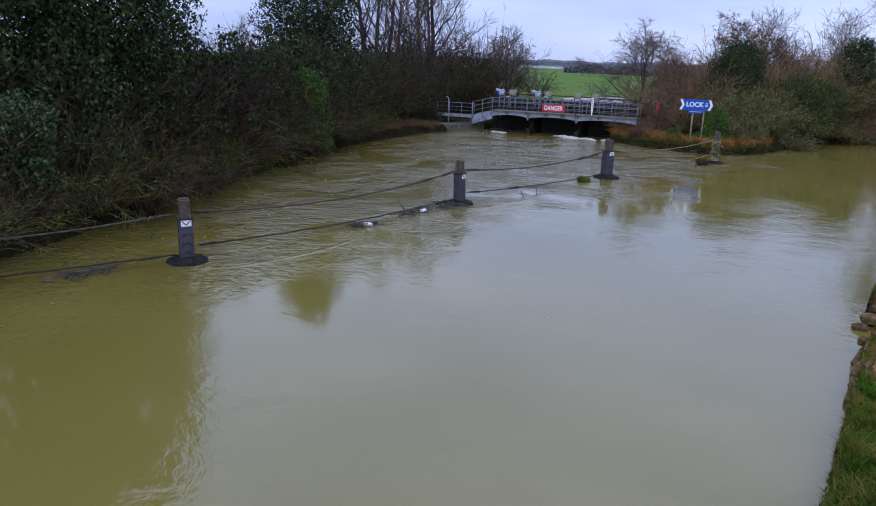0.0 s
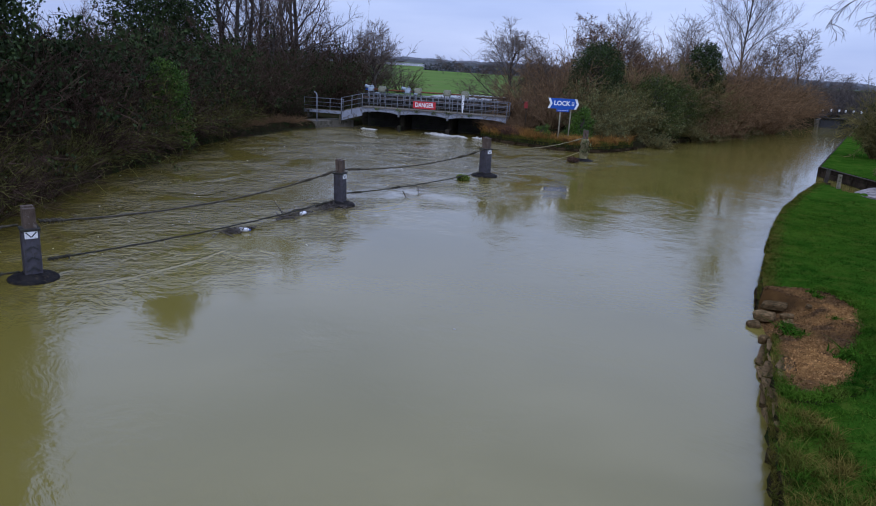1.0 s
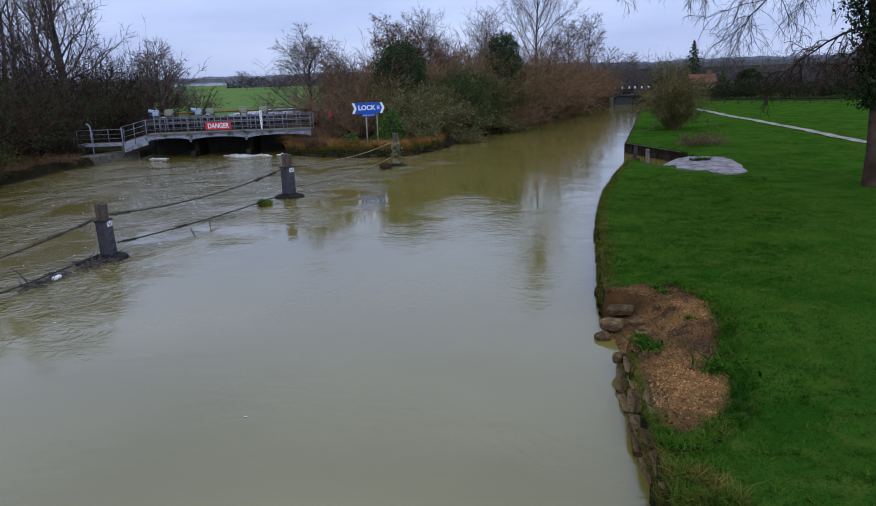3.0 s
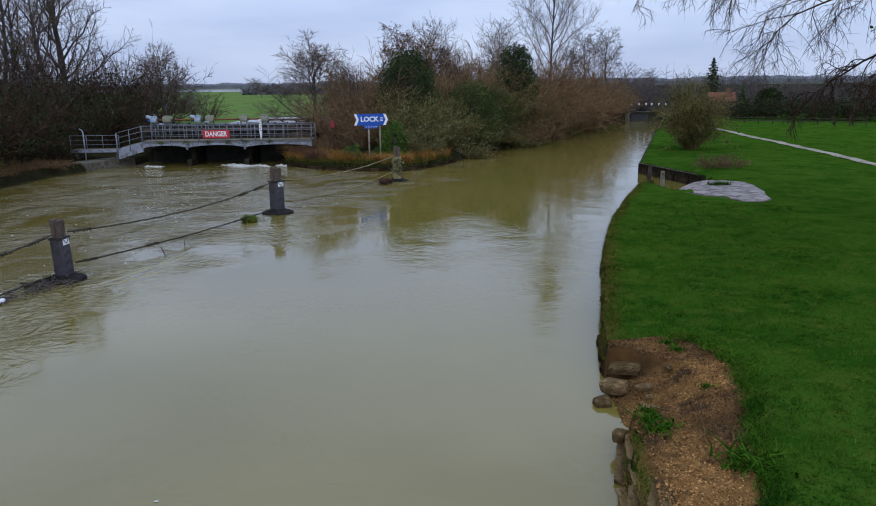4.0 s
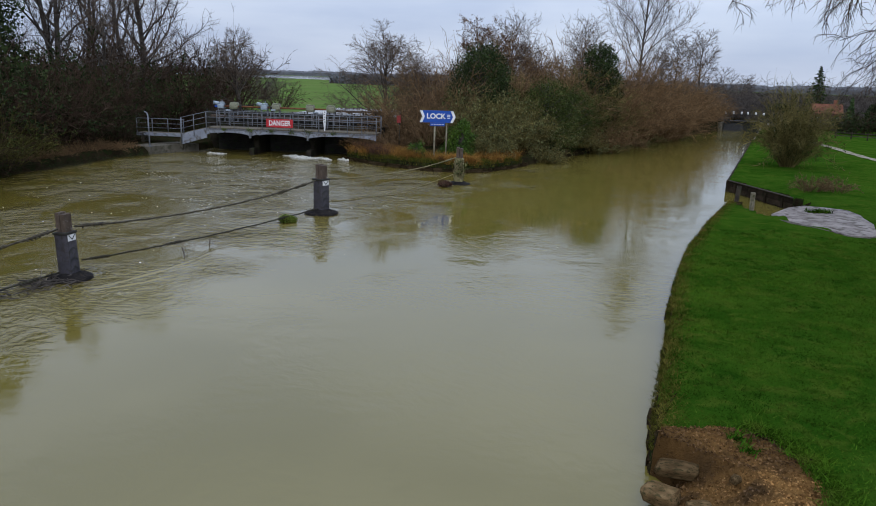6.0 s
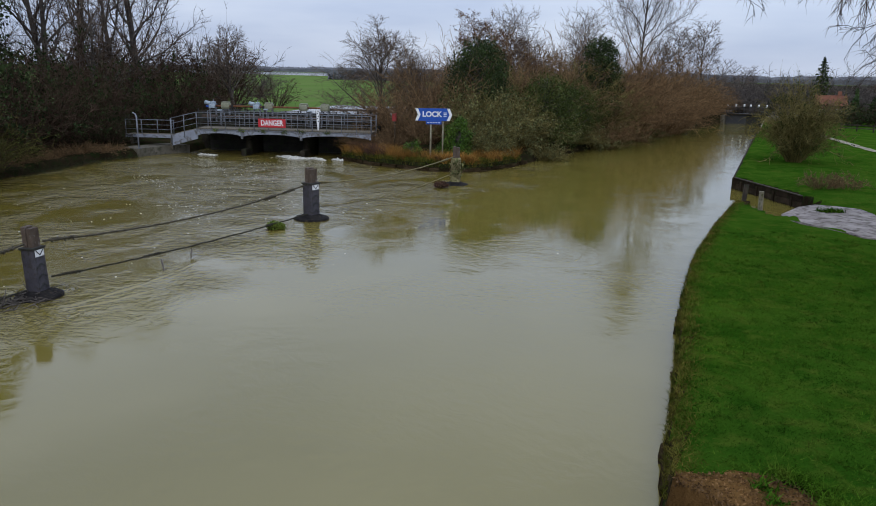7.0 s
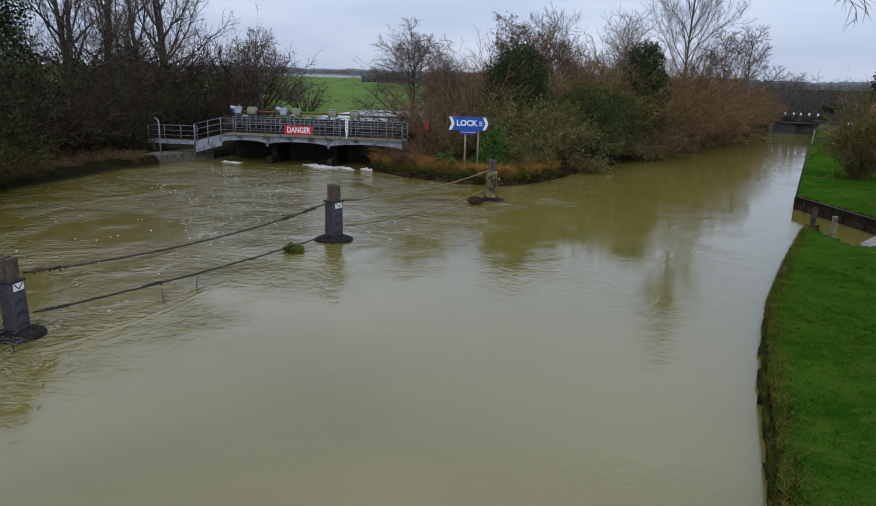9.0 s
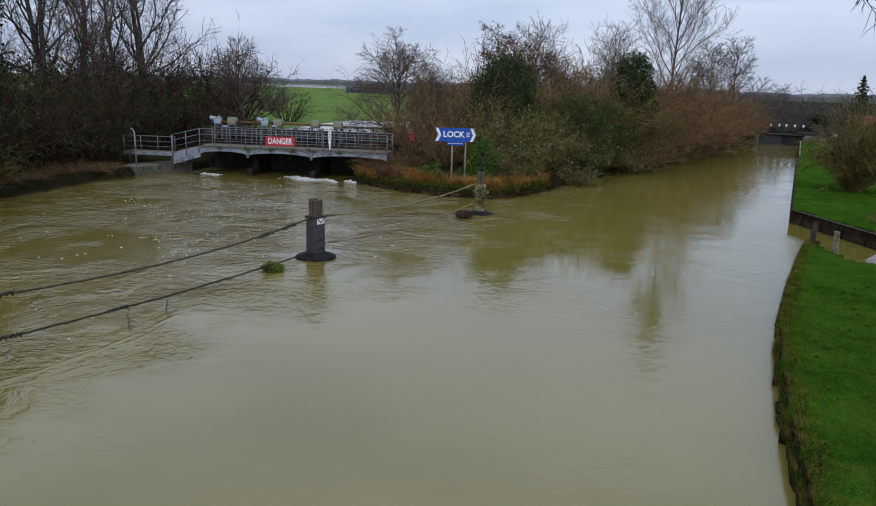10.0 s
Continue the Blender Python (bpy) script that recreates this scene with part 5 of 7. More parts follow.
# ---------------------------------------------------------------- quay and lock cut
def boarding(name, a, b, top, low, label, boards, posts, cap_mat=M_SHEETING):
    """Timber sheeting on the water side: lapped horizontal boards, king posts and a flat coping flush with the turf."""
    L = math.dist(a, b)
    ang = math.degrees(math.atan2(b[1] - a[1], b[0] - a[0]))
    ob = thing(name, (a[0], a[1], 0), label, "retaining wall", kind="structure", turn=ang)
    h = (top - low) / boards
    n = max(1, round(L / 4))
    for i in range(boards):
        for k in range(n):
            box("board", (L * (k + 0.5) / n, -0.10 + 0.012 * (i % 2), low + h * (i + 0.5)), (L / n - 0.015, 0.06, h - 0.012), M_SHEETING, ob, "", 0.008)
    for k in range(posts):
        box("king_post", (L * (k + 0.5) / posts, -0.155, (top + low) / 2 - 0.08), (0.13, 0.05, top - low), M_SHEETING, ob, "", 0.012)
    n = max(1, round(L / 5))
    for k in range(n):
        box("coping", (L * (k + 0.5) / n, -0.12, top + 0.02), (L / n - 0.01, 0.09, 0.045), cap_mat, ob, "", 0.012)
    return ob


boarding("quay_return", (11.37, 16.6), (14.3, 12.5), 0.50, -0.7, "soaked timber sheeting of the inlet", 5, 4, M_TIMBER)
boarding("quay_wall", (9.55, 47.0), (11.35, 16.6), 0.47, -0.7, "dark timber quay wall along the lock cut", 4, 12)
boarding("quay_wall", (8.5, 67.5), (9.70, 47.1), 0.55, -0.7, "pale coped quay wall near the lock", 4, 6, M_PATH)
verts, faces = [], []
edge = [(11.37, 16.6), (9.57, 47.0), (9.72, 47.1), (8.5, 67.5)]
for i in range(171):
    x, y, heading = along(edge, 0.02 + 50.8 * i / 170)
    nx, ny = -math.cos(radians(heading + 90)), -math.sin(radians(heading + 90))
    for off, lift in ((-0.11, -0.02), (0.10, 0.02), (0.45, 0.02), (0.9, -0.03)):
        q = max(off, 0.1) + 0.03 * math.sin(i * 1.7 + off * 9)
        verts.append((x + nx * off, y + ny * off, ground_z(x + nx * q, y + ny * q) + lift))
    if i:
        faces += [((i - 1) * 4 + j, (i - 1) * 4 + j + 1, i * 4 + j + 1, i * 4 + j) for j in range(3)]
tagged(raw("quay_verge", verts, faces, M_LAWN, smooth=True), "mown turf running up to the quay edge", "verge", kind="structure")
box_corner = thing("quay_post", (11.38, 16.58, 0), "dark square timber post at the quay corner", "post")
box("post", (-0.08, -0.05, -0.02), (0.24, 0.24, 1.1), M_SHEETING, box_corner, "", 0.02)
for name, a, b, w, lab in (("inlet_post", (12.98, 9.2, -0.6), (12.96, 9.22, 1.0), 0.15, "weathered upright timber post in the inlet"), ("leaning_post", (12.2, 10.5, -0.5), (12.3, 10.9, 1.0), 0.15, "dark timber strut leaning in the inlet")):
    p = thing(name, (0, 0, 0), lab, "post")
    tube("shaft", [a, tuple((u + v) / 2 + 0.01 for u, v in zip(a, b)), b], w / 1.6, M_TIMBER_PALE if name == "inlet_post" else M_TIMBER, p, sides=6, smooth=False)
for x, y, h in ((11.3, 40.0, 0.6), (10.8, 51.0, 0.6), (10.4, 60.0, 0.6)):
    mp = thing("mooring_post", (x, y, ground_z(x, y)), "short white-topped mooring post on the grass", "mooring post", "mooring posts")
    tube("shaft", [(0, 0, -0.2), (0, 0, h)], 0.05, M_TIMBER, mp)
    tube("cap", [(0, 0, h), (0, 0, h + 0.09)], 0.06, M_WHITE, mp)

lock = thing("lock_gate", (6.4, 69.0, 0), "black lock gates with white-tipped balance beams", "lock gate")
lock.matrix_basis = lock.matrix_basis @ Matrix.Diagonal((1.1, 1.1, 1.1, 1))
for sgn in (-1, 1):
    leaf = box("leaf", (sgn * 0.92, 0.30, 0.1), (1.95, 0.24, 1.9), M_BLACK, lock, "", 0.02, (0, 0, sgn * -14))
    box("walkway", (sgn * 0.92, 0.05, 0.98), (1.9, 0.4, 0.07), M_TIMBER, lock, "", 0.01, (0, 0, sgn * -14))
    box("balance_beam", (sgn * 2.9, -0.25, 1.16), (3.2, 0.30, 0.30), M_BLACK, lock, "", 0.03, (0, 0, sgn * -14))
    box("beam_end", (sgn * 4.5, -0.63, 1.16), (0.5, 0.32, 0.32), M_WHITE, lock, "white painted end", 0.03, (0, 0, sgn * -14))
    for k in range(3):
        tube("rail_post", [(sgn * (0.3 + 0.75 * k), 0.35 - 0.17 * k, 0.9), (sgn * (0.3 + 0.75 * k), 0.35 - 0.17 * k, 1.75)], 0.03, M_BLACK, lock)
        tube("rail_knob", [(sgn * (0.3 + 0.75 * k), 0.35 - 0.17 * k, 1.70), (sgn * (0.3 + 0.75 * k), 0.35 - 0.17 * k, 1.95)], 0.085, M_WHITE, lock, "white post top")
    tube("rail", [(sgn * 0.2, 0.37, 1.68), (sgn * 1.9, -0.03, 1.68)], 0.025, M_BLACK, lock)
for x, w in ((3.4, 1.8), (9.6, 2.2)):
    tagged(box("lock_wall", (x, 70.8, 0.0), (w, 5.6, 1.8), M_ABUT, None, "", 0.05), "grey stone-edged lock chamber wall", "wall", kind="structure")

# ---------------------------------------------------------------- house and fence beyond the lawn
house = thing("house", (14.4, 72.5, 0.62), "brick cottage with a red clay roof behind shrubs", "house", turn=8)
house.matrix_basis = house.matrix_basis @ Matrix.Diagonal((0.82, 0.82, 0.86, 1))
box("wall", (0, 0, 0.95), (3.4, 3.0, 2.1), M_BRICK, house, "", 0.02)
rb = bmesh.new()
rv = [rb.verts.new(c) for c in ((-1.9, -1.75, 1.95), (1.9, -1.75, 1.95), (1.9, 1.75, 1.95), (-1.9, 1.75, 1.95), (-1.9, 0, 3.15), (1.9, 0, 3.15))]
for f in ((0, 1, 5, 4), (2, 3, 4, 5), (0, 4, 3), (1, 2, 5), (3, 2, 1, 0)):
    rb.faces.new([rv[i] for i in f])
bmesh.ops.recalc_face_normals(rb, faces=rb.faces)
part("roof", rb, M_ROOF, house, "red clay roof")
box("chimney", (1.0, 0.1, 3.2), (0.45, 0.4, 0.9), M_BRICK, house)
for x in (-1.0, 0.9):
    wdw = box("window", (x, -1.51, 1.1), (0.7, 0.06, 0.8), M_WHITE, house, "white framed window")
    box("pane", (x, -1.545, 1.1), (0.56, 0.02, 0.66), M_GLASS, wdw)

fence = thing("field_fence", (15.6, 55.8, 0.5), "weathered post and rail fence across the meadow", "fence", turn=-14)
for i in range(10):
    box("post", (i * 1.3, 0, 0.35), (0.10, 0.10, 0.8), M_TIMBER, fence)
for z in (0.62, 0.36):
    box("rail", (5.85, -0.07, z), (11.9, 0.04, 0.08), M_TIMBER, fence)

# ---------------------------------------------------------------- shrubs and trees
def bush(seed, height, radius, stems, twigs, bark, leaf=None, leaves=0, leaf_size=0.07, droop=0.25, upright=0.7, thick=0.02, fine=0.005):
    def build(ob):
        r = np.random.default_rng(seed)
        tw, ends = bush_stems(r, height, radius, stems, twigs, droop, thick, upright, fine)
        link_mesh("twig_mass", tw.mesh("twig_mass"), bark, ob)
        if leaf:
            bunches = ends[r.permutation(len(ends))[:max(80, leaves // 9)]]
            at = bunches[r.integers(0, len(bunches), leaves)] + r.normal(size=(leaves, 3)) * 0.085
            link_mesh("foliage", leaf_mesh("foliage", at, leaf_size, r, 0.4), leaf, ob)
    return build


def bare(seed, height, reach, trunk, bark, leaf=None, leaves=0, leaf_size=0.06, **how):
    def build(ob):
        r = np.random.default_rng(seed)
        limbs, tw, ends = branch_tree(r, height, reach, trunk, **how)
        link_mesh("trunk", limbs.mesh("trunk", 7), M_BARK, ob)
        link_mesh("crown", tw.mesh("crown"), bark, ob)
        if leaf:
            at = ends[r.integers(0, len(ends), leaves)] + r.normal(size=(leaves, 3)) * 0.05
            link_mesh("foliage", leaf_mesh("foliage", at, leaf_size, r, 0.2), leaf, ob)
    return build


def evergreen(seed, height, radius, leaf, leaves, leaf_size, clumps=26, low=0.12, top=0.5, conic=0.4):
    """A dense evergreen: trunk, limbs, and leaves in uneven clumps round the limb ends."""
    def build(ob):
        r = np.random.default_rng(seed)
        limbs = Twigs()
        z = np.linspace(0, height * 0.95, 8)
        for a, b in zip(z, z[1:]):
            limbs.add(np.array([0.05 * math.sin(a), 0, a]), np.array([0.05 * math.sin(b), 0, b]), 0.16 * (1 - a / height) + 0.02, 0.16 * (1 - b / height) + 0.02)
        blobs = []
        for k in range(clumps):
            f = low + (1 - low) * ((k + r.uniform(0, 1)) / clumps) ** 0.9
            t = k * 2.4 + r.uniform(-0.5, 0.5)
            reach = radius * (1 - conic * f) * math.sqrt(max(0.04, 1 - ((f - 0.4) / 0.62) ** 2)) * r.uniform(0.55, 1.0)
            reach = max(reach, 0.15 * radius)
            c = np.array([math.cos(t) * reach * 0.8, math.sin(t) * reach * 0.8, f * height * 0.93])
            limbs.add(np.array([0, 0, max(0.1, c[2] - 0.5 * reach)]), c, 0.05, 0.015)
            s = radius * r.uniform(0.24, 0.42) * (1 - 0.35 * f)
            blobs.append((*c, s * 1.1, s * r.uniform(0.7, 1.05)))
        link_mesh("trunk", limbs.mesh("trunk", 5), M_BARK, ob)
        pts = clump_points(r, leaves, blobs, 0.30)
        pts += r.normal(size=pts.shape) * 0.05
        link_mesh("crown", leaf_mesh("crown", pts, leaf_size, r, 0.5), leaf, ob)
    return build


def fir(seed, height, radius, leaf):
    def build(ob):
        r = np.random.default_rng(seed)
        limbs, pts = Twigs(), []
        limbs.add(np.array([0, 0, 0]), np.array([0, 0, height]), 0.13, 0.01)
        for k in range(80):
            f = 0.10 + 0.88 * k / 80
            t = k * 2.399
            reach = radius * (1.02 - f) * r.uniform(0.7, 1.1)
            a = np.array([0, 0, f * height])
            b = a + np.array([math.cos(t) * reach, math.sin(t) * reach, -0.18 * reach])
            limbs.add(a, b, 0.025 * (1.1 - f), 0.006)
            n = int(10 + 38 * (1 - f))
            u = r.uniform(0.1, 1, n)[:, None]
            pts.append(a + (b - a) * u + r.normal(size=(n, 3)) * [0.08, 0.08, 0.05] * (1.2 - f))
        link_mesh("trunk", limbs.mesh("trunk", 5), M_BARK, ob)
        link_mesh("crown", leaf_mesh("crown", np.concatenate(pts), 0.11, r, 0.6, 2.2), leaf, ob)
    return build


def grow(r, p, d, length, steps, sag, noise):
    """Stems that bend down as they run out: points (steps + 1, n, 3) and the ways between them."""
    pts, ways = [p], []
    for i in range(steps):
        d = unit(d + r.normal(size=d.shape) * noise + np.array([0, 0, -1.0]) * (np.asarray(sag) * (i + 1) / steps).reshape(-1, 1))
        p = p + d * (length / steps)[:, None]
        pts.append(p), ways.append(d)
    return np.array(pts), np.array(ways)


def weeping(seed, height, reach, trunk):
    """A wide bare tree: rising limbs, side boughs that arch over and hang in sprays of fine twigs, ivy on the stem."""
    def build(ob):
        r = np.random.default_rng(seed)
        limbs, tw = Twigs(), Twigs()
        z = np.linspace(-0.2, height * 0.9, 9)
        stem = np.stack([-0.06 * z + 0.12 * np.sin(z * 0.7), 0.08 * np.sin(z * 0.5 + 1), z], 1)
        rad = trunk * (1.25 - 1.05 * z / height)
        limbs.add(stem[:-1], stem[1:], rad[:-1], rad[1:])

        def offshoots(pts, ways, count, low, spread, length, steps, sag, noise):
            i = np.repeat(np.arange(pts.shape[1]), count)
            f = np.tile((np.arange(count) + 0.5) / count, pts.shape[1]) + r.uniform(-0.4, 0.4, len(i)) / count
            f = (low + (0.999 - low) * f) * len(ways)
            k = f.astype(int)
            a = pts[k, i] + (pts[k + 1, i] - pts[k, i]) * (f - k)[:, None]
            d = unit(ways[k, i] + r.normal(size=a.shape) * spread)
            return grow(r, a, d, length[i] * r.uniform(0.6, 1.2, len(i)) * (1.15 - 0.5 * f / len(ways)), steps, sag, noise)

        def lay(where, pts, r0, r1):
            steps = len(pts) - 1
            for k in range(steps):
                where.add(pts[k], pts[k + 1], r0 + (r1 - r0) * k / steps, r0 + (r1 - r0) * (k + 1) / steps)

        n = 24
        g = np.arange(n) / n
        t = np.arange(n) * 2.4 + r.uniform(-0.3, 0.3, n)
        z0 = height * (0.40 + 0.48 * g)
        way = unit(np.stack([np.cos(t), np.sin(t), 0.45 + 0.7 * g], 1))
        size = reach * (1.08 - 0.45 * g) * r.uniform(0.85, 1.1, n)
        # two low boughs that sweep almost to the grass
        z0[:2], way[:2], size[:2] = (4.4, 5.0), unit(np.array([[-0.6, -0.6, 0.05], [-0.9, 0.25, 0.25]])), (2.6, 3.6)
        start = np.stack([np.interp(z0, z, stem[:, 0]), np.interp(z0, z, stem[:, 1]), z0], 1)
        lp, lw = grow(r, start, way, size, 7, 0.20, 0.16)
        lay(limbs, lp, trunk * (0.18 + 0.14 * g), trunk * 0.06)
        bp, bw = offshoots(lp, lw, 14, 0.18, 0.55, size * 0.42, 5, 0.34, 0.22)
        lay(tw, bp, 0.020, 0.009)
        tp, ways = offshoots(bp, bw, 10, 0.10, 0.65, np.repeat(size * 0.17, 14), 3, 0.48, 0.26)
        lay(tw, tp, 0.009, 0.006)
        sp = offshoots(tp, ways, 5, 0.15, 0.60, np.repeat(size * 0.085, 140), 2, 0.6, 0.28)[0]
        tw.add(sp[0], sp[1], 0.0055, 0.0045)
        tw.add(sp[1], sp[2], 0.0045, 0, True)
        # limbs take the shade-darkened twig colour to read as silhouettes
        link_mesh("trunk", limbs.mesh("trunk", 7), M_BARK_SHADED, ob)
        link_mesh("crown", tw.mesh("crown"), M_BARK_SHADED, ob)
        h = r.uniform(2.5, 8.5, 7000)
        a = r.uniform(0, 2 * np.pi, 7000)
        w = trunk * 1.2 + 0.30 * np.abs(r.normal(size=7000)) + 0.12 * np.sin(h * 3 + a)
        ivy = np.stack([np.interp(h, z, stem[:, 0]) + np.cos(a) * w, np.interp(h, z, stem[:, 1]) + np.sin(a) * w, h], 1)
        link_mesh("ivy", leaf_mesh("ivy", ivy, 0.08, r, 0.3), M_LEAF_DARK, ob, "dark ivy on the trunk")
    return build


def scatter(rs, row, step, off, jitter, size, tall, z_off=-0.05):
    """Spots along a polyline, off metres to its left."""
    spots, s = [], 0.3
    while True:
        at = along(row, s)
        if not at:
            return spots
        nx, ny = math.cos(radians(at[2] + 90)), math.sin(radians(at[2] + 90))
        x, y = at[0] + nx * off + rs.uniform(-jitter, jitter), at[1] + ny * off + rs.uniform(-jitter, jitter)
        spots.append((x, y, ground_z(x, y) + z_off, rs.uniform(*size), rs.uniform(*tall), rs.uniform(0, 360)))
        s += step * rs.uniform(0.75, 1.25)


def spots(items, seed=1):
    rs = random.Random(seed)
    return [(x, y, ground_z(x, y) - 0.05, s, h, rs.uniform(0, 360)) for x, y, s, h in items]


rs = random.Random(11)
LEFT_ROW = [(2.2, -30.5), (0.6, -27.0), (-2.6, -22.0), (-7.5, -14.9), (-10.7, -10.2), (-14.7, -4.0), (-16.7, -0.2), (-17.9, 3.0), (-19.0, 6.2)]

# left bank: tangled brown scrub over the water, higher scrub behind
brown_first = scatter(rs, LEFT_ROW[:-2], 2.1, 0.5, 0.3, (0.85, 1.25), (0.8, 1.15))
plant("brown_shrub", bush(21, 2.6, 1.7, 95, 8, M_BARK_SHADED, droop=0.55, upright=0.55), "leafless brown shrub hanging over the river edge", "shrub", brown_first[0::2], "bank scrub")
plant("olive_shrub", bush(22, 2.5, 1.7, 95, 8, M_BARK_MOSS, M_LEAF_OLIVE, 700, 0.05, droop=0.6, upright=0.5), "mossy olive-twigged shrub hanging over the river edge", "shrub", brown_first[1::2], "bank scrub")
low = scatter(rs, [(-10.7, -10.2), (-14.7, -4.0), (-16.7, -0.2)], 1.5, 0.15, 0.15, (0.75, 1.0), (0.8, 1.1), 0.0)
low += scatter(rs, [(-16.9, -0.4), (-17.9, 3.0), (-19.0, 6.4), (-18.9, 8.4)], 0.55, -0.05, 0.12, (0.42, 0.6), (0.5, 0.8), -0.1)
plant("bramble", bush(29, 1.1, 1.1, 60, 6, M_BARK_SHADED, M_LEAF_DARK, 900, 0.045, droop=0.9, upright=0.35, thick=0.012), "dark bramble trailing down the bank into the river", "bramble", low, "trailing brambles")
mid = scatter(rs, LEFT_ROW, 2.5, 2.8, 0.6, (1.3, 1.8), (0.9, 1.2))
plant("dark_shrub", bush(23, 2.7, 1.7, 75, 8, M_BARK_SHADED, M_LEAF_DARK, 3400, 0.055, droop=0.3, upright=0.65), "dark bramble and ivy thicket on the bank", "shrub", mid[0::2], "bank scrub")
plant("brown_shrub", bush(24, 2.9, 1.6, 80, 8, M_BARK_SHADED, droop=0.3, upright=0.75), "tall leafless reddish-brown thicket on the bank", "shrub", mid[1::2], "bank scrub")
back = scatter(rs, LEFT_ROW, 3.0, 5.6, 0.9, (1.55, 1.95), (0.95, 1.25))
plant("dark_shrub", bush(25, 2.7, 1.5, 45, 5, M_BARK_SHADED, M_LEAF_DARK, 2200, 0.085, droop=0.3, upright=0.7), "dark evergreen-laced thicket behind the bank", "shrub", back, "bank scrub")
plant("laurel", evergreen(31, 3.6, 1.55, M_LEAF_BRIGHT, 12000, 0.07, 40, 0.1, conic=0.25), "bright green laurel bush among brown scrub", "shrub", spots([(-13.1, -6.9, 0.92, 1.18)]))
plant("laurel", evergreen(32, 3.0, 1.5, M_LEAF_MID, 7000, 0.07, 34, 0.08, conic=0.25), "dull green evergreen bush in the bank scrub", "shrub", spots([(-8.4, -18.5, 1.02, 1.00), (-14.3, -9.3, 0.96, 1.00), (-4.2, -22.5, 1.03, 1.10)]))
plant("evergreen_tree", evergreen(33, 11.8, 3.7, M_LEAF_DEEP, 60000, 0.08, 120, 0.08, conic=0.15), "tall dark evergreen tree behind the scrub", "tree", spots([(-8.4, -22.0, 1.2, 1.05), (-10.6, -17.6, 1.05, 1.12)]), "left bank trees")
plant("evergreen_tree", evergreen(40, 12.0, 3.6, M_LEAF_DARK, 36000, 0.09, 90, 0.08, conic=0.3), "dark ivy-hung evergreen beyond the weir pool", "tree", spots([(-30.9, 5.3, 1.32, 1.04)]), "left bank trees")

# bare trees on the left and beyond the weir
plant("bare_tree", bare(41, 14.0, 5.4, 0.27, M_BARK_SHADED, limbs_n=14, kids=(7, 6), sprays=6, rise=0.75, first=0.12, fine=0.010), "tall bare winter tree with upswept branches", "tree",
      spots([(-32.7, 21.0, 1.08, 1.00), (-36.2, 15.4, 1.12, 1.00), (-37.3, 24.7, 1.02, 1.00), (-30.2, 11.8, 0.98, 1.00)]), "left bank trees")
plant("bare_tree", bare(42, 11.5, 4.8, 0.23, M_BARK_PALE, limbs_n=14, kids=(7, 6), sprays=6, rise=0.6, first=0.06, fine=0.009), "many-stemmed bare tree with a fine brown crown", "tree",
      spots([(-26.2, -3.0, 0.65, 0.80), (-29.5, 17.0, 1.09, 1.00), (-33.9, 9.6, 1.07, 1.00), (-37.9, 19.1, 1.12, 1.10), (-27.6, 12.7, 0.82, 0.90), (-32.4, 15.4, 1.03, 1.05)]), "left bank trees")
plant("small_willow", bare(43, 6.8, 3.7, 0.21, M_BARK_PALE, limbs_n=15, kids=(8, 7), sprays=12, rise=0.34, droop=0.12, first=0.20, leader=0.72, lean=(-0.10, 0.0), fine=0.008), "small spreading bare willow beyond the weir", "tree", spots([(-26.8, 25.0, 1.0, 1.0)]))
plant("dark_shrub", bush(26, 2.6, 1.8, 110, 9, M_BARK_SHADED, M_LEAF_DARK, 2600, 0.055, droop=0.3, upright=0.65), "dark thicket beside the weir bridge", "shrub",
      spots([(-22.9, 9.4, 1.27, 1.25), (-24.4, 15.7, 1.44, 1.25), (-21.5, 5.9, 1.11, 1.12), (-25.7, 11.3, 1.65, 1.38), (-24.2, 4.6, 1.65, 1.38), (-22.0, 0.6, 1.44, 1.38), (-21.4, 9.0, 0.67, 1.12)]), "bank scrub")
plant("brown_shrub", bush(27, 2.3, 1.8, 62, 6, M_BARK_SHADED, droop=0.3, upright=0.6), "leafless brown thicket by the weir pool", "shrub",
      spots([(-25.9, 20.8, 1.25, 1.00), (-28.4, 22.9, 1.25, 0.95), (-31.5, 24.6, 1.71, 1.55), (-26.4, 6.6, 1.84, 1.21), (-19.9, 2.4, 1.05, 0.99), (-30.4, 14.6, 2.06, 1.71), (-34.1, 27.6, 1.93, 1.71), (-36.1, 20.5, 2.25, 1.32), (-39.3, 26.6, 2.24, 1.32), (-33.1, 19.8, 2.04, 1.71), (-43.2, 29.2, 2.44, 1.32), (-27.2, 25.4, 1.13, 1.24), (-33.4, 30.3, 2.10, 1.71), (-38.9, 34.5, 2.25, 1.32), (-38.9, 6.7, 2.45, 1.43), (-42.9, 11.7, 2.53, 1.43), (-32.6, 36.5, 1.21, 1.24)]), "bank scrub")
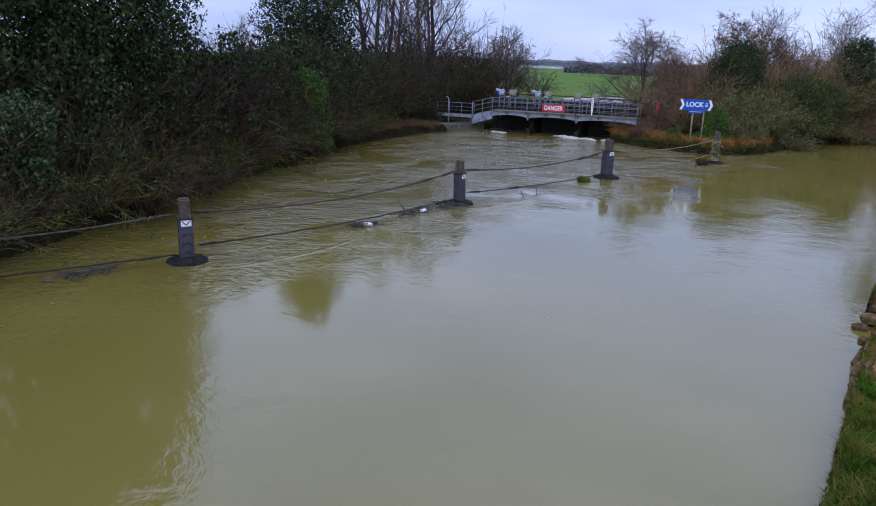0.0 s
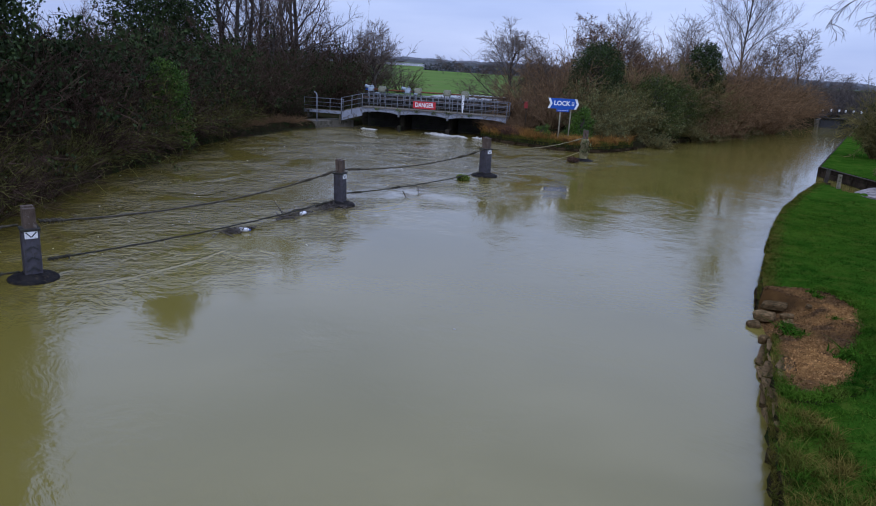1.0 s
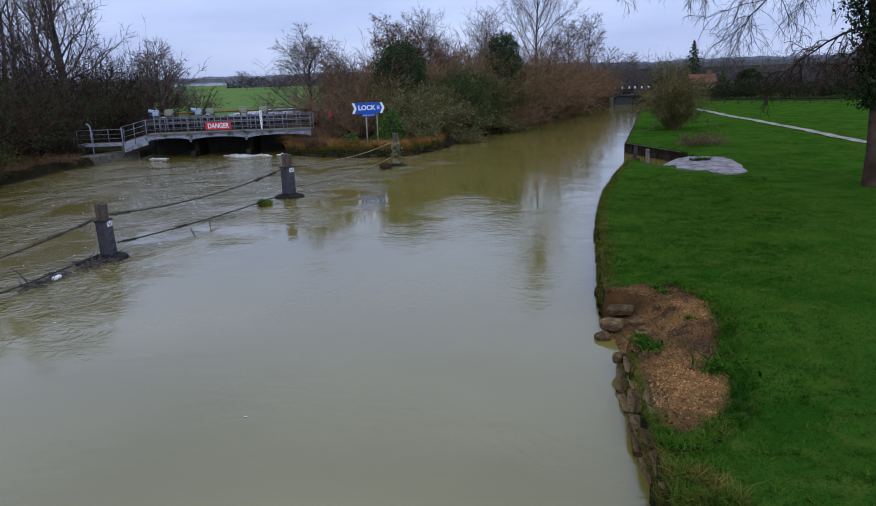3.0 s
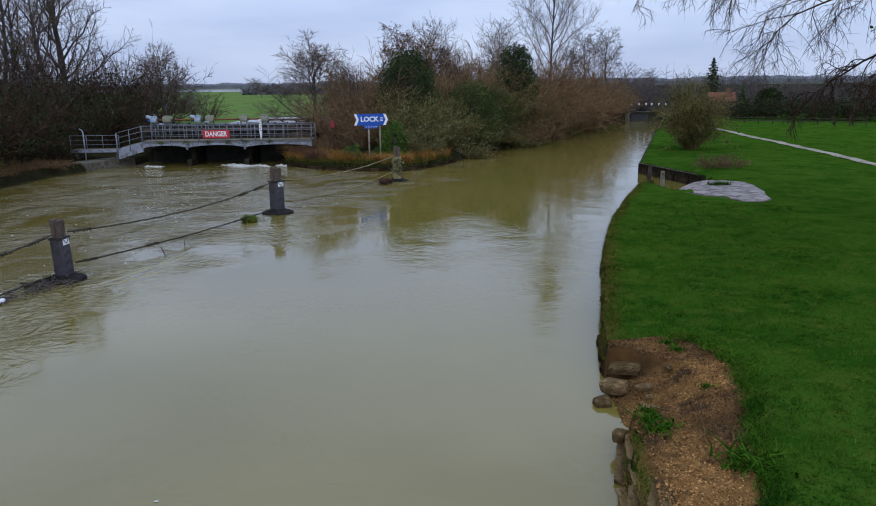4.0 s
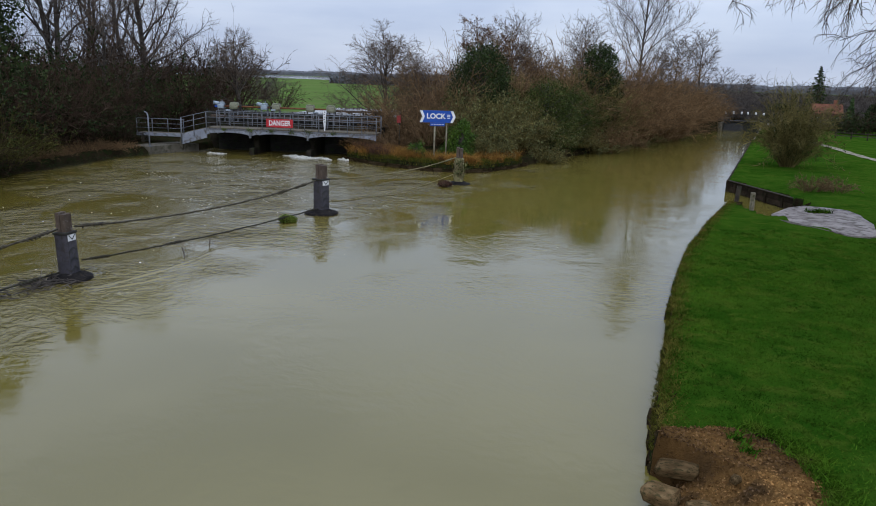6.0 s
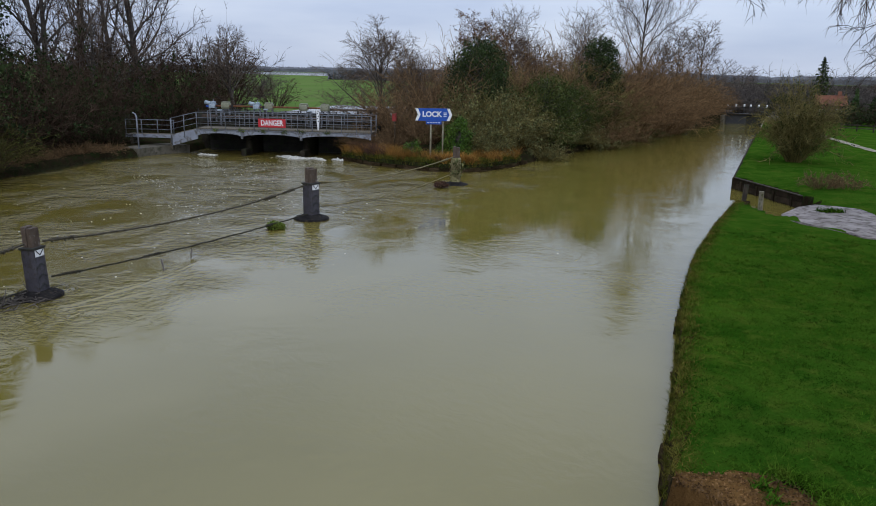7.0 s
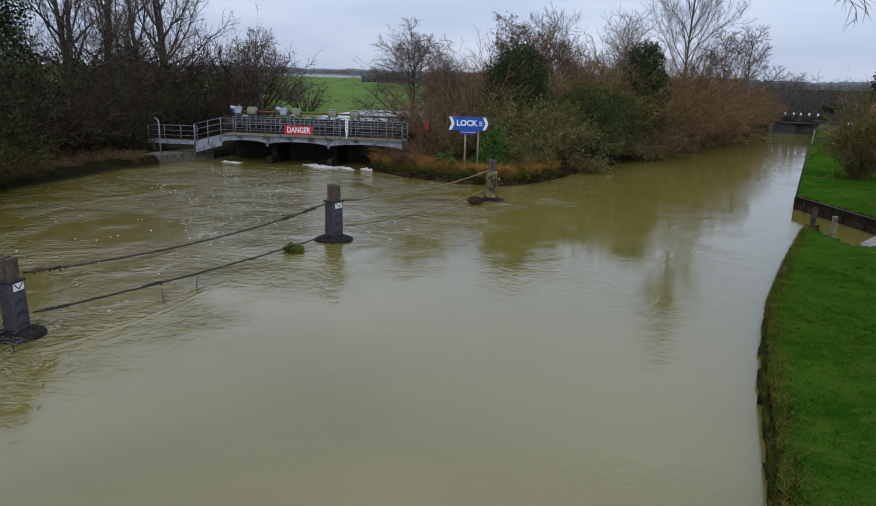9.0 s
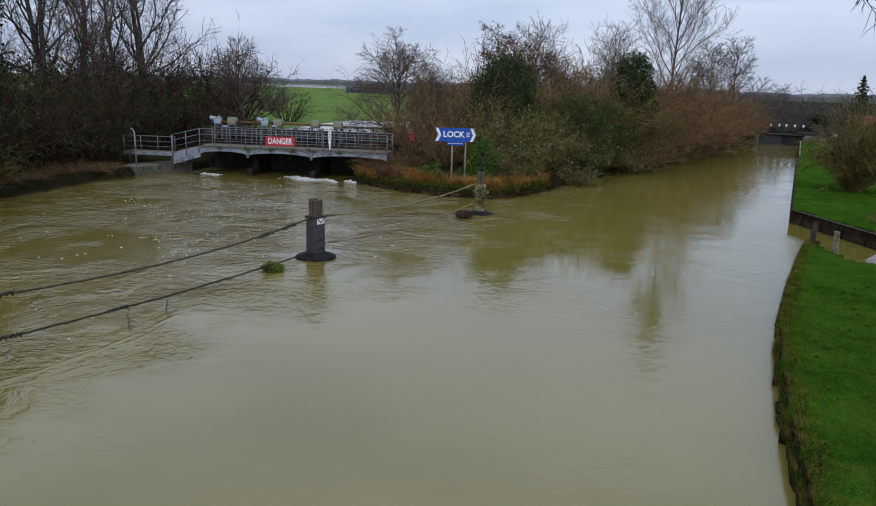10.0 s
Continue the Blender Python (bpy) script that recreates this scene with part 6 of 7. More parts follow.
plant("bracken", bush(28, 0.75, 0.9, 70, 6, M_BARK_RUST, droop=0.6, upright=0.4, thick=0.008, fine=0.004), "rusty dead bracken at the foot of the bank", "bracken",
      spots([(-20.2, 6.3, 1.11, 1.00), (-20.5, 7.4, 1.00, 1.00), (-19.8, 5.0, 1.00, 0.90), (-18.7, 3.0, 1.00, 0.80), (-17.6, 0.8, 0.89, 0.70), (-18.3, 1.9, 1.0, 0.9), (-19.2, 4.1, 1.1, 1.0), (-19.6, 5.6, 1.15, 1.1), (-19.5, 7.0, 1.0, 0.9), (-19.7, 8.1, 0.9, 0.9), (-18.2, 0.2, 1.0, 0.8)]), "rusty bracken")

# the island between weir and cut
plant("bare_tree", bare(44, 6.2, 3.5, 0.12, M_BARK_PALE, limbs_n=28, kids=(9, 7), sprays=12, rise=0.30, first=0.10, leader=0.72, fine=0.0044), "rounded bare island tree with pale buds", "tree",
      spots([(-12.1, 22.7, 1.34, 0.82)]), "island trees")
plant("bare_tree", bare(49, 6.2, 3.4, 0.10, M_BARK_PALE, limbs_n=22, kids=(7, 6), sprays=8, rise=0.5, first=0.10, leader=0.74, fine=0.006), "rounded bare island tree with a brown crown", "tree",
      spots([(-8.2, 36.8, 1.23, 1.02), (-4.0, 41.2, 1.24, 1.02), (-9.1, 21.8, 0.87, 0.90), (-1.5, 37.0, 1.07, 0.95), (-5.6, 32.6, 1.00, 0.95)]), "island trees")
plant("alder", bare(45, 6.6, 2.9, 0.11, M_BARK_RED, M_CATKIN, 7500, 0.05, limbs_n=18, kids=(7, 6), sprays=9, rise=0.3, first=0.2, fine=0.008), "reddish alder thick with dead catkins", "tree", spots([(-10.5, 34.7, 1.32, 0.84), (-6.7, 32.4, 1.17, 0.78)]), "island trees")
plant("evergreen_tree", evergreen(34, 4.6, 2.0, M_LEAF_DEEP, 26000, 0.055, 90, 0.10, conic=-0.05), "rounded dark evergreen on the island", "tree", spots([(-4.9, 23.2, 1.2, 1.12)]), "island trees")
plant("conifer", evergreen(35, 5.8, 1.4, M_LEAF_DEEP, 20000, 0.055, 80, 0.05, conic=0.0), "narrow dark ivy-clad tree on the island", "tree", spots([(-0.2, 33.4, 1.45, 0.86)]), "island trees")
plant("holly", evergreen(36, 3.5, 2.0, M_LEAF_OLIVE, 17000, 0.05, 80, 0.1, conic=0.0), "glossy green holly on the island", "shrub", spots([(-1.2, 25.5, 1.20, 1.05), (-0.5, 28.0, 1.02, 1.10)]), "island shrubs")
plant("grey_shrub", bush(51, 2.6, 1.8, 120, 10, M_BARK_OLIVE, M_LEAF_GREY, 4200, 0.058, droop=0.45, upright=0.6), "grey-green leafy shrub on the island bank", "shrub",
      spots([(-2.7, 19.7, 1.20, 1.12), (-2.1, 22.2, 1.15, 1.18), (-4.0, 20.6, 1.24, 1.20), (-2.1, 17.9, 0.80, 1.0), (-1.6, 24.9, 1.08, 0.98)]), "island shrubs")
plant("laurel", evergreen(37, 1.8, 0.85, M_LEAF_BRIGHT, 6500, 0.05, 30, 0.05, conic=0.2), "bright green bush beside the lock sign", "shrub", spots([(-2.5, 15.8, 1.19, 1.00)]), "island shrubs")
plant("green_mound", evergreen(39, 0.75, 0.6, M_LEAF_BRIGHT, 1800, 0.04, 14, 0.05, conic=0.1), "low round green plant among the sedge", "shrub", spots([(-4.7, 14.7, 1.19, 1.00), (-3.3, 15.3, 0.95, 0.90)]), "island shrubs")
plant("brown_shrub", bush(52, 2.6, 1.6, 110, 8, M_BARK_RED, droop=0.25, upright=0.7), "leafless brown island thicket", "shrub",
      spots([(-8.7, 20.0, 1.57, 1.15), (-7.5, 17.1, 0.64, 0.72), (-8.5, 15.7, 0.62, 0.85), (-9.1, 16.9, 0.75, 0.9), (-6.7, 21.9, 1.74, 1.20), (-5.9, 18.6, 1.17, 1.00), (-2.5, 30.2, 2.02, 1.10), (-8.0, 25.5, 1.84, 1.20), (-10.0, 22.1, 1.16, 1.00), (-4.4, 28.0, 1.90, 1.20)]), "island shrubs")
plant("brown_willow", bush(53, 4.2, 2.1, 130, 11, M_BARK_RUST, droop=0.30, upright=0.70, thick=0.020, fine=0.0058), "dense rusty willow thicket over the cut", "shrub",
      spots([(1.4, 38.6, 1.26, 1.05), (0.4, 35.8, 1.08, 0.95), (2.1, 45.7, 1.26, 1.00), (2.0, 51.8, 1.13, 0.95), (2.4, 58.3, 1.05, 0.90), (2.5, 63.0, 1.0, 0.85), (3.0, 67.2, 0.86, 0.80), (1.2, 65.0, 1.1, 0.85), (1.0, 31.6, 0.9, 0.7), (2.3, 48.6, 1.1, 0.9), (-0.6, 43.5, 1.49, 1.10), (0.6, 53.2, 1.42, 1.10), (-6.8, 32.1, 1.47, 1.05), (-5.3, 37.7, 1.65, 0.98), (-9.3, 39.2, 1.63, 0.95), (-1.9, 45.6, 1.54, 1.00), (-3.0, 34.6, 1.48, 0.95), (-9.9, 29.4, 1.37, 0.98), (-1.2, 39.2, 1.43, 1.00)]), "island willows")
plant("olive_shrub", bush(54, 1.5, 1.2, 130, 8, M_BARK_OLIVE, M_LEAF_GREY, 1300, 0.06, droop=0.6, upright=0.45), "low yellow-green shrub trailing in the cut", "shrub",
      spots([(0.4, 30.7, 1.32, 1.00), (0.2, 28.0, 1.08, 0.90), (0.1, 22.2, 0.96, 0.90), (0.9, 34.2, 0.96, 0.90), (1.5, 38.6, 1.0, 0.85), (1.7, 44.0, 0.9, 0.9), (2.4, 50.5, 0.9, 0.85)]), "island shrubs")
plant("tall_tree", bare(46, 14.0, 5.2, 0.12, M_BARK_PALE, limbs_n=26, kids=(9, 6), sprays=9, rise=1.15, first=0.22, fine=0.006), "tall bare poplar with a fan of upright branches", "tree", spots([(-2.1, 54.5, 1.23, 1.05)]), "island trees")
plant("bare_tree", bare(47, 8.2, 3.4, 0.12, M_BARK_PALE, limbs_n=15, kids=(7, 5), sprays=10, rise=0.5, first=0.2, fine=0.010), "thin bare tree with a pale trunk", "tree", spots([(-105.3, 151.4, 0.96, 0.66), (-100.0, 152.7, 0.77, 0.55), (1.7, 67.2, 1.18, 1.00), (-0.1, 60.9, 1.06, 1.00), (3.2, 89.6, 0.73, 0.90), (0.0, 46.8, 0.89, 0.95)]), "island trees")

plant("olive_willow", bush(59, 3.7, 1.9, 120, 8, M_BARK_OLIVE, M_LEAF_OLIVE, 900, 0.05, droop=0.25, upright=0.7, thick=0.022, fine=0.006), "olive-brown sallow among the island evergreens", "shrub",
      spots([(-3.0, 26.6, 1.19, 1.05), (-0.0, 33.2, 1.08, 1.00), (-1.5, 31.2, 1.31, 1.10), (-5.8, 25.7, 1.05, 0.95)]), "island willows")

# the lawn side
plant("quay_bush", bush(55, 2.7, 1.0, 260, 13, M_BARK_OLIVE, M_LEAF_DARK, 4200, 0.035, droop=0.42, upright=0.84), "round olive-brown shrub on the quay lawn", "shrub", spots([(13.3, 24.9, 1.04, 1.55)]))
plant("bracken", bush(56, 0.55, 0.9, 60, 6, M_BARK_RED, droop=0.5, upright=0.5, thick=0.007, fine=0.004), "brown dead dock stems in the lawn", "dead plants", spots([(14.8, 15.0, 1.41, 1.30), (15.8, 15.3, 1.41, 1.17)]), "dead stems")
plant("lawn_tree", weeping(48, 12.5, 7.6, 0.24), "large bare lawn tree with ivy and drooping outer twigs", "tree", [(20.6, 2.2, ground_z(20.6, 2.2) - 0.05, 1.0, 1.0, 0)])
plant("fir_tree", fir(61, 5.6, 2.1, M_LEAF_DEEP), "dark fir standing behind the house", "tree", spots([(13.2, 78.0, 1.25, 1.0)]))
plant("fir_tree", fir(62, 2.9, 0.7, M_LEAF_MID), "small green garden conifer", "tree", spots([(16.7, 66.6, 1.05, 1.20)]))
plant("hedge_bush", bush(57, 2.5, 1.7, 40, 5, M_BARK_SHADED, M_LEAF_DARK, 1500, 0.08, droop=0.3, upright=0.65, fine=0.008), "dark hedge bush along the meadow edge", "hedge",
      spots([(16.9 + 2.15 * i, 64.6 - 0.78 * i + (i % 3) * 0.7, 1.45 + 0.2 * (i % 2), 0.68 + 0.10 * (i % 3) - 0.012 * i) for i in range(13)]), "meadow hedge")
plant("hedge_bush", bush(58, 3.4, 1.8, 75, 9, M_BARK_DULL, droop=0.35, upright=0.6, fine=0.007), "bare grey-brown tree clump at the end of the cut", "tree",
      spots([(2.6 + 2.32 * i, 84.8 - 1.8 * (i % 3) - 0.29 * i, 1.7 + 0.3 * (i % 2), 0.74 - 0.022 * i + 0.08 * (i % 3)) for i in range(12)] + [(10.8, 70.9, 1.0, 0.85), (12.0, 69.6, 0.9, 0.8), (15.6, 69.2, 1.0, 0.8)]), "far clumps")

plant("far_tree", bush(60, 5.2, 3.0, 80, 9, M_BARK_DULL, droop=0.3, upright=0.68, thick=0.035, fine=0.011), "grey-brown winter tree in a distant wood", "tree",
      spots([(-8.0 + 4.6 * i, 104 - 2.6 * (i % 3) - 0.25 * i, 1.05 + 0.18 * (i % 2), 0.80 + 0.06 * ((i * 7) % 4) - 0.010 * i) for i in range(17)] + [(-48.0 - 4.2 * i, 51.0 - 5.6 * i + 2.0 * (i % 2), 1.0 + 0.15 * (i % 2), 0.86 + 0.05 * ((i * 5) % 3)) for i in range(8)]), "distant wood")
plant("evergreen_tree", evergreen(38, 4.4, 1.9, M_LEAF_DARK, 5200, 0.16, 30, 0.1, conic=0.1), "dark evergreen clump at the end of the cut", "tree",
      spots([(9.3, 78.7, 0.96, 0.60), (19.6, 71.7, 0.97, 0.75)]), "far clumps")

# woods on the skyline beyond the fields
fr = np.random.default_rng(77)
ridge_x = np.arange(-1000, 760, 2.6)
ridge_h = 7.4 + 0.5 * np.sin(ridge_x * 0.045) + 0.4 * np.sin(ridge_x * 0.13 + 2) + fr.normal(size=len(ridge_x)) * 0.30
ridge_y = 640 + 0.12 * np.abs(ridge_x)
rows = [np.stack([ridge_x, ridge_y + dy, z], 1) for dy, z in ((-4, 0 * ridge_h + 0.6), (-3, ridge_h * 0.7), (0, ridge_h), (4, ridge_h * 0.6), (5, 0 * ridge_h + 0.6))]
m = len(ridge_x)
tagged(raw("far_woods", np.concatenate(rows), [(a * m + k, a * m + k + 1, a * m + m + k + 1, a * m + m + k) for a in range(4) for k in range(m - 1)], M_HAZED_WOOD), "line of distant winter woods, grey with painted haze", "woods", kind="stuff")
n = 5000
lx = fr.uniform(-990, 750, n)
line = [np.stack([lx, 634 + 0.12 * np.abs(lx), np.interp(lx, ridge_x, ridge_h) * fr.uniform(0.5, 1.08, n)], 1)]
hx = np.arange(-150, -15, 1.1)
hh = 2.6 + 0.35 * np.sin(hx * 0.4) + 0.3 * np.sin(hx * 0.17) + fr.normal(size=len(hx)) * 0.22
rows = [np.stack([hx, 205 + dy + 0 * hx, z], 1) for dy, z in ((-1.2, 0 * hx + 0.8), (-0.9, 0.5 + hh * 0.7), (0, 0.9 + hh), (0.9, 0.5 + hh * 0.7), (1.2, 0 * hx + 0.8))]
m = len(hx)
tagged(raw("far_hedge", np.concatenate(rows), [(a * m + k, a * m + k + 1, a * m + m + k + 1, a * m + m + k) for a in range(4) for k in range(m - 1)], M_HAZED_WOOD), "leafless field hedge beyond the flood, grey with painted haze", "hedge", kind="stuff")
k = 2600
bx = fr.uniform(-150, -15, k)
line.append(np.stack([bx, 203.6 + fr.normal(size=k) * 0.3, 1.0 + np.interp(bx, hx, hh) * fr.uniform(0.2, 1.25, k)], 1))
tagged(link_mesh("far_trees", leaf_mesh("far_trees", np.concatenate(line), 1.0, fr, 0.0, 1.2), M_HAZED_WOOD), "far trees standing in the flat fields, grey with painted haze", "woods", kind="stuff")

# ---------------------------------------------------------------- grasses
def in_lawn(r, n, lo, hi):
    x, y = r.uniform(lo[0], hi[0], n), r.uniform(lo[1], hi[1], n)
    sd = signed(RIVER, x, y)
    bare_d = signed(np.array(DIRT), x, y)
    slab_d = signed(np.array(SLAB), x, y)
    keep = (sd > 0.1) & (bare_d > 0.06 - 0.22 * r.uniform(size=n) ** 2) & (slab_d > 0.03)
    x, y, sd = x[keep], y[keep], sd[keep]
    return np.stack([x, y, bank_z(x, y, sd) - 0.01], 1)


gr = np.random.default_rng(5)
near = in_lawn(gr, 300000, (11.9, -23.0), (22.5, 2.5))
near = near[gr.uniform(size=len(near)) < np.clip((22.4 - near[:, 0]) / 5.5, 0.1, 1.0) * np.clip((3.6 - near[:, 1]) / 6.0, 0.15, 1.0)]
far_l = in_lawn(gr, 80000, (11.0, -10.0), (23.5, 32.0))
tagged(link_mesh("lawn_grass", blade_mesh("lawn_grass", np.concatenate([near, far_l]), 0.036, 0.0075, gr, 1.1, True), M_BLADE), "short lush green grass of the lawn", "grass", kind="stuff")

clumps = in_lawn(gr, 2400, (12.0, -22.0), (17.6, 4.0))
clumps = np.repeat(clumps, 18, axis=0) + gr.normal(size=(len(clumps) * 18, 3)) * [0.035, 0.035, 0]
tagged(link_mesh("lawn_tufts", blade_mesh("lawn_tufts", clumps, 0.062, 0.006, gr, 1.2, True), M_BLADE), "taller tufts scattered through the lawn", "grass", kind="stuff")


def edge_points(r, poly, n, lo, hi, inset, spread):
    L = sum(math.dist(a, b) for a, b in zip(poly, poly[1:]))
    out = []
    while len(out) < n:
        at = along(poly, r.uniform(0, L))
        if not at or not lo < at[1] < hi:
            continue
        d = inset + abs(r.normal()) * spread
        x, y = at[0] + math.cos(radians(at[2] - 90)) * d, at[1] + math.sin(radians(at[2] - 90)) * d
        out.append((x, y))
    out = np.array(out)
    sd = signed(RIVER, out[:, 0], out[:, 1])
    z = np.where(sd > 0.05, land_height(out[:, 0], out[:, 1], sd), 0.25)
    keep = (sd > -0.03) & (signed(np.array(DIRT), out[:, 0], out[:, 1]) > 0.0)
    return np.concatenate([out, (z - 0.02)[:, None]], 1)[keep]


tufts = edge_points(gr, RIGHT_BANK, 32000, -24.0, 10.4, -0.04, 0.2)
tagged(link_mesh("bank_grass", blade_mesh("bank_grass", tufts, 0.055, 0.005, gr, 1.1), M_BLADE_OLD), "yellowing rough grass overhanging the bank edge", "grass", kind="stuff")
ISLE_EDGE = [(-0.1, 20.0), (-0.2, 17.5), (-0.6, 15.2), (-1.3, 14.1), (-3.0, 13.4), (-6.3, 13.6), (-9.2, 14.6), (-9.6, 15.6)]
def tussocks(centres, blades, spread):
    """Blade feet gathered in tussocks."""
    c = np.repeat(centres, blades, axis=0)
    return c + gr.normal(size=c.shape) * [spread, spread, 0]


tuft_at = edge_points(gr, ISLE_EDGE, 340, 12, 19, 0.18, 0.75)
tuft_at = tuft_at[np.sin(tuft_at[:, 0] * 2.3 + 1) + np.sin(tuft_at[:, 1] * 3.1) + gr.normal(size=len(tuft_at)) * 0.6 > -0.15]
sedge = tussocks(tuft_at, 85, 0.07)
tagged(link_mesh("island_sedge", blade_mesh("island_sedge", sedge, np.repeat(gr.uniform(0.2, 0.62, len(tuft_at)), 85), 0.008, gr, 0.6), M_DRY), "rusty orange sedge along the island edge", "sedge", kind="stuff")
ivy_at = edge_points(gr, ISLE_EDGE, 3000, 12, 19, -0.05, 0.12)
ivy_at[:, 2] += gr.uniform(-0.3, 0.16, len(ivy_at))
tagged(link_mesh("edge_ivy", leaf_mesh("edge_ivy", ivy_at, 0.045, gr, 0.4), M_LEAF_DARK), "dark ivy and weeds over the island edging", "ivy", kind="stuff")
red_at = tussocks(edge_points(gr, [(-6.4, 13.7), (-9.1, 14.7), (-9.5, 15.5)], 60, 12, 19, 0.25, 0.5), 60, 0.08)
tagged(link_mesh("dead_dock", blade_mesh("dead_dock", red_at, 0.62, 0.007, gr, 0.35), M_CATKIN), "dark red-brown dead weeds beside the bridge end", "weeds", kind="stuff")
isle_grass = edge_points(gr, ISLE_EDGE, 9000, 12, 19, 0.0, 1.0)
tagged(link_mesh("island_grass", blade_mesh("island_grass", isle_grass, 0.24, 0.010, gr, 0.6), M_BLADE_OLD), "rough green and straw grass on the island", "grass", kind="stuff")

tr = random.Random(8)
tuft_me = blade_mesh("grass_tuft", np.concatenate([gr.normal(size=(70, 2)) * 0.07, np.zeros((70, 1))], 1), 0.15, 0.010, gr, 0.7)
for x, y, s in ((15.35, -12.7, 0.7), (15.0, -13.25, 0.9), (14.92, -13.35, 0.8), (14.72, -14.0, 1.3), (14.82, -14.25, 1.2), (14.95, -14.1, 0.9), (14.66, -13.75, 0.9), (15.8, -14.6, 1.6), (15.95, -14.8, 1.8), (15.7, -14.85, 1.2), (14.7, -11.1, 1.0), (14.85, -11.35, 0.9)):
    t = tagged(link_mesh("grass_tuft", tuft_me, M_BLADE), "green grass tuft growing through the gravel", "grass tuft", "gravel tufts")
    t.matrix_basis = pose(x, y, ground_z(x, y) + 0.03, 0, 0, tr.uniform(0, 360)) @ Matrix.Diagonal((s, s, s * 0.5, 1))

for x, y, s in ((15.2, 8.5, 1.8), (15.45, 8.6, 1.5), (15.0, 8.4, 1.3)):
    t = tagged(link_mesh("grass_tuft", tuft_me, M_BLADE), "grass tuft growing through the concrete slab", "grass tuft", "slab tufts")
    t.matrix_basis = pose(x, y, 0.60, 0, 0, tr.uniform(0, 360)) @ Matrix.Diagonal((s, s, s * 0.6, 1))

# shaggy unmown grass on the bank below the bare patch
def shag(name, n, lo, hi, blades, height, mat, label, keep_off=0.12):
    c = in_lawn(gr, n, lo, hi)
    c = c[(c[:, 0] < 17.0 - 0.35 * (c[:, 1] + 21.0) * (c[:, 1] > -19.0)) & (signed(RIVER, c[:, 0], c[:, 1]) > keep_off)]
    tall = height * gr.uniform(0.55, 1.25, len(c))
    c[:, 2] += 0.05 * np.sin(c[:, 0] * 5.1) * np.sin(c[:, 1] * 4.3)
    tagged(link_mesh(name, blade_mesh(name, tussocks(c, blades, 0.055), np.repeat(tall, blades), 0.0055, gr, 1.1), mat), label, "grass", kind="stuff")


shag("shaggy_grass", 420, (14.9, -23.0), (17.4, -16.4), 64, 0.11, M_BLADE, "long shaggy green grass on the unmown bank")
shag("straw_grass", 330, (14.9, -24.0), (17.0, -17.6), 64, 0.13, M_BLADE_OLD, "long olive and straw-coloured grass on the unmown bank", 0.02)
shag("lawn_clover", 500, (16.0, -17.0), (19.0, -8.0), 16, 0.06, M_BLADE, "coarse dark tufts in the lawn by the bare patch")

# ragged turf lip round the bare patch
ring_line = DIRT[2:12]
lip_v, lip_f = [], []
lip_n = 160
lip_len = sum(math.dist(p, q) for p, q in zip(ring_line, ring_line[1:]))
for i in range(lip_n + 1):
    x, y, heading = along(ring_line, min(lip_len * i / lip_n, lip_len - 1e-4))
    nx, ny = math.cos(radians(heading + 90)), math.sin(radians(heading + 90))
    wob = 0.09 * noise.noise(Vector((x * 3.1, y * 3.1, 0))) + 0.05 * noise.noise(Vector((x * 9, y * 9, 4)))
    for off, dz in ((-0.10, -0.09), (-0.03, -0.02), (0.02, 0.035), (0.12, 0.045), (0.20, -0.02)):
        px, py = x + nx * (wob + off), y + ny * (wob + off)
        lip_v.append((px, py, ground_z(px, py) + dz + 0.012 * noise.noise(Vector((px * 14, py * 14, 1)))))
    if i:
        lip_f += [((i - 1) * 5 + j, (i - 1) * 5 + j + 1, i * 5 + j + 1, i * 5 + j) for j in range(4)]
tagged(raw("turf_lip", lip_v, lip_f, M_SCRUB, smooth=True), "dark torn soil lip of the turf round the gravel", "soil", kind="structure")
lip_at = np.array(lip_v).reshape(-1, 5, 3)[:, 2:4].reshape(-1, 3)
lip_at = np.repeat(lip_at, 34, axis=0) + gr.normal(size=(len(lip_at) * 34, 3)) * [0.07, 0.07, 0.0]
tagged(link_mesh("turf_fringe", blade_mesh("turf_fringe", lip_at, 0.05, 0.006, gr, 1.3), M_BLADE), "long grass leaning over the torn turf edge", "grass", kind="stuff")

# loose stones and pebbles on the bare patch
def boulder(seed):
    """A worn, slightly angular boulder."""
    bm = bmesh.new()
    bmesh.ops.create_icosphere(bm, subdivisions=3, radius=0.5)
    for v in bm.verts:
        p = v.co.copy()
        k = 1 + 0.20 * noise.noise(p * 2.3 + Vector((seed * 3.1, 0, seed))) + 0.08 * noise.noise(p * 7 + Vector((seed, 2, 0)))
        v.co = Vector((math.copysign(abs(p.x * 2) ** 0.45, p.x), math.copysign(abs(p.y * 2) ** 0.45, p.y), math.copysign(abs(p.z * 2) ** 0.4, p.z))) * 0.5 * k
    me = bpy.data.meshes.new("loose_stone")
    bm.to_mesh(me)
    bm.free()
    me.polygons.foreach_set("use_smooth", [True] * len(me.polygons))
    me.materials.append(M_STONE)
    return me


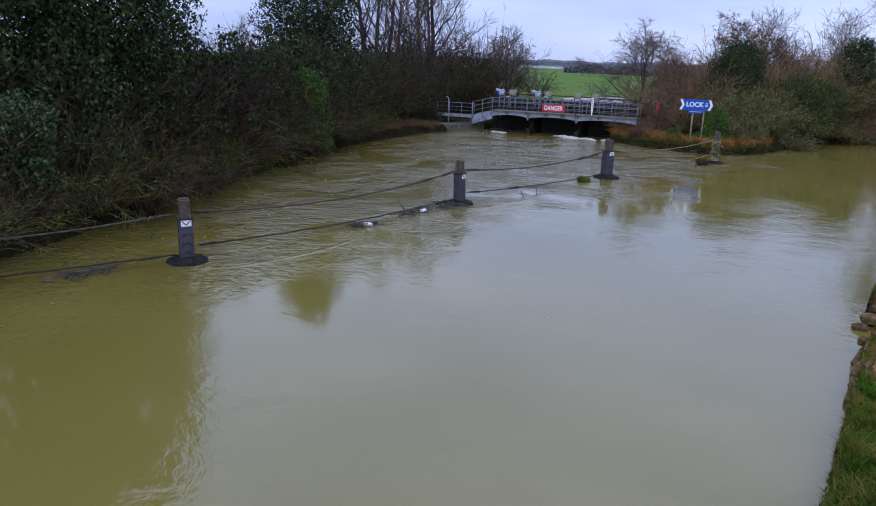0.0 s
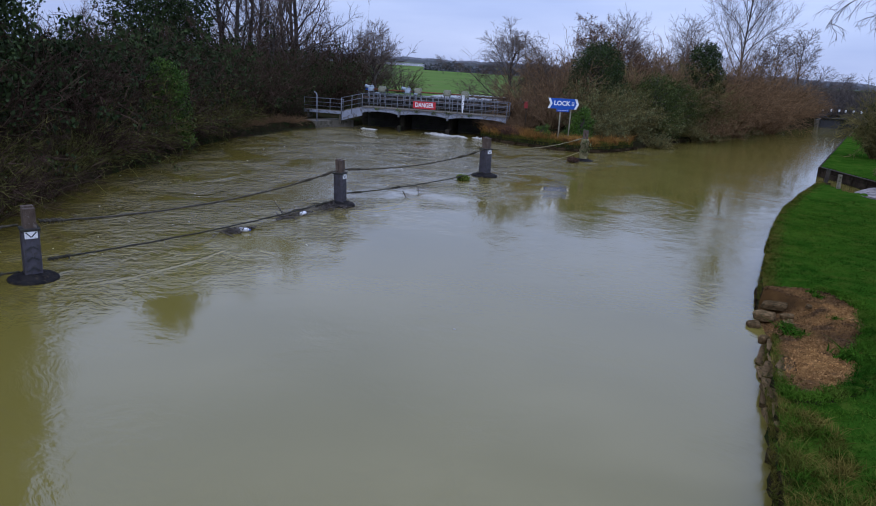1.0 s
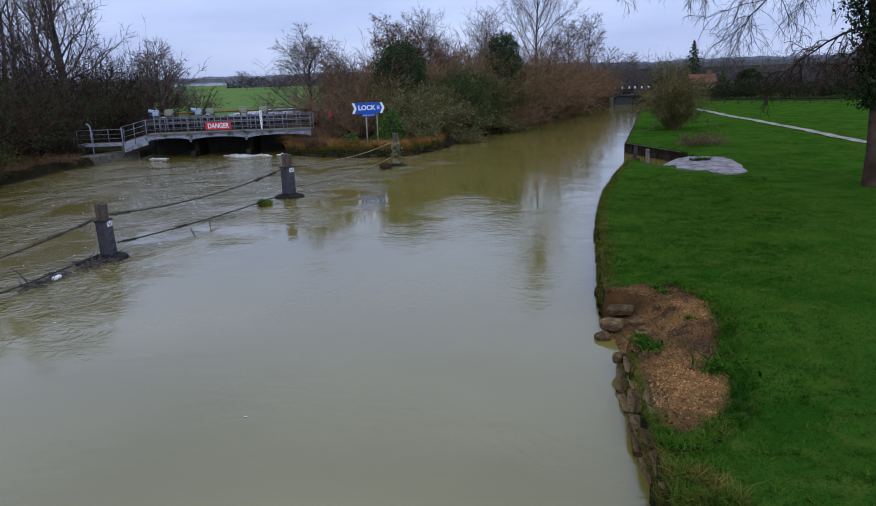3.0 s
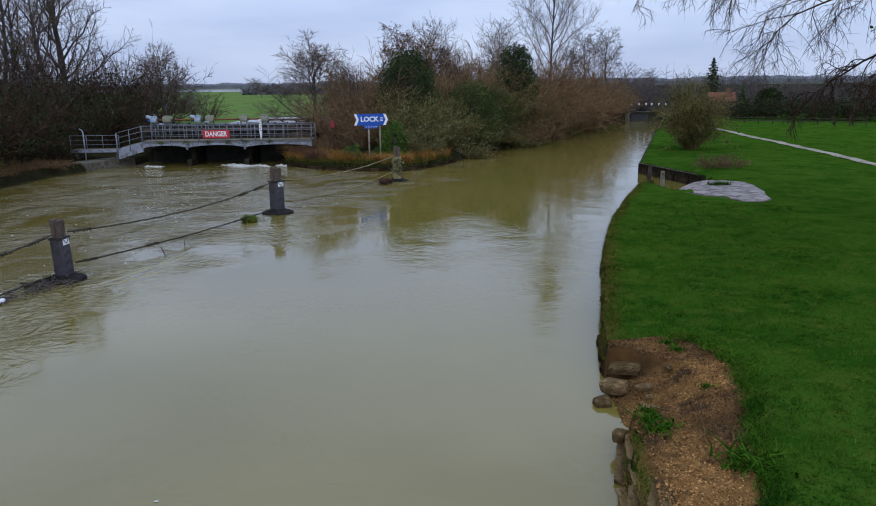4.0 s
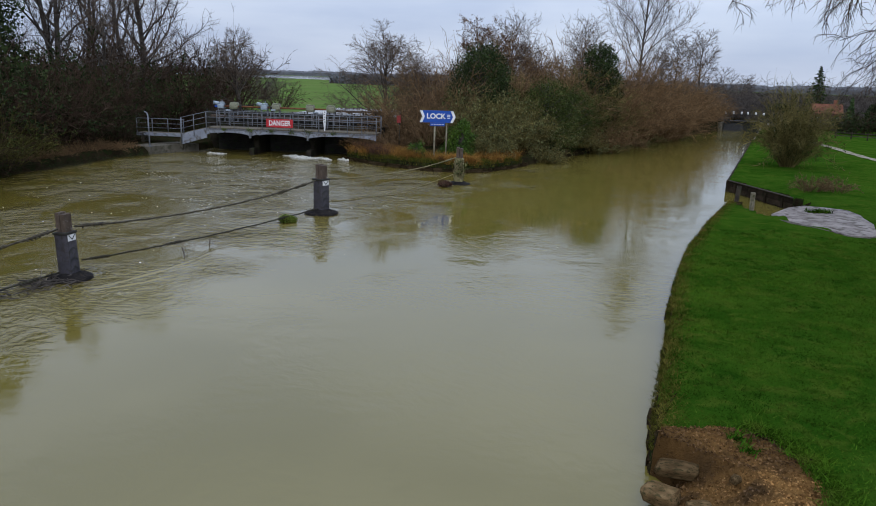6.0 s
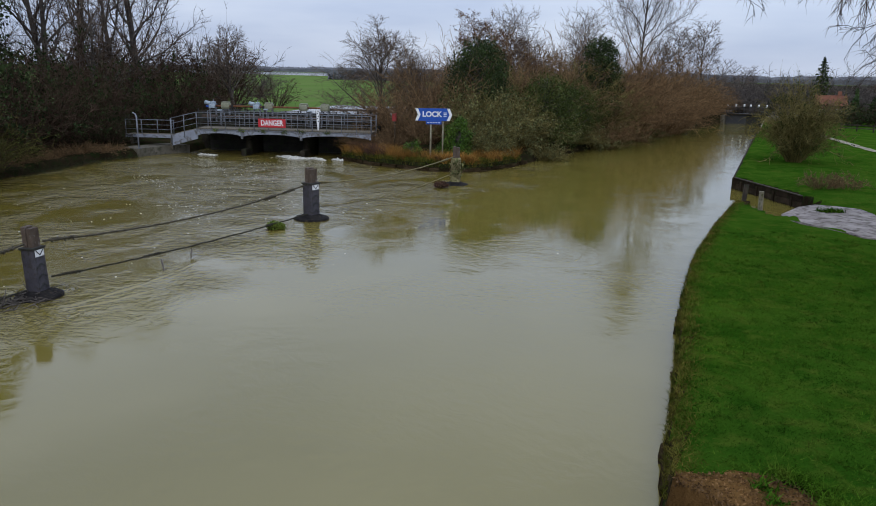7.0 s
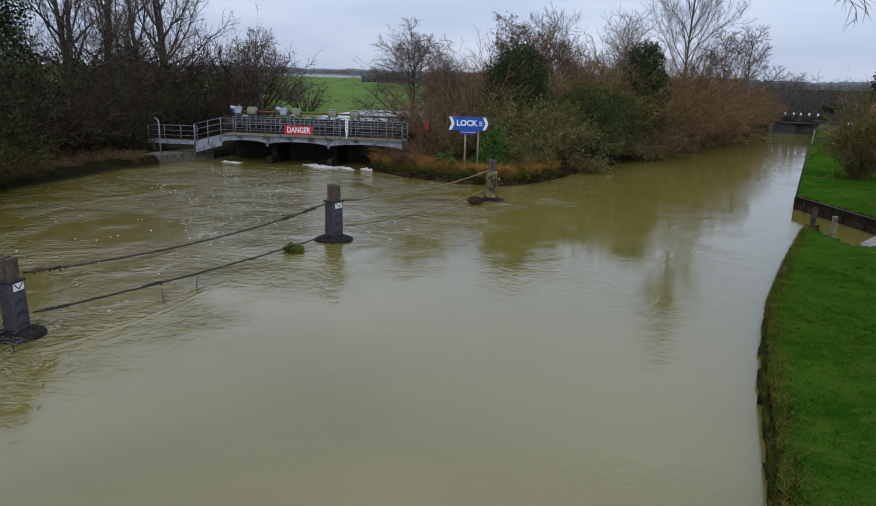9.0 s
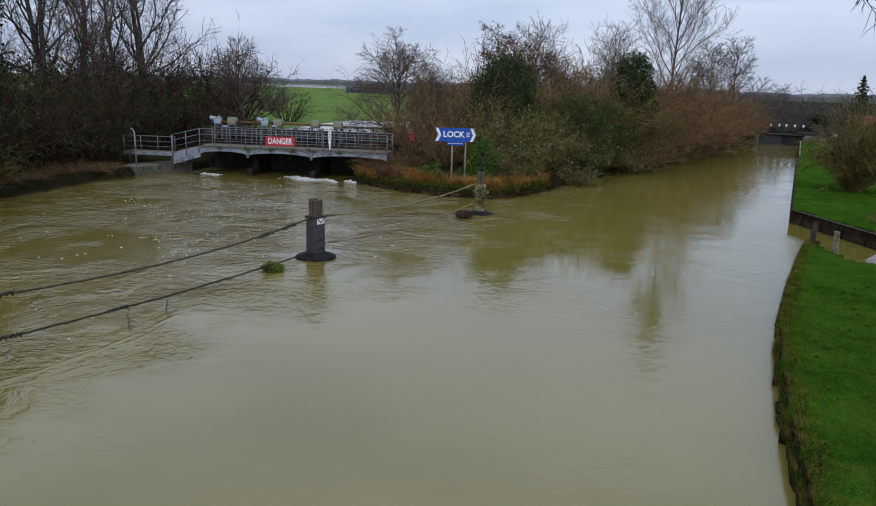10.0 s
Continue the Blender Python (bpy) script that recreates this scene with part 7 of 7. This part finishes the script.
for k, (x, y, z, sx, sy, sz, a) in enumerate(((14.12, -11.75, 0.30, 0.50, 0.24, 0.15, 4), (14.05, -12.2, 0.17, 0.40, 0.32, 0.17, -14), (13.92, -12.55, 0.03, 0.26, 0.24, 0.14, 30), (14.50, -12.55, 0.36, 0.26, 0.12, 0.10, 25), (14.8, -12.0, 0.5, 0.13, 0.10, 0.08, 70), (14.62, -12.95, 0.40, 0.10, 0.08, 0.06, 20), (14.35, -13.9, 0.22, 0.20, 0.16, 0.16, 80))):
    st = tagged(new("loose_stone", boulder(k + 1)), "brown rounded block of stone fallen at the water edge", "stone", "fallen stones")
    st.matrix_basis = pose(x, y, z, 4, -5, a) @ Matrix.Diagonal((sx, sy, sz, 1))
pr = np.random.default_rng(9)
px_, py_ = pr.uniform(13.5, 16.1, 34000), pr.uniform(-17.2, -10.6, 34000)
okp = signed(np.array(DIRT), px_, py_) < 0.0
px_, py_ = px_[okp], py_[okp]
sdp = signed(RIVER, px_, py_)
gi, gj = np.clip(np.searchsorted(gx, px_) - 1, 0, len(gx) - 2), np.clip(np.searchsorted(gy, py_) - 1, 0, len(gy) - 2)
fu, fv = (px_ - gx[gi]) / (gx[gi + 1] - gx[gi]), (py_ - gy[gj]) / (gy[gj + 1] - gy[gj])
lie = GZ[gi, gj] * (1 - fu) * (1 - fv) + GZ[gi + 1, gj] * fu * (1 - fv) + GZ[gi, gj + 1] * (1 - fu) * fv + GZ[gi + 1, gj + 1] * fu * fv
pz_ = np.maximum(bank_z(px_, py_, sdp) + 0.032, lie + 0.010)
tagged(link_mesh("gravel", leaf_mesh("gravel", np.stack([px_, py_, pz_], 1), 0.015 * pr.uniform(0.6, 1.9, len(px_)), pr, 1.2, 1.7), material("pebbles", (0.075, 0.046, 0.024), (0.33, 0.178, 0.062), 0.9, 0.9, 0.0, 20.0, (0.105, 0.066, 0.036), 0.4, island=0.6, spec=0.0)), "loose orange pebbles on the bare patch", "gravel", kind="stuff")

# ---------------------------------------------------------------- foam
def white_water(x, y, sx, sy, tall, turn, label, seed):
    """A lump of broken water: a ragged heap that sinks under the surface all round."""
    nx, ny = 70, 34
    u, v = np.meshgrid(np.linspace(-1, 1, nx), np.linspace(-1, 1, ny), indexing="ij")
    z = np.zeros_like(u)
    for i in range(nx):
        for k in range(ny):
            q = Vector((u[i, k] * sx * 3.0 + seed * 7.3, v[i, k] * sy * 4.5, seed))
            z[i, k] = 0.24 * noise.noise(q) + 0.16 * noise.noise(q * 2.3) + 0.12 * noise.noise(q * 5.1)
    curve = 0.35 * u * u + 0.18 * np.sin(3.1 * u + seed)
    wide = 0.16 + 0.34 * (0.5 + 0.5 * np.sin(2.3 * u + 1.7 * seed)) * (1 - 0.6 * np.abs(u))
    body = np.clip(1 - np.abs(u) ** 1.6, 0, 1) ** 0.8 * np.exp(-((v - curve + 0.2) / wide) ** 2)
    h = tall * (body * (0.85 + 1.9 * z) - 0.34) - 0.02 * (body < 0.08)
    idx = np.arange(nx * ny).reshape(nx, ny)
    f = np.stack([idx[:-1, :-1], idx[1:, :-1], idx[1:, 1:], idx[:-1, 1:]], -1).reshape(-1, 4)
    lift = np.maximum(h, -0.03).reshape(-1)
    f = f[(lift[f] > -0.005).any(1)]
    ob = tagged(raw("foam", np.stack([u.ravel() * sx, v.ravel() * sy, lift], 1), f, M_FOAM, smooth=True), label, "foam", kind="stuff")
    ob.matrix_basis = pose(x, y, 0.0, 0, 0, turn)


white_water(*at_weir(-4.2, 0.1), 0.75, 0.6, 0.20, 30, "white broken water tumbling out of a weir bay", 3)
white_water(*at_weir(0.9, 0.0), 1.6, 0.8, 0.24, 6, "white standing wave below a weir bay", 4)
white_water(*at_weir(2.4, -0.3), 1.1, 0.6, 0.14, -14, "white broken water tumbling out of a weir bay", 8)
white_water(*at_weir(3.7, -0.2), 0.6, 0.75, 0.26, 45, "white broken water tumbling out of a weir bay", 5)
fl = np.random.default_rng(12)
fp = []
for k in range(480):
    x, y = fl.uniform(-17, 10), fl.uniform(-25, 13)
    dens = 1.0 if x < 1 else 0.06
    if fl.uniform() < dens * (0.35 + 0.65 * (math.sin(0.9 * x + 0.5 * y) > 0.2)) and signed(RIVER, np.array([x]), np.array([y]))[0] < -0.2:
        fp.append((x, y))
for (x0, y0), (x1, y1), count, wide in (((-14.3, 8.5), (-11.6, 7.9), 130, 0.22), ((-13.2, 4.0), (-8.6, 2.3), 140, 0.25), ((-16.5, 10.5), (-14.1, 8.7), 60, 0.3), ((-11.3, 12.7), (-8.1, 6.7), 90, 0.7), ((-6.9, 0.6), (-3.0, -2.1), 60, 0.3)):
    for k in range(count):
        f = fl.uniform()
        fp.append((x0 + (x1 - x0) * f + fl.normal() * wide, y0 + (y1 - y0) * f + fl.normal() * wide))
verts, faces = [], []
for x, y in fp:
    n = 6
    rad = fl.uniform(0.008, 0.026)
    st = len(verts)
    for k in range(n):
        q = rad * fl.uniform(0.6, 1.2)
        verts.append((x + q * 1.7 * math.cos(k * 1.047), y + q * math.sin(k * 1.047), 0.006))
    faces.append(tuple(range(st, st + n)))
# thin white slivers painted on as sky glints of the ripples below the weir
for k in range(230):
    f = fl.uniform() ** 0.8
    x, y = -13.0 + 8.5 * f + fl.normal() * (0.6 + 1.6 * f), 12.6 - 11.5 * f + fl.normal() * 1.2
    if signed(RIVER, np.array([x]), np.array([y]))[0] > -0.25:
        continue
    turn = -1.15 + fl.normal() * 0.5 + (1.3 if fl.uniform() < 0.5 else 0)
    ln, wd, st = fl.uniform(0.06, 0.24), fl.uniform(0.006, 0.016), len(verts)
    for u, v in ((-1, 0), (-0.4, 1), (0.3, 0.8), (1, 0.2), (0.4, -0.7), (-0.5, -0.9)):
        a, b = u * ln, v * wd + 0.12 * ln * (1 - u * u)
        verts.append((x + a * math.cos(turn) - b * math.sin(turn), y + a * math.sin(turn) + b * math.cos(turn), 0.007))
    faces.append(tuple(range(st, st + 6)))
tagged(raw("foam_and_glint_flecks", verts, faces, M_FOAM), "small white foam flecks and painted ripple glints on the river", "foam", kind="stuff")

# standing ripples that trail from the boom post
def wake(line, tall, wide):
    pts = [Vector((x, y, 0)) for x, y in line]
    fine = []
    for k in range(len(pts) - 1):
        p0, p1, p2, p3 = pts[max(k - 1, 0)], pts[k], pts[k + 1], pts[min(k + 2, len(pts) - 1)]
        for f in (0, 0.125, 0.25, 0.375, 0.5, 0.625, 0.75, 0.875):
            fine.append(0.5 * (2 * p1 + (p2 - p0) * f + (2 * p0 - 5 * p1 + 4 * p2 - p3) * f * f + (3 * p1 - p0 - 3 * p2 + p3) * f ** 3))
    verts, faces, n, m = [], [], len(fine), 9
    for k, p in enumerate(fine):
        d = (fine[min(k + 1, n - 1)] - fine[max(k - 1, 0)]).normalized()
        s = Vector((-d.y, d.x, 0))
        fade = math.sin(math.pi * (k + 0.5) / n) ** 0.6
        for j in range(m):
            v = (j / (m - 1) - 0.5) * 2
            h = tall * fade * math.exp(-(v / 0.4) ** 2) * (1 + 0.3 * math.sin(k * 0.9))
            q = p + s * v * wide * (1 + 0.25 * math.sin(k * 0.55))
            verts.append((q.x, q.y, h - 0.003))
        if k:
            faces += [((k - 1) * m + j, (k - 1) * m + j + 1, k * m + j + 1, k * m + j) for j in range(m - 1)]
    ob = tagged(raw("ripple", verts, faces, M_WATER, smooth=True), "standing ripple trailing from the boom post", "ripple", kind="stuff")
    for f in ob.data.polygons:
        if f.normal.z < 0:
            f.flip()


wake([(0.58, -10.51), (0.98, -10.1), (1.22, -9.63), (1.23, -8.32), (1.06, -7.01), (0.65, -5.51)], 0.026, 0.14)
wake([(1.12, -10.39), (1.6, -9.44), (1.74, -8.57), (1.83, -7.63)], 0.022, 0.13)
wake([(0.71, -8.75), (1.11, -8.0), (1.31, -7.26), (0.93, -6.01)], 0.018, 0.12)
wake([(0.8, -10.74), (1.61, -10.8), (2.64, -11.27)], 0.016, 0.14)
wake([(-0.25, -10.68), (0.13, -11.09), (0.93, -11.15), (1.89, -11.85)], 0.020, 0.15)
wake([(1.55, -21.1), (2.1, -20.7), (2.51, -19.55), (2.47, -17.8), (2.02, -15.93)], 0.020, 0.15)
# an eddy turning on the slack water of the cut
for k in range(10):
    rad, start = 0.32 + 0.15 * k, 1.9 * k
    arc = [(7.7 + 1.25 * rad * math.cos(start + 0.5 * j) + 0.05 * math.sin(j * 2 + k), 0.0 + rad * math.sin(start + 0.5 * j)) for j in range(5 + k % 4)]
    wake(arc, 0.0065, 0.055)
for x, y, ang in ((5.7, 1.3, 0.3), (5.0, 0.0, 0.1), (6.1, 2.1, 0.6)):
    wake([(x + 0.3 * j * math.cos(ang), y + 0.3 * j * math.sin(ang) + 0.06 * math.sin(j * 1.7)) for j in range(5)], 0.006, 0.06)

# ---------------------------------------------------------------- stone edging, last
stone_edge("bank_wall", RIGHT_BANK, "broken dark stone edging of the lawn bank", 3, 45.0, 92.0, (0.26, 0.6), 0.16, -0.06, 0.10, seed=4, skip=((-17.4, -11.4),))
stone_edge("bank_wall", RIGHT_BANK, "weathered long stone blocks slumped along the bank", 3, 50.0, 75.0, (0.55, 1.1), 0.20, -0.12, 0.10, seed=14, skip=((-99, -17.4), (-13.6, 99)), pale=(-30, 0), deep=(0.24, 0.36))
stone_edge("island_wall", list(reversed(ISLE_EDGE)), "low dark stone edging round the island tip", 2, 0.0, 30.0, (0.25, 0.5), 0.13, -0.08, -0.03, seed=6)
